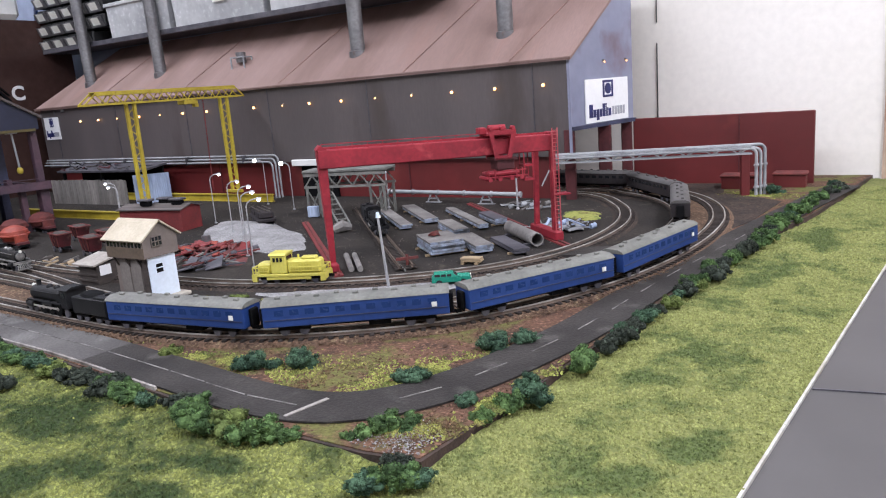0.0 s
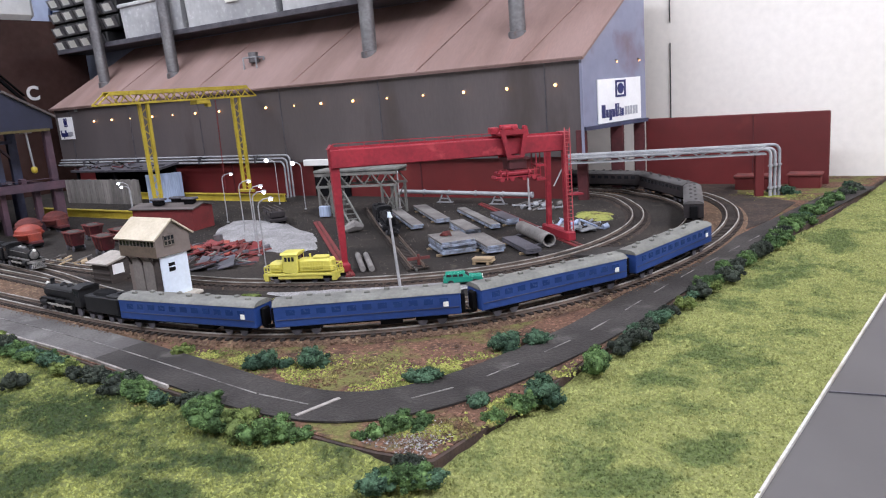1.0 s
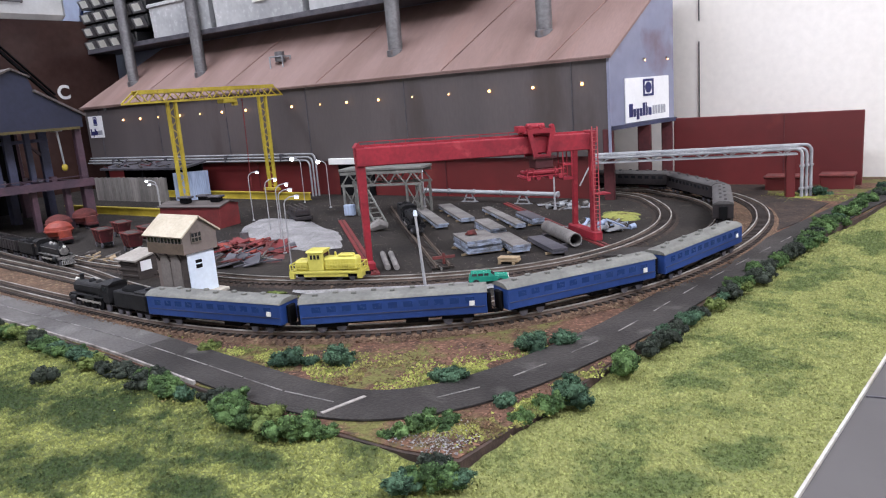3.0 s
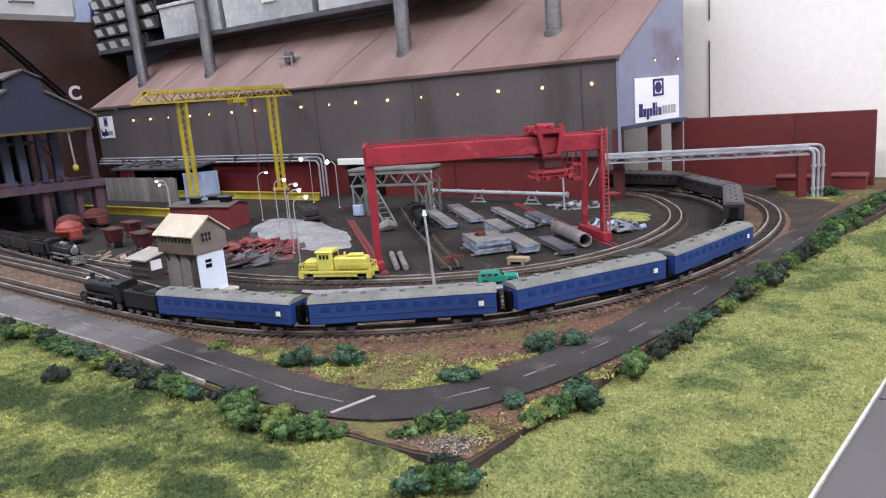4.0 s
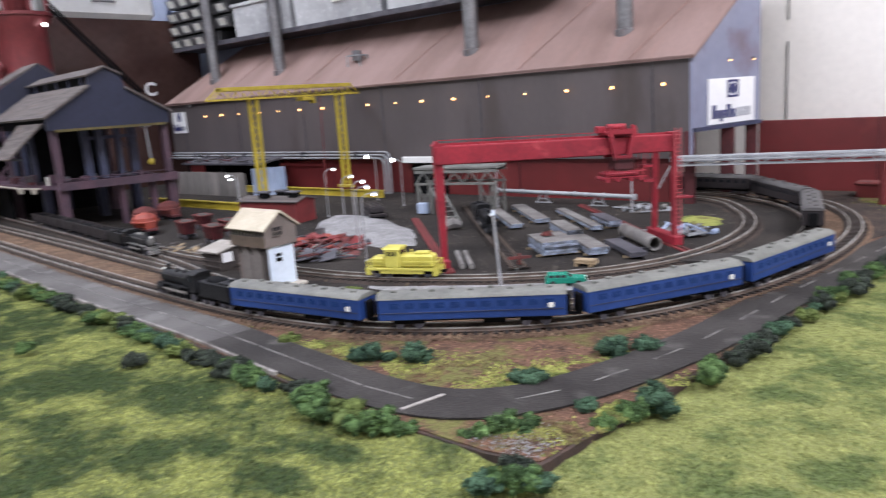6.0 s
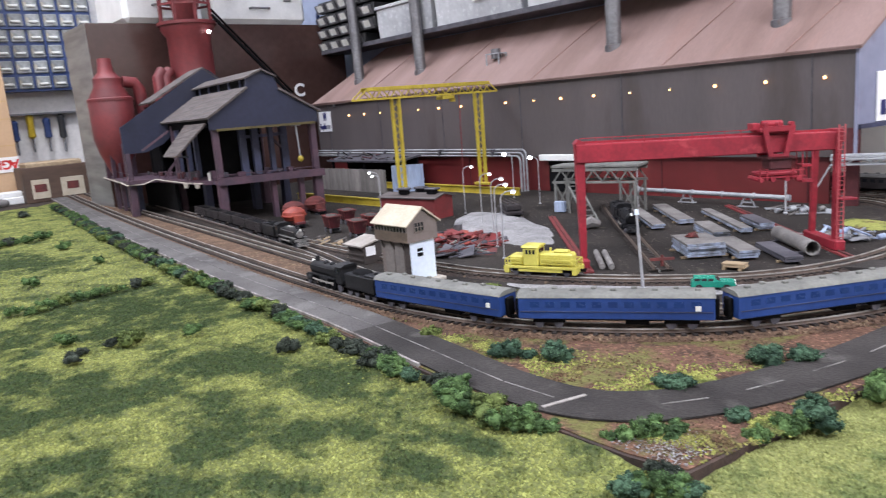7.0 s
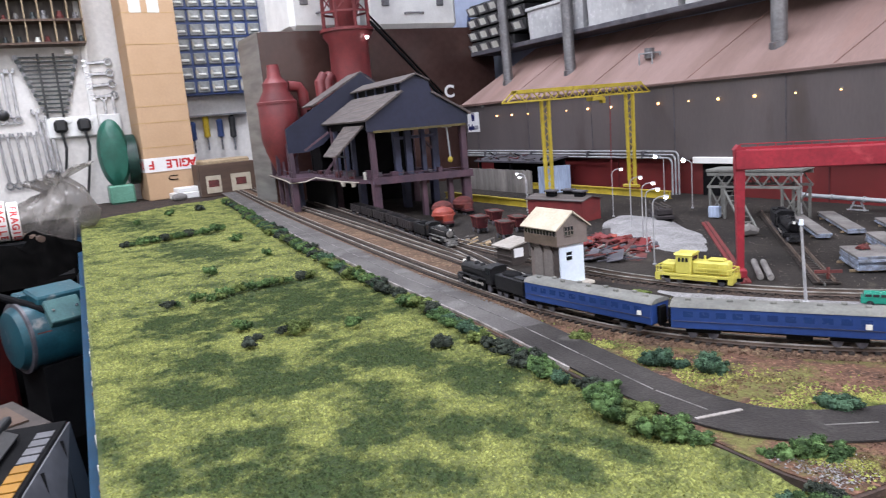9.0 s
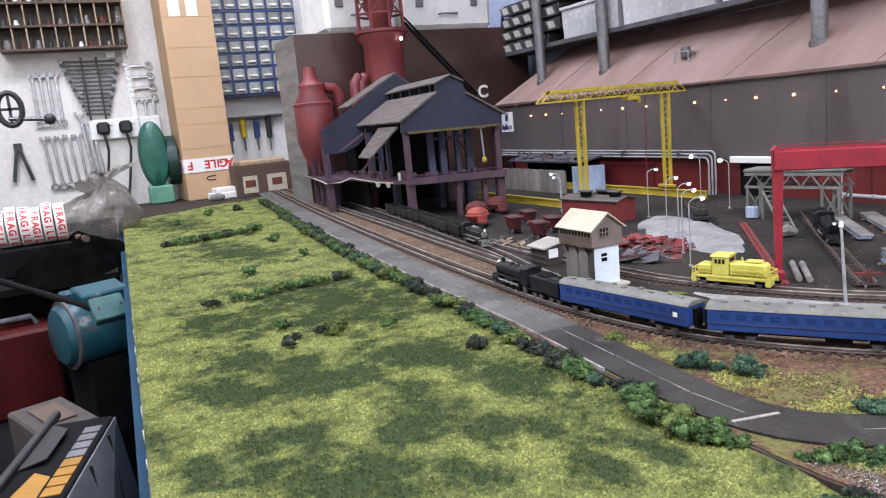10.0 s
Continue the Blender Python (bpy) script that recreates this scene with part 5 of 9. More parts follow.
part("hoist", Geo().box((0, 0.075, BOTZ - 0.004), (0.014, 0.022, 0.005), ch=0.0006).box((0.002, 0.085, BOTZ - 0.008), (0.006, 0.006, 0.005)), M_YELLOW, ycr)
chn = Geo()
for k in range(34):
    chn.box((0.002, 0.098 - 0.0001 * k, BOTZ - 0.004 - 0.0036 * k), (0.0016 if k % 2 else 0.0006, 0.0006 if k % 2 else 0.0016, 0.003))
part("chain", chn, M_REDOXIDE, ycr, "red hoist chain")
for y, x0, x1 in ((0.549, -1.05, -0.71), (0.692, -1.06, -0.7)):
    gr = thing("runway_girder", "yellow riveted runway girder on short posts", "girder", 0, 0, 0, group="yellow crane runway")
    part("top_flange", Geo().box(((x0 + x1) / 2, y, 0.0103), (x1 - x0, 0.006, 0.0014)), M_YELLOW, gr)
    part("web", Geo().box(((x0 + x1) / 2, y, 0.005), (x1 - x0, 0.002, 0.01)), M_YELLOW, gr)
    part("bottom_flange", Geo().box(((x0 + x1) / 2, y, 0.0008), (x1 - x0, 0.006, 0.0014)), M_YELLOW, gr)

# ---- casting house of the blast furnace ----
SWING = 1.95
house = thing("casting_house", "navy-gabled casting house on purple-brown steel columns", "building", 0, 0, 0)
HX0, HX1 = -0.865, -1.06
HY0, HY1 = 0.383, 0.512
for x in (HX0, -0.985, HX1):
    for y in (HY0, HY1):
        part("column", Geo().box((x, y, 0.0255), (0.007, 0.011, 0.051), ch=0.0008), M_PURPLE, house, "purple-brown steel column")
        part("upper_column", Geo().box((x, y, 0.087), (0.005, 0.008, 0.075), ch=0.0006), M_PURPLE, house)
for y in (0.452, 0.49):
    part("column", Geo().box((HX0 - 0.002, y, 0.025), (0.005, 0.007, 0.05), ch=0.0006), M_PURPLE, house)
for x, y in ((-0.94, 0.40), (-1.03, 0.40), (-0.94, 0.47), (-1.03, 0.47), (-0.94, 0.515), (-1.03, 0.335), (-1.06, 0.345), (-1.085, 0.335)):
    part("inner_post", Geo().box((x, y, 0.025), (0.009, 0.009, 0.05)), M_BLUESTEEL, house)
for x, y, w in ((-0.89, 0.431, 0.009), (-0.888, 0.447, 0.009), (-0.893, 0.472, 0.006), (-0.9, 0.494, 0.01), (-0.95, 0.385, 0.007), (-0.925, 0.385, 0.006), (-0.98, 0.385, 0.006)):
    part("inner_column", Geo().box((x, y, 0.09), (0.004, w, 0.075)), M_BLUESTEEL, house)
part("cross_beam", Geo().beam((-0.886, 0.425, 0.103), (-0.9, 0.5, 0.103), 0.002, 0.004), M_BLUESTEEL, house)
part("brace", Geo().beam((-0.898, 0.475, 0.1), (-0.9, 0.497, 0.078), 0.002, 0.003), M_PURPLE, house)
part("floor_deck", Geo().prism([(HX0 + 0.006, HY0 - 0.006), (HX0 + 0.006, HY1 + 0.006), (-1.02, HY1 + 0.006), (-1.05, 0.44), (-1.098, 0.4), (-1.098, 0.306), (-0.976, 0.3035), (-0.976, 0.345), (-0.946, 0.35), (-0.902, 0.356), (-0.876, 0.367), (-0.872, HY0 - 0.006)], 0.0485, 0.0535), M_PURPLE, house, "purple-brown working floor")
part("floor_beam", Geo().beam((HX0 + 0.006, HY0 - 0.006, 0.052), (HX0 + 0.006, HY1 + 0.006, 0.052), 0.003, 0.009), M_PURPLE, house)
part("edge_pipe", Geo().tube([(-0.878, 0.365, 0.0505), (-0.902, 0.354, 0.0505), (-0.946, 0.348, 0.0515), (-0.972, 0.342, 0.053), (-0.9745, 0.325, 0.0475), (-0.98, 0.3025, 0.047), (-1.0, 0.303, 0.049), (-1.097, 0.3045, 0.0525)], 0.0009, 8), M_CONCRETE, house, "dusty pale edge pipe")
rl = Geo()
for k in range(10):
    x = -0.885 - 0.022 * k
    y = 0.363 - 0.17 * (-0.885 - x) if x > -0.976 else 0.307 + 0.08 * (-0.976 - x)
    rl.rod((x, y, 0.053), (x, y, 0.063), 0.0006, 5)
rl.beam((-0.885, 0.363, 0.063), (-0.973, 0.348, 0.063), 0.0008, 0.0008).beam((-0.976, 0.307, 0.063), (-1.083, 0.3155, 0.063), 0.0008, 0.0008)
rl.beam((HX0 + 0.005, HY0, 0.06), (HX0 + 0.005, HY1, 0.06), 0.0008, 0.0008)
part("handrail", rl, M_PURPLE, house)
# front gable with raised monitor
A0, APY = 0.131, 0.451
gable_poly = [(HX0 + 0.006, HY0 - 0.008, A0), (HX0 + 0.006, HY0 - 0.008, 0.115), (HX0 + 0.006, HY1 + 0.005, 0.115), (HX0 + 0.006, HY1 + 0.005, 0.13), (HX0 + 0.006, APY + 0.018, 0.159), (HX0 + 0.006, APY + 0.014, 0.174), (HX0 + 0.006, APY - 0.003, 0.182), (HX0 + 0.006, APY - 0.022, 0.174), (HX0 + 0.006, APY - 0.024, 0.163)]
part("front_gable", Geo().plate(gable_poly, 0.003), M_NAVY, house, "navy clad gable")
part("gable_lintel", Geo().beam((HX0 + 0.007, HY0, 0.1145), (HX0 + 0.007, HY1, 0.1145), 0.002, 0.003), mat("dirty_yellow", (0.1, 0.075, 0.02), s=60, rough=0.7), house)
XB = -1.003
part("main_roof", Geo().plate([(HX0 + 0.009, HY0 - 0.012, A0 - 0.001), (HX0 + 0.009, APY - 0.024, 0.1635), (XB, APY - 0.024, 0.1635), (XB, HY0 - 0.012, A0 - 0.001)], 0.0025), M_HOUSEROOF, house, "brown-grey roof slope")
part("main_roof", Geo().plate([(HX0 + 0.009, HY1 + 0.009, 0.129), (XB, HY1 + 0.009, 0.129), (XB, APY + 0.018, 0.1595), (HX0 + 0.009, APY + 0.018, 0.1595)], 0.0025), M_HOUSEROOF, house)
part("monitor_roof", Geo().plate([(HX0 + 0.009, APY - 0.026, 0.174), (HX0 + 0.009, APY - 0.003, 0.1835), (XB, APY - 0.003, 0.1835), (XB, APY - 0.026, 0.174)], 0.002), M_HOUSEROOF, house)
part("monitor_roof", Geo().plate([(HX0 + 0.009, APY + 0.016, 0.174), (XB, APY + 0.016, 0.174), (XB, APY - 0.003, 0.1835), (HX0 + 0.009, APY - 0.003, 0.1835)], 0.002), M_HOUSEROOF, house)
# Black fill stands in for the dark behind the monitor posts.
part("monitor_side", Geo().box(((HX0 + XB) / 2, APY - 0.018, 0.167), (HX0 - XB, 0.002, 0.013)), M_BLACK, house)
for k in range(5):
    part("monitor_post", Geo().box((HX0 - 0.012 - 0.027 * k, APY - 0.0205, 0.1685), (0.0016, 0.002, 0.0105)), M_BLUESTEEL, house)
# rear bay: taller gable with a long low slope
rear = [(XB, 0.312, 0.09), (XB, 0.312, 0.1276), (XB, 0.447, 0.203), (XB, 0.456, 0.2), (XB, 0.47, 0.188), (XB, 0.47, 0.15), (XB, 0.41, 0.13), (XB, 0.372, 0.1), (XB, 0.345, 0.09)]
part("rear_gable", Geo().plate(rear, 0.003), M_NAVY, house, "navy clad raked wall")
part("rear_roof", Geo().plate([(XB + 0.003, 0.36, 0.1605), (XB + 0.003, 0.447, 0.205), (-1.045, 0.447, 0.205), (-1.045, 0.36, 0.1605)], 0.0025), M_HOUSEROOF, house)
part("rear_roof", Geo().plate([(XB + 0.003, 0.447, 0.205), (XB + 0.003, 0.535, 0.137), (-1.045, 0.535, 0.137), (-1.045, 0.447, 0.205)], 0.0025), M_HOUSEROOF, house)
# The black walls and sheets here paint shade in and under the house.
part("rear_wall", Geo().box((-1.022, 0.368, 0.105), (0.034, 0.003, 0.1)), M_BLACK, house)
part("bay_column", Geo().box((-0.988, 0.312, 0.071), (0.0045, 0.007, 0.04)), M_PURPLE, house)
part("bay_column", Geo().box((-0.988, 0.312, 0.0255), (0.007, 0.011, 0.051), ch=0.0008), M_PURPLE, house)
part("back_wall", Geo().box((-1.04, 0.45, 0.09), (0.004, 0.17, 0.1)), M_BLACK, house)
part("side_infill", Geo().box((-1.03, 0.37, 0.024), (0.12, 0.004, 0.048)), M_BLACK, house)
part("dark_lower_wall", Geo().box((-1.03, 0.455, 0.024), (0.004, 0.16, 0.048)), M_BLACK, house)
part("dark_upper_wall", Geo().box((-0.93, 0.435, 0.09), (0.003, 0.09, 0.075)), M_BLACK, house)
# hinged flap roof over the side bay
part("flap_roof", Geo().plate([(-0.868, 0.374, 0.124), (-0.925, 0.374, 0.124), (-0.922, 0.337, 0.086), (-0.882, 0.337, 0.086)], 0.0022), M_HOUSEROOF, house, "sloping flap roof")
# Black strip paints the shade below the eave.
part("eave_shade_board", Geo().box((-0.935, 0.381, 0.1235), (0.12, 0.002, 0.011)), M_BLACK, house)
for x in (-0.898, -0.924):
    part("flap_strut", Geo().beam((x, 0.3585, 0.0535), (x, 0.3585, 0.1), 0.0015, 0.002), M_PURPLE, house)
part("flap_beam", Geo().beam((-0.89, 0.3585, 0.084), (-0.965, 0.3585, 0.084), 0.002, 0.0025), M_BLUESTEEL, house)
part("stair_stringer", Geo().beam((-0.975, 0.33, 0.094), (-0.962, 0.366, 0.118), 0.003, 0.003), M_PURPLE, house)
part("conveyor", Geo().beam((-0.965, 0.352, 0.055), (-0.955, 0.376, 0.085), 0.006, 0.003), M_PURPLE, house)
# trolleys, rails, drums and gear on the working floor
gear = random.Random(17)
for k in range(15):
    x = -0.885 - 0.012 * k - 0.008 * gear.random()
    y = 0.36 + 0.022 * gear.random() + max(0.0, 0.2 * (x + 0.93))
    h = gear.uniform(0.003, 0.011)
    part("floor_gear", Geo().box((x, y, 0.0535 + h / 2), (gear.uniform(0.004, 0.014), gear.uniform(0.003, 0.008), h), ch=0.0005, rz=gear.uniform(-20, 20)), (M_PURPLE, M_MAROON, M_DARKSTEEL)[k % 3], house)
for y in (0.398, 0.412, 0.44, 0.47, 0.497):
    part("floor_runner", Geo().beam((HX0 + 0.003, y, 0.0548), (-0.945, y, 0.0548), 0.0016, 0.0022), M_PURPLE, house)
for k in range(6):
    h = gear.uniform(0.003, 0.008)
    part("floor_gear", Geo().box((HX0 - 0.012 - 0.02 * gear.random(), 0.4 + 0.018 * k, 0.0535 + h / 2), (0.006, gear.uniform(0.004, 0.01), h), ch=0.0005, rz=gear.uniform(-25, 25)), (M_DARKSTEEL, M_PURPLE)[k % 2], house)
part("white_drum", Geo().rod((-0.876, 0.374, 0.0535), (-0.876, 0.374, 0.0635), 0.0019, 12), M_WHITE_EDGE, house, "small white drum")
for x, y in ((-0.884, 0.3605), (-0.9, 0.353)):
    part("bucket", Geo().lathe((x, y, 0.0445), [(0.0025, 0), (0.0038, 0.006), (0.0032, 0.0062)], 14), M_CONCRETE, house, "dusty white bucket")
for y in (0.43, 0.465, 0.5):
    part("ceiling_lamp", Geo().ball((HX0 - 0.002, y, 0.1155), 0.0016, 10, 6), M_GREYPIPE, house)
for k in range(3):
    part("thin_column", Geo().box((-1.02 - 0.03 * k, 0.318, 0.079), (0.0028, 0.004, 0.052)), M_PURPLE, house)
    part("column", Geo().box((-1.02 - 0.03 * k, 0.318, 0.0245), (0.004, 0.006, 0.049)), M_PURPLE, house)
hk = Geo().rod((-0.862, 0.488, 0.116), (-0.862, 0.49, 0.074), 0.0011, 6).box((-0.862, 0.488, 0.114), (0.008, 0.008, 0.004))
part("hook_rod", hk, M_GREYPIPE, house)
part("hook", Geo().ball((-0.862, 0.49, 0.071), 0.0035, 10, 6, (0.6, 1, 1.2)), M_YELLOW, house, "yellow hook block")
# the house is sheared to fit the camera's view: its front turned from the siding, its side bay drawn out along the main
# line
VIEW_SHEAR = Matrix(((1.63, 0.3876, 0, 0.3565), (-0.209, 0.876, 0, -0.1153), (0, 0, 1.05, 0), (0, 0, 0, 1)))
for piece in house.children_recursive:
    piece.data.transform(VIEW_SHEAR)

# dust catcher beside the house and furnace tower behind
dust = thing("dust_catcher", "dull red bottle-shaped dust catcher vessel", "vessel", -1.262, 0.391, 0)
part("vessel", Geo().lathe((0, 0, 0), [(0.011, 0.052), (0.025, 0.09), (0.0295, 0.11), (0.0295, 0.166), (0.019, 0.186), (0.019, 0.197), (0.0105, 0.207), (0.0085, 0.226), (0.0, 0.2262)], 28), M_FURNACE, dust)
part("seam_ring", Geo().lathe((0, 0, 0), [(0.0302, 0.164), (0.0302, 0.168), (0.028, 0.1695)], 28), M_FURNACE, dust)
part("downcomer", Geo().tube([(0.0, 0.02, 0.192), (0.0, 0.036, 0.19), (0.0, 0.042, 0.18), (0.0, 0.043, 0.13)], 0.0085, 14), M_FURNACE, dust)
for a in range(4):
    q = math.pi / 4 + a * math.pi / 2
    part("leg", Geo().box((0.02 * math.cos(q), 0.02 * math.sin(q), 0.082), (0.005, 0.005, 0.06)), M_PURPLE, dust)

tower = thing("blast_furnace", "tall dull red blast furnace with a lattice top", "furnace", -1.26, 0.533, 0)
part("shell", Geo().lathe((0, 0, 0), [(0.05, 0.0), (0.05, 0.1), (0.034, 0.2), (0.034, 0.268), (0.042, 0.28), (0.042, 0.288), (0.0, 0.289)], 28), M_FURNACE, tower)
part("top_platform", Geo().lathe((0, 0, 0), [(0.046, 0.286), (0.046, 0.291), (0.0, 0.2912)], 24), M_FURNACE, tower)
lt = Geo()
for a in range(8):
    q, q2 = 2 * math.pi * a / 8, 2 * math.pi * (a + 1) / 8
    lt.beam((0.041 * math.cos(q), 0.041 * math.sin(q), 0.291), (0.038 * math.cos(q), 0.038 * math.sin(q), 0.45), 0.004, 0.004)
    for z in (0.318, 0.35, 0.39):
        lt.beam((0.041 * math.cos(q), 0.041 * math.sin(q), z), (0.041 * math.cos(q2), 0.041 * math.sin(q2), z), 0.0025, 0.0035)
    lt.beam((0.041 * math.cos(q), 0.041 * math.sin(q), 0.318), (0.04 * math.cos(q2), 0.04 * math.sin(q2), 0.35), 0.0018, 0.0018)
part("lattice_top", lt, M_FURNACE, tower)
part("bell_hopper", Geo().lathe((0, 0, 0), [(0.012, 0.29), (0.026, 0.33), (0.026, 0.42), (0.0, 0.421)], 20), M_FURNACE, tower)
for k in range(2):
    part("uptake", Geo().tube([(0.01, -0.05 - 0.012 * k, 0.13), (0.01, -0.05 - 0.012 * k, 0.205), (0.006, -0.04 - 0.012 * k, 0.215)], 0.009, 12), M_FURNACE, tower)
part("skip_bridge", Geo().beam((0.03, 0.03, 0.30), (0.03, 0.16, 0.16), 0.006, 0.004).beam((0.03, 0.03, 0.309), (0.03, 0.16, 0.169), 0.006, 0.0015), M_BLACK, tower, "dark inclined skip bridge")
part("beacon", Geo().ball((0.04, 0.018, 0.272), 0.003, 10, 6), M_GLOW, tower, "small white lamp")

for vessel, girth, tall in ((dust, 1.14, 1.08), (tower, 1.05, 1.03)):
    for piece in vessel.children_recursive:
        piece.data.transform(Matrix.Diagonal((girth, girth, tall, 1)))

SWING = 0.0

# ---- rolling stock ----
def bogie(parent, x, wheels=2, gap=0.0105, material=None):
    b = part("bogie", Geo().box((x, 0, 0.0042), (gap + 0.007, 0.0112, 0.0026), ch=0.0004), material or M_BLACK, parent)
    for k in range(wheels):
        wx = x + (k - (wheels - 1) / 2) * gap
        for sy in (-1, 1):
            part("wheel", Geo().rod((wx, sy * 0.0042, 0.0026), (wx, sy * 0.0054, 0.0026), 0.0026, 12), M_DARKSTEEL, b)


def coach(body_mat, roof_mat, label, group, L=0.1, trim=None, bars=True):
    W, Z0, Z1, Z2 = 0.0155, 0.0056, 0.0172, 0.0200
    c = thing("passenger_coach", label, "railway coach", group=group)
    part("body", Geo().box((0, 0, (Z0 + Z1) / 2), (L, W, Z1 - Z0), ch=0.0004), body_mat, c)
    prof = [(-W / 2 - 0.0003, 0), (-W / 2 + 0.0008, 0.0014), (-W / 4, 0.0026), (W / 4, 0.0026), (W / 2 - 0.0008, 0.0014), (W / 2 + 0.0003, 0)]
    part("roof", Geo().sweep([(-L / 2 - 0.0004, 0, Z1), (L / 2 + 0.0004, 0, Z1)], prof), roof_mat, c)
    for k in range(9):
        part("roof_vent", Geo().box((-L * 0.42 + k * L * 0.105, 0.0018 if k % 2 else -0.0018, Z2 + 0.0002), (0.0028, 0.0022, 0.0016), ch=0.0003), roof_mat, c)
    n = 11
    for k in range(n):
        x = -L * 0.41 + k * L * 0.082
        for sy in (-1, 1):
            part("window", Geo().box((x, sy * W / 2, 0.0136), (0.0048, 0.0003, 0.003)), M_COACHGLASS if trim else M_GLASSDARK, c)
    for sx in (-1, 1):
        part("end_door", Geo().box((sx * L / 2, 0, 0.0112), (0.0008, 0.0044, 0.0092), ch=0.0003), body_mat, c)
        part("door_window", Geo().box((sx * (L / 2 + 0.0004), 0, 0.0132), (0.0004, 0.0022, 0.0036)), M_LABEL if trim else M_GLASSDARK, c)
        part("diaphragm", Geo().box((sx * (L / 2 + 0.0012), 0, 0.0105), (0.0024, 0.0062, 0.0105), ch=0.0006), M_BLACK, c)
        part("coupler", Geo().box((sx * (L / 2 + 0.002), 0, 0.0048), (0.005, 0.0016, 0.0018)), M_BLACK, c)
        bogie(c, sx * L * 0.34)
    part("underframe", Geo().box((0, 0, 0.0048), (L * 0.5, 0.0085, 0.0018), ch=0.0004).box((0.012, 0, 0.0036), (0.012, 0.009, 0.003)), M_BLACK, c)
    if trim:
        for sy in (-1, 1):
            part("emblem", Geo().box((L * 0.42, sy * (W / 2 + 0.0003), 0.0118), (0.0028, 0.0004, 0.0026)), M_LABEL, c)
            part("waist_line", Geo().box((0, sy * (W / 2 + 0.0002), 0.0098), (L * 0.98, 0.0003, 0.0004)), M_BLUESTEEL, c)
    return c


def steam_engine(label, group="", grey=False):
    """A steam engine heading along +x; its length is about 58 mm."""
    e = thing("steam_locomotive", label, "locomotive", group=group)
    hi = M_LOCOGREY if grey else M_LOCO
    part("boiler", Geo().tube([(-0.012, 0, 0.0122), (0.012, 0, 0.0122), (0.013, 0, 0.0122), (0.0235, 0, 0.0122), (0.0242, 0, 0.0122)], [0.0052, 0.0048, 0.005, 0.005, 0.0042], 18), M_LOCO, e)
    part("smokebox_door", Geo().tube([(0.0242, 0, 0.0122), (0.0252, 0, 0.0122), (0.0257, 0, 0.0122)], [0.0038, 0.0034, 0.001], 16), M_LOCOGREY if grey else M_BLACK, e)
    part("headlight", Geo().rod((0.0255, 0, 0.0165), (0.0272, 0, 0.0165), 0.0012, 10), M_LABEL, e)
    part("chimney", Geo().lathe((0.0195, 0, 0.0165), [(0.0018, 0), (0.0014, 0.0012), (0.0015, 0.0036), (0.002, 0.0042)], 12), M_LOCO, e)
    part("steam_dome", Geo().ball((0.006, 0, 0.0168), 0.0023, 12, 8, (1.1, 1, 1)), hi, e)
    part("sand_dome", Geo().ball((-0.003, 0, 0.0168), 0.0021, 12, 8, (1.3, 1, 1)), hi, e)
    part("firebox", Geo().box((-0.0135, 0, 0.0105), (0.01, 0.0102, 0.011), ch=0.0008), M_LOCO, e)
    cab = part("cab", Geo().box((-0.0215, 0, 0.0125), (0.0085, 0.0138, 0.0125), ch=0.0005), M_LOCO, e)
    part("cab_roof", Geo().sweep([(-0.0275, 0, 0.0186), (-0.0165, 0, 0.0186)], [(-0.0074, 0), (-0.004, 0.0016), (0.004, 0.0016), (0.0074, 0)]), M_LOCO, cab)
    for sy in (-1, 1):
        part("cab_window", Geo().box((-0.0215, sy * 0.0069, 0.0152), (0.0046, 0.0004, 0.0032)), M_GLASSDARK, cab)
        part("running_board", Geo().box((0.004, sy * 0.0058, 0.0088), (0.042, 0.0028, 0.0007)), hi, e)
        part("handrail", Geo().rod((-0.014, sy * 0.0054, 0.0148), (0.022, sy * 0.0052, 0.0146), 0.0003, 5), hi, e)
        part("cylinder", Geo().rod((0.0165, sy * 0.0062, 0.0058), (0.0235, sy * 0.0062, 0.0058), 0.0024, 12), M_LOCO, e)
        part("side_rod", Geo().box((0.001, sy * 0.0066, 0.0052), (0.026, 0.0005, 0.0012)), M_RAIL, e)
        part("main_rod", Geo().beam((0.001, sy * 0.0072, 0.0052), (0.019, sy * 0.0072, 0.0058), 0.0005, 0.001), M_RAIL, e)
        for wx in (-0.011, -0.002, 0.007):
            w = part("driving_wheel", Geo().rod((wx, sy * 0.0045, 0.0048), (wx, sy * 0.0059, 0.0048), 0.0046, 18), M_BLACK, e)
            part("hub", Geo().rod((wx, sy * 0.0059, 0.0048), (wx, sy * 0.0063, 0.0048), 0.0013, 8), M_RAIL, w)
        for wx, r in ((0.0185, 0.0024), (0.025, 0.0024), (-0.0205, 0.0028)):
            part("carrying_wheel", Geo().rod((wx, sy * 0.0044, r), (wx, sy * 0.0056, r), r, 12), M_DARKSTEEL, e)
        part("air_tank", Geo().rod((-0.006, sy * 0.0062, 0.0075), (0.006, sy * 0.0062, 0.0075), 0.0012, 8), M_LOCO, e)
    part("frame", Geo().box((0.0005, 0, 0.0058), (0.05, 0.006, 0.0035)), M_BLACK, e)
    part("buffer_beam", Geo().box((0.0262, 0, 0.0068), (0.0016, 0.0145, 0.0022)), hi, e)
    pl = part("pilot", Geo().box((0.0303, 0, 0.0016), (0.0008, 0.0118, 0.0008)), hi, e)
    for k in range(-3, 4):
        part("pilot_bar", Geo().beam((0.0265, k * 0.0009, 0.0066), (0.0305, k * 0.0019, 0.0016), 0.0007, 0.0007), hi, pl)
    return e


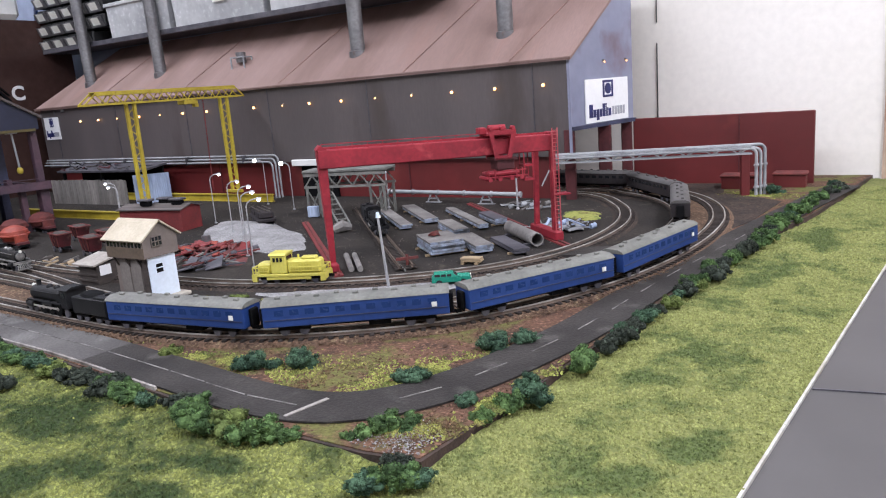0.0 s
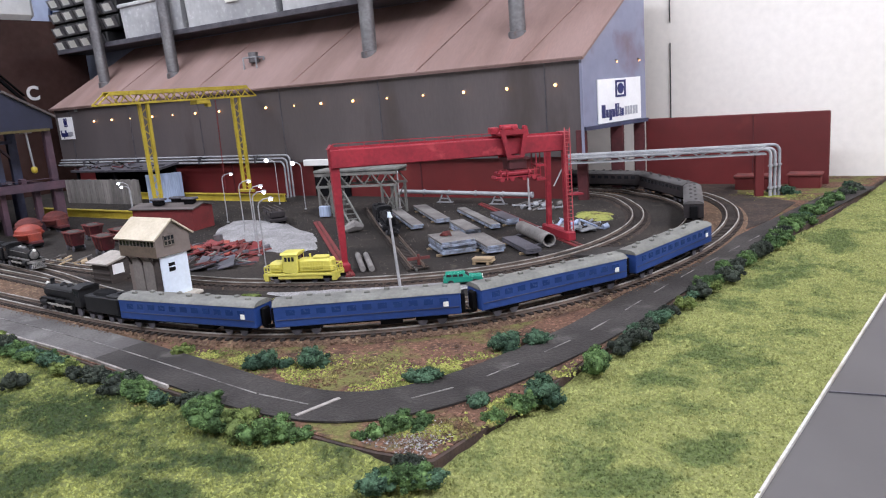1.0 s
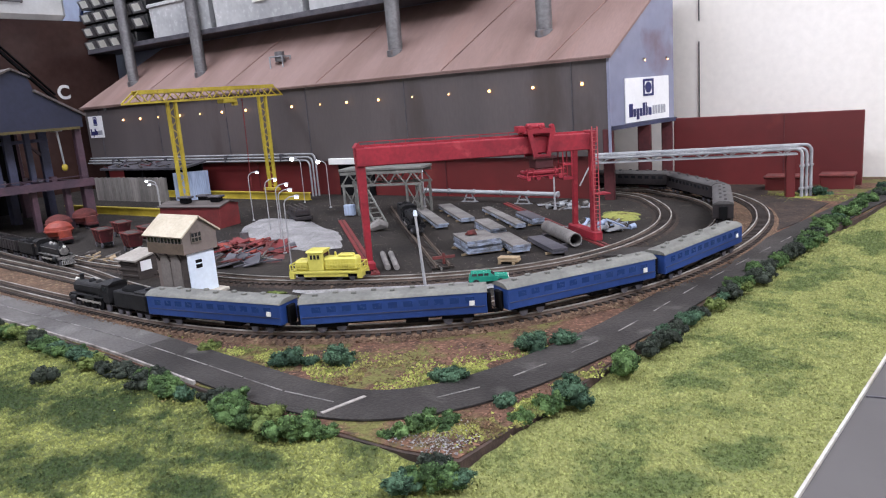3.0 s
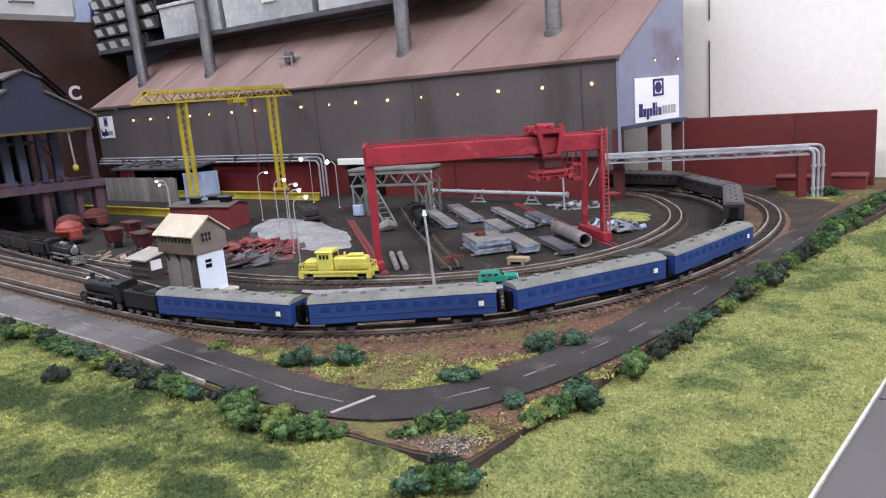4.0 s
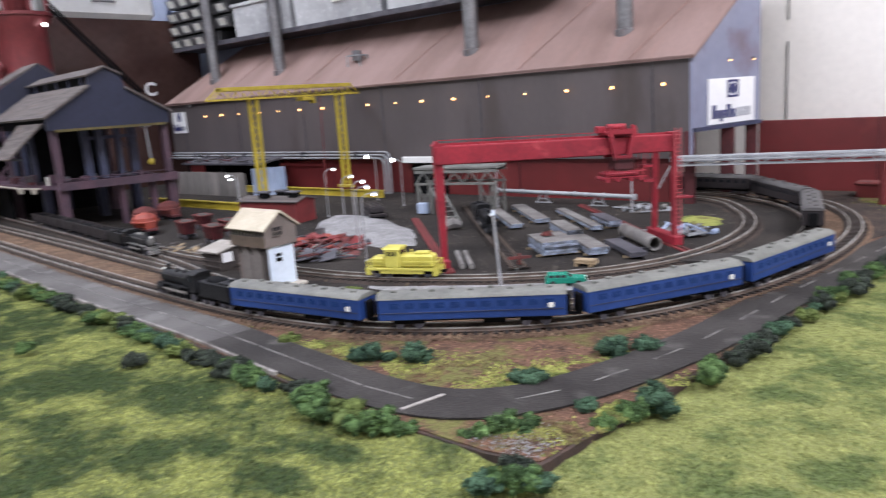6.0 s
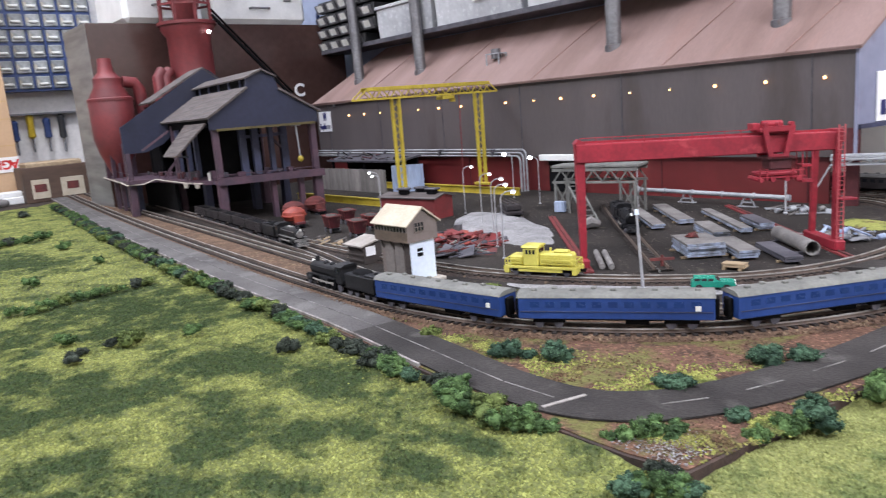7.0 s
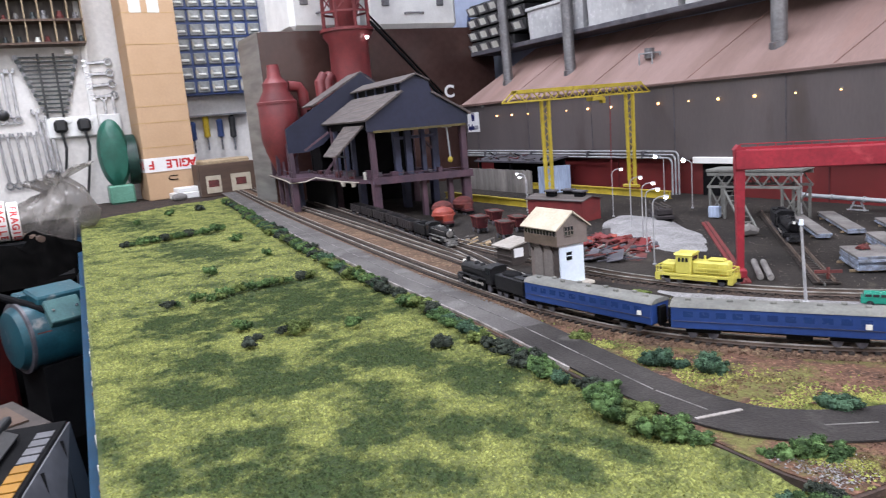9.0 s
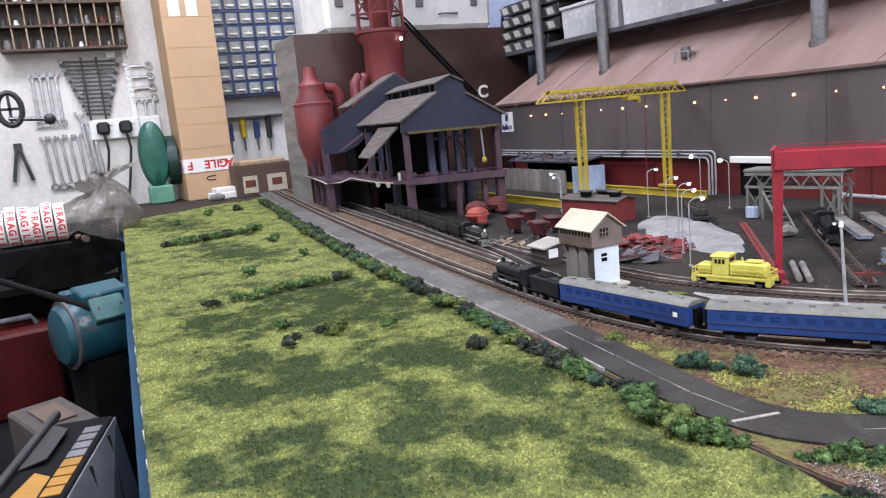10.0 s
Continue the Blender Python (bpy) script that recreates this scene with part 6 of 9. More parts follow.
def tender(label):
    t = thing("tender", label, "tender")
    part("tank", Geo().box((0, 0, 0.0105), (0.035, 0.014, 0.0105), ch=0.0006), M_LOCO, t)
    part("coal", Geo().ball((0.004, 0, 0.0158), 0.006, 12, 6, (1.9, 0.95, 0.5)), M_BLACK, t, "heap of black coal")
    part("water_deck", Geo().box((-0.011, 0, 0.0163), (0.012, 0.0125, 0.0014), ch=0.0004), M_LOCO, t)
    part("hatch", Geo().lathe((-0.011, 0, 0.017), [(0.0016, 0), (0.0016, 0.001), (0, 0.0012)], 10), M_LOCO, t)
    for sx in (-1, 1):
        bogie(t, sx * 0.0105, gap=0.0085)
        part("coupler", Geo().box((sx * 0.0195, 0, 0.0048), (0.005, 0.0016, 0.0018)), M_BLACK, t)
    return t


def put(ob, path, s, back=False, z=RAIL_TOP):
    p, a = along(path, s)
    ob.matrix_world = pose(p.x, p.y, z, 0, 0, a + (180 if back else 0))
    return ob


# blue passenger train on the outer line, engine leading to the west
s0 = nearest_s(OUTER, -0.488, 0.253)
put(steam_engine("black steam locomotive hauling the blue train"), OUTER, s0 + 0.03, back=True)
put(tender("black coal tender behind the locomotive"), OUTER, s0 + 0.0785, back=True)
blue = coach(M_BLUECOACH, M_COACHROOF, "blue passenger coach with a pale grey roof", "blue train", trim=True)
put(blue, OUTER, s0 + 0.1505)
for k in range(1, 4):
    put(copy_thing(blue, Matrix()), OUTER, s0 + 0.1505 + 0.106 * k)

# dark train on the inner line at the back curve
s1 = nearest_s(INNER, -0.153, 0.597)
dark = coach(M_BROWNCOACH, M_BROWNROOF, "dark brown passenger coach with a sooty roof", "dark train")
put(dark, INNER, s1 + 0.05)
for k in range(1, 4):
    put(copy_thing(dark, Matrix()), INNER, s1 + 0.05 + 0.106 * k)

# parked freight with a weathered engine on the siding
s2 = nearest_s(SIDING, -0.627, 0.32)
put(steam_engine("parked black steam locomotive with weathered grey fittings", grey=True), SIDING, s2 + 0.03, back=True)
put(tender("dark tender of the parked locomotive"), SIDING, s2 + 0.0785, back=True)


def open_wagon(label, body, load, group, L=0.05):
    w = thing("open_wagon", label, "railway wagon", group=group)
    part("floor", Geo().box((0, 0, 0.0062), (L, 0.0135, 0.0014)), body, w)
    for sy in (-1, 1):
        part("side_wall", Geo().box((0, sy * 0.0064, 0.0108), (L, 0.0008, 0.009)), body, w)
        for k in range(7):
            part("rib", Geo().box((-L / 2 + 0.002 + k * (L - 0.004) / 6, sy * 0.007, 0.0106), (0.0009, 0.0007, 0.0086)), body, w)
    for sx in (-1, 1):
        part("end_wall", Geo().box((sx * L / 2, 0, 0.0108), (0.0008, 0.0136, 0.009)), body, w)
        bogie(w, sx * L * 0.32, gap=0.0075)
    part("load", Geo().ball((0, 0, 0.0128), 0.0055, 14, 6, (L / 0.0125, 1.05, 0.45)), load, w)
    return w


ow = open_wagon("dark open wagon with a dull load", M_BROWNCOACH, M_BLACK, "parked freight")
put(ow, SIDING, s2 + 0.128)
for k in range(1, 5):
    put(copy_thing(ow, Matrix()), SIDING, s2 + 0.128 + 0.0545 * k)


# ladle cars and red ore cars behind the siding
def ladle_car(x, y, rz, material, label, sc=1.0):
    c = thing("ladle_car", label, "ladle car", x, y, 0.0, rz, group="ladle cars")
    part("frame", Geo().box((0, 0, 0.0068), (0.046, 0.012, 0.003), ch=0.0006), M_MAROON, c)
    part("ladle", Geo().tube([(0, 0, 0.008), (0, 0, 0.0095), (0, 0, 0.0145 * sc), (0, 0, 0.019 * sc), (0, 0, 0.0225 * sc), (0, 0, 0.0245 * sc)], [0.006, 0.0115, 0.0142, 0.0132, 0.009, 0.003], 24), material, c)
    part("ladle_rim", Geo().lathe((0, 0, 0.014 * sc), [(0.0149, 0), (0.0149, 0.0014), (0.0138, 0.0018)], 24), material, c)
    for sx in (-1, 1):
        part("yoke", Geo().box((sx * 0.0172, 0, 0.0115), (0.004, 0.0125, 0.009), ch=0.0006), material, c)
        bogie(c, sx * 0.016, gap=0.0075)
    return c


ladle_car(-0.785, 0.398, 170, M_ORANGE, "red ladle car with a domed orange-red ladle")
# The next two ladles get a darker red in place of shade.
ladle_car(-0.86, 0.47, 172, M_RUSTRED, "ladle car coloured dark red for shade, with a pale spout under the deck")
tp = ladle_car(-0.842, 0.428, 170, M_RUSTRED, "ladle car coloured dull red for shade beside the casting house")


M_ORECAR = mat("ore_car_maroon", (0.085, 0.018, 0.022), (0.04, 0.012, 0.014), s=90, rough=0.75, spot=(0.11, 0.06, 0.05), spot_s=160, spot_at=0.6, spec=0.2)


def ore_car(x, y, rz, material, label, h=0.013):
    c = thing("ore_car", label, "ore car", x, y, 0.0, rz, group="red ore cars")
    g = Geo()
    g.add([(-0.012, -0.0066, 0.0065 + h), (0.012, -0.0066, 0.0065 + h), (0.012, 0.0066, 0.0065 + h), (-0.012, 0.0066, 0.0065 + h), (-0.0085, -0.005, 0.0065), (0.0085, -0.005, 0.0065), (0.0085, 0.005, 0.0065), (-0.0085, 0.005, 0.0065)], [(7, 6, 5, 4), (0, 4, 5, 1), (1, 5, 6, 2), (2, 6, 7, 3), (3, 7, 4, 0), (0, 1, 2, 3)])
    part("hopper", g, material, c)
    rim = Geo()
    for a, b in (((-0.0124, -0.007), (0.0124, -0.007)), ((0.0124, -0.007), (0.0124, 0.007)), ((0.0124, 0.007), (-0.0124, 0.007)), ((-0.0124, 0.007), (-0.0124, -0.007))):
        rim.beam((*a, 0.0065 + h), (*b, 0.0065 + h), 0.0012, 0.0012)
    part("rim", rim, M_RUSTRED, c, "rusty rim")
    for sx in (-1, 0, 1):
        for sy in (-1, 1):
            part("rib", Geo().beam((sx * 0.0095, sy * 0.0069, 0.006 + h), (sx * 0.007, sy * 0.0054, 0.0068), 0.0009, 0.0007), M_RUSTRED, c)
    part("load", Geo().ball((0, 0, 0.0066 + h), 0.0058, 12, 6, (1.8, 1.0, 0.28)), M_HUT, c)
    part("frame", Geo().box((0, 0, 0.0055), (0.028, 0.007, 0.002)), M_BLACK, c)
    for sx in (-1, 1):
        for sy in (-1, 1):
            part("wheel", Geo().rod((sx * 0.008, sy * 0.0044, 0.0038), (sx * 0.008, sy * 0.0056, 0.0038), 0.0028, 10), M_DARKSTEEL, c)
    return c


ore_car(-0.70, 0.398, 168, M_ORECAR, "weathered red ore car with a dusty rim")
ore_car(-0.64, 0.392, 168, M_ORECAR, "small maroon ore car with a grey rim")
ore_car(-0.668, 0.428, 168, M_ORECAR, "maroon ore car in the second row", 0.011)
ore_car(-0.735, 0.44, 168, M_ORECAR, "dull red ore car in the second row", 0.011)
ore_car(-0.60, 0.41, 160, M_ORECAR, "low maroon tub by the hut", 0.007)


# yellow shunter on the loop
def shunter():
    e = thing("diesel_shunter", "lemon-yellow diesel shunting locomotive with cab and hoods", "locomotive")
    L = 0.061
    part("frame", Geo().box((0, 0, 0.0062), (L, 0.0145, 0.0018), ch=0.0003), M_LEMON, e)
    part("skirt", Geo().box((0, -0.0062, 0.0046), (L * 0.62, 0.0012, 0.0028)).box((0, 0.0062, 0.0046), (L * 0.62, 0.0012, 0.0028)), M_LEMON, e)
    part("long_hood", Geo().box((0.0125, 0, 0.0117), (0.0285, 0.0098, 0.0095), ch=0.0014), M_LEMON, e)
    part("hood_top", Geo().box((0.0165, 0, 0.0172), (0.0125, 0.0062, 0.0022), ch=0.0008), M_LEMON, e)
    part("short_hood", Geo().box((-0.0205, 0, 0.0108), (0.0125, 0.0105, 0.0078), ch=0.0014), M_LEMON, e)
    cab = part("cab", Geo().box((-0.0078, 0, 0.0138), (0.0128, 0.0136, 0.0135), ch=0.0006), M_LEMON, e)
    part("cab_roof", Geo().sweep([(-0.0152, 0, 0.0203), (-0.0004, 0, 0.0203)], [(-0.0074, 0), (-0.0056, 0.0013), (0.0056, 0.0013), (0.0074, 0)]), M_LEMON, cab)
    for sy in (-1, 1):
        for x in (-0.0108, -0.0078, -0.0048):
            part("cab_window", Geo().box((x, sy * 0.0068, 0.0172), (0.002, 0.0004, 0.003)), M_GLASSDARK, cab)
        for k in range(8):
            part("louvre", Geo().box((0.003 + 0.0024 * k, sy * 0.005, 0.011), (0.0009, 0.0004, 0.0052)), M_LEMON, e)
        r = Geo()
        for x0, x1 in ((-0.03, -0.0165), (0.0015, 0.03)):
            r.beam((x0, sy * 0.0068, 0.0118), (x1, sy * 0.0068, 0.0118), 0.0007, 0.0007).beam((x0, sy * 0.0068, 0.0092), (x1, sy * 0.0068, 0.0092), 0.0005, 0.0005)
            for k in range(4):
                x = x0 + (x1 - x0) * k / 3
                r.rod((x, sy * 0.0068, 0.007), (x, sy * 0.0068, 0.0118), 0.0003, 5)
        part("handrail", r, M_LEMON, e)
    for sx in (-1, 1):
        part("end_steps", Geo().box((sx * 0.029, -0.006, 0.0048), (0.0036, 0.0026, 0.0056)).box((sx * 0.029, 0.006, 0.0048), (0.0036, 0.0026, 0.0056)), M_LEMON, e)
        er = Geo().beam((sx * 0.0302, -0.0068, 0.0118), (sx * 0.0302, 0.0068, 0.0118), 0.0007, 0.0007)
        for q in (-0.0068, -0.0025, 0.0025, 0.0068):
            er.beam((sx * 0.0302, q, 0.0065), (sx * 0.0302, q, 0.0118), 0.0007, 0.0007)
        part("end_rail", er, M_LEMON, e)
        part("buffer_beam", Geo().box((sx * (L / 2 + 0.0004), 0, 0.005), (0.001, 0.0145, 0.004)), M_LEMON, e)
        part("coupler", Geo().box((sx * (L / 2 + 0.0025), 0, 0.0042), (0.005, 0.0018, 0.0018)), M_BLACK, e)
        bogie(e, sx * 0.0165, gap=0.0105)
        part("end_window", Geo().box((-0.0078 + sx * 0.0066, 0, 0.0178), (0.0004, 0.008, 0.0026)), M_GLASSDARK, cab)
    part("exhaust", Geo().rod((0.006, 0.002, 0.0164), (0.006, 0.002, 0.019), 0.0009, 8), M_LEMON, e)
    for o in e.children_recursive:
        o.data.transform(Matrix.Diagonal((0.87, 1, 1, 1)))
    return e


put(shunter(), LOOP, nearest_s(LOOP, -0.3545, 0.36), z=RAIL_TOP - 0.0002)

# dark engine on the spur under the gantry
s3 = nearest_s(SPUR, -0.39, 0.515)
put(steam_engine("dark weathered locomotive standing on the yard spur"), SPUR, s3 + 0.024, back=True)
put(tender("dark tender on the yard spur"), SPUR, s3 + 0.072, back=True)
fw = thing("flat_wagon", "dark low flat wagon standing by the gravel", "railway wagon", -0.588, 0.562, 0.0, -35)
part("deck", Geo().box((0, 0, 0.006), (0.052, 0.014, 0.003), ch=0.0006), M_BROWNCOACH, fw)
part("winch", Geo().box((0.014, 0, 0.0105), (0.018, 0.012, 0.006), ch=0.001).box((-0.012, 0, 0.0095), (0.02, 0.011, 0.004), ch=0.001), M_BROWNCOACH, fw)
for q in (-0.0045, 0.0, 0.0045):
    part("stake_rail", Geo().beam((-0.025, q, 0.0125), (0.022, q, 0.0142), 0.0014, 0.0012), M_HUT, fw)
for sx in (-1, 1):
    bogie(fw, sx * 0.016, gap=0.008)
for piece in fw.children_recursive:
    piece.data.transform(Matrix.Diagonal((1.25, 1.35, 1.25, 1)))

# green estate car on the gravel
car = thing("estate_car", "teal-green model estate car parked on the gravel", "car", -0.2445, 0.3965, 0.0022, 32)
bodyp = [(-0.0135, 0.0022), (-0.0135, 0.0058), (-0.0128, 0.0064), (0.0045, 0.0066), (0.0132, 0.006), (0.0138, 0.005), (0.0138, 0.0022)]
g = Geo()
for sy in (-0.0052, 0.0052):
    g.v += [(x, sy, z) for x, z in bodyp]
n = len(bodyp)
g.f = [tuple(range(n)), tuple(range(n, 2 * n))[::-1]] + [(k, (k + 1) % n, n + (k + 1) % n, n + k) for k in range(n)]
part("body", g, M_CARGREEN, car)
roofp = [(-0.0128, 0.0064), (-0.0118, 0.0094), (0.001, 0.0094), (0.0046, 0.0066)]
g = Geo()
for sy, k in ((-0.0048, 0.86), (0.0048, 0.86)):
    g.v += [(x, sy * (k if z > 0.007 else 1), z) for x, z in roofp]
g.f = [(0, 1, 2, 3), (7, 6, 5, 4)] + [(k, (k + 1) % 4, 4 + (k + 1) % 4, 4 + k) for k in range(4)]
cabin = part("cabin", g, M_CARGREEN, car)
for sy in (-1, 1):
    for x, w in ((-0.0095, 0.0036), (-0.0052, 0.0034), (-0.0012, 0.003)):
        part("side_window", Geo().box((x, sy * 0.00455, 0.0079), (w, 0.0004, 0.0019), rx=sy * 12), M_GLASSDARK, cabin)
part("windscreen", Geo().plate([(0.0012, -0.0037, 0.0092), (0.0044, -0.0042, 0.0069), (0.0044, 0.0042, 0.0069), (0.0012, 0.0037, 0.0092)], 0.0003), M_GLASSDARK, cabin)
for x in (-0.0085, 0.0085):
    for sy in (-1, 1):
        w = part("wheel", Geo().rod((x, sy * 0.004, 0.0022), (x, sy * 0.0056, 0.0022), 0.0022, 14), M_RUBBER, car)
        part("hub_cap", Geo().rod((x, sy * 0.0056, 0.0022), (x, sy * 0.0058, 0.0022), 0.0011, 10), M_CHROME, w)
for o in car.children_recursive:
    o.data.transform(Matrix.Diagonal((0.95, 0.95, 0.8, 1)))
part("bumper", Geo().box((0.0133, 0, 0.0026), (0.0006, 0.0098, 0.0011)).box((-0.013, 0, 0.0026), (0.0006, 0.0098, 0.0011)), M_CHROME, car)
for sy in (-1, 1):
    part("headlight", Geo().rod((0.0129, sy * 0.0036, 0.0039), (0.0135, sy * 0.0036, 0.0039), 0.0008, 8), M_LABEL, car)

# ---- signal box, hut and red shed ----
box = thing("signal_box", "model signal box with cream roof and pale blue end wall", "signal box", -0.443, 0.3095, 0.0009, 0)
part("plinth", Geo().box((0, 0, 0.0012), (0.058, 0.0325, 0.0024), ch=0.0006), M_CONCRETE, box)
part("lower_storey", Geo().box((0, 0, 0.0165), (0.041, 0.0225, 0.029)), M_TAUPE, box)
part("end_wall", Geo().box((0.0208, 0, 0.0163), (0.0012, 0.0232, 0.0288)), M_PALEBLUE, box, "pale blue-white painted end wall")
for x in (-0.0085, 0.0055):
    part("door_leaf", Geo().box((x, -0.0116, 0.0155), (0.0125, 0.0008, 0.0262), ch=0.0002), M_GREYDOOR, box)
part("corner_pier", Geo().box((0.0165, -0.0116, 0.016), (0.0065, 0.001, 0.0285)), M_HUT, box)
part("floor_vent", Geo().box((0.0105, -0.0123, 0.004), (0.0036, 0.0006, 0.0032)), M_BLACK, box)
for x in (-0.016, -0.0015, 0.013):
    part("bracket", Geo().beam((x, -0.0115, 0.0245), (x, -0.015, 0.031), 0.0012, 0.0012), M_HUT, box)
win = part("lower_window", Geo().box((0.0216, -0.0028, 0.0225), (0.0005, 0.0052, 0.0058)), M_BLACK, box)
part("glazing_bar", Geo().box((0.0219, -0.0028, 0.0228), (0.0005, 0.0054, 0.0008)), M_PALEBLUE, win)
up_s = part("upper_storey", Geo().box((0, -0.0005, 0.0345), (0.0465, 0.0295, 0.0075)), M_OCHRE, box, "brown timber band")
part("window_band", Geo().box((0, -0.0145, 0.0412), (0.0445, 0.0008, 0.0062)), M_GLASSDARK, up_s)
for k in range(11):
    part("mullion", Geo().box((-0.022 + 0.0044 * k, -0.0151, 0.0412), (0.0007, 0.0006, 0.0064)), M_TAUPE, up_s)
part("upper_wall", Geo().box((0, 0, 0.041), (0.0455, 0.028, 0.0068)), M_HUT, up_s)
for sx in (-1, 1):
    gp_ = [(sx * 0.0233, -0.015, 0.031), (sx * 0.0233, 0.0143, 0.031), (sx * 0.0233, 0.0143, 0.0445), (sx * 0.0233, 0, 0.0545), (sx * 0.0233, -0.015, 0.0445)]
    part("gable_end", Geo().plate(gp_ if sx > 0 else gp_[::-1], 0.0012), M_TAUPE, box)
wg = part("gable_window", Geo().box((0.0236, -0.0035, 0.0412), (0.0006, 0.0088, 0.0068)), M_GLASSDARK, box)
for k in range(4):
    part("glazing_bar", Geo().box((0.024, -0.0079 + 0.0029 * k, 0.0412), (0.0005, 0.0006, 0.007)), M_TAUPE, wg)
for k in range(3):
    part("glazing_bar", Geo().box((0.024, -0.0035, 0.0379 + 0.0033 * k), (0.0005, 0.0092, 0.0006)), M_TAUPE, wg)
for s_ in (-1, 1):
    q = [(-0.0255, s_ * 0.0175, 0.0432), (0.0255, s_ * 0.0175, 0.0432), (0.0255, 0, 0.0555), (-0.0255, 0, 0.0555)]
    part("roof_slope", Geo().plate(q if s_ < 0 else q[::-1], 0.0011), M_CREAMROOF, box, "cream card roof slope")

for o in box.children_recursive:
    o.data.transform(Matrix.Diagonal((0.88, 0.95, 1.02, 1)))

hut = thing("platelayers_hut", "dark timber hut with a pale slanting roof", "hut", -0.53, 0.3275, 0.0009, 0)
part("body", Geo().box((0, 0, 0.008), (0.028, 0.018, 0.016)), M_HUT, hut)
for k in range(3):
    part("rail_board", Geo().box((-0.002, -0.0095, 0.003 + 0.0045 * k), (0.03, 0.0008, 0.0012)), M_HUT, hut)
part("roof", Geo().plate([(-0.018, -0.0125, 0.0158), (0.0165, -0.0125, 0.0158), (0.0165, 0.0115, 0.0205), (-0.018, 0.0115, 0.0205)], 0.0012), M_FENCEPALE, hut)
part("notice", Geo().box((0.0145, -0.002, 0.0105), (0.0006, 0.0095, 0.0075)), M_SIGNWHITE, hut, "blank white notice board")

for o in hut.children_recursive:
    o.data.transform(Matrix.Diagonal((0.84, 1, 1.04, 1)))

shed = thing("red_shed", "red shed with a low grey-brown roof and vents", "shed", -0.6945, 0.512, 0.0008, 10)
part("wall_body", Geo().box((0, 0, 0.0125), (0.086, 0.032, 0.025)), M_REDOXIDE, shed)
for s_ in (-1, 1):
    q = [(-0.046, s_ * 0.0185, 0.0247), (0.046, s_ * 0.0185, 0.0247), (0.046, 0, 0.0292), (-0.046, 0, 0.0292)]
    part("roof_slope", Geo().plate(q if s_ < 0 else q[::-1], 0.0012), M_HOUSEROOF, shed)
for sx in (-1, 1):
    part("gable_fill", Geo().plate([(sx * 0.0425, -0.016, 0.0247), (sx * 0.0425, 0.016, 0.0247), (sx * 0.0425, 0, 0.0285)], 0.001), M_REDOXIDE, shed)
for x, y in ((-0.01, -0.008), (0.006, 0.004), (0.03, -0.003)):
    v = part("roof_vent", Geo().box((x, y, 0.0305), (0.013, 0.007, 0.006), ch=0.0008), M_BLACK, shed)
    part("vent_cap", Geo().box((x, y, 0.034), (0.017, 0.01, 0.0024), ch=0.0008), M_DARKSTEEL, v)

# plank fence and streaked sheet below the yellow crane
fence = thing("plank_fence", "weathered grey plank fence", "fence", 0, 0, 0)
for k in range(38):
    x = -1.13 + 0.005 * k
    hgt = 0.0375 + 0.0014 * noise.noise((k * 0.9, 0, 0))
    part("plank", Geo().box((x, 0.645 + 0.0003 * (k % 3), hgt / 2), (0.0046, 0.0014, hgt)), M_FENCE, fence)
sheet = single("corrugated_sheet", Geo().sweep([(-0.935 + 0.001 * k, 0.652 + 0.001 * k + 0.0005 * (k % 2), 0.001) for k in range(36)], [(-0.0005, 0), (-0.0005, 0.042), (0.0005, 0.042), (0.0005, 0)]), M_SHEET, "streaked pale blue corrugated sheet on edge", "sheet")
shl = thing("dark_shelter", "low dark lean-to behind the plank fence", "shelter", -1.05, 0.695, 0)
part("roof", Geo().box((0, 0, 0.05), (0.22, 0.045, 0.003), rx=8), M_DARKSTEEL, shl)
for x in (-0.1, 0.0, 0.1):
    part("post", Geo().box((x, -0.016, 0.024), (0.004, 0.004, 0.048)), M_BLACK, shl)
part("back", Geo().box((0, 0.018, 0.025), (0.21, 0.003, 0.05)), M_BLACK, shl)
debris = random.Random(33)
for k in range(26):
    x, y = debris.uniform(-0.105, 0.105), debris.uniform(-0.02, 0.016)
    L, q = debris.uniform(0.01, 0.03), debris.uniform(0, math.pi)
    z = 0.0525 + 0.14 * y
    part("roof_debris", Geo().beam((x - L / 2 * math.cos(q), y - 0.2 * L * math.sin(q), z), (x + L / 2 * math.cos(q), y + 0.2 * L * math.sin(q), z + debris.uniform(0, 0.005)), debris.uniform(0.001, 0.004), 0.0015), (M_DARKSTEEL, M_BLACK, M_MAROON, M_HUT)[k % 4], shl)
heap("clay_heap", -1.075, 0.662, 0.035, 0.01, 0.034, 0, M_RUSTRED, "heap of dull red clay behind the fence", "heap", 8, 14)


# ---- street lamps ----
def street_lamp(x, y, h, arm, label, reach=0.009):
    t = thing("street_lamp", label, "street lamp", x, y, 0.0008, arm, group="yard lamps")
    part("base", Geo().lathe((0, 0, 0), [(0.0016, 0), (0.0016, 0.0012), (0.0008, 0.0016)], 10), M_LAMPPOST, t)
    pts = [(0, 0, 0), (0, 0, h - 0.006), (0.001, 0, h - 0.003), (reach * 0.5, 0, h - 0.0006), (reach, 0, h)]
    part("post", Geo().tube(pts, 0.00052, 8), M_LAMPPOST, t)
    hd = part("lamp_head", Geo().ball((reach + 0.0014, 0, h), 0.0019, 12, 6, (1.3, 0.9, 0.6)), M_LAMPPOST, t)
    part("light", Geo().ball((reach + 0.0014, 0, h - 0.0008), 0.0025 if "mill" in label else 0.0017, 12, 8, (1.0, 1, 1.0)), M_GLOW, hd, "glowing white lamp")
    return t


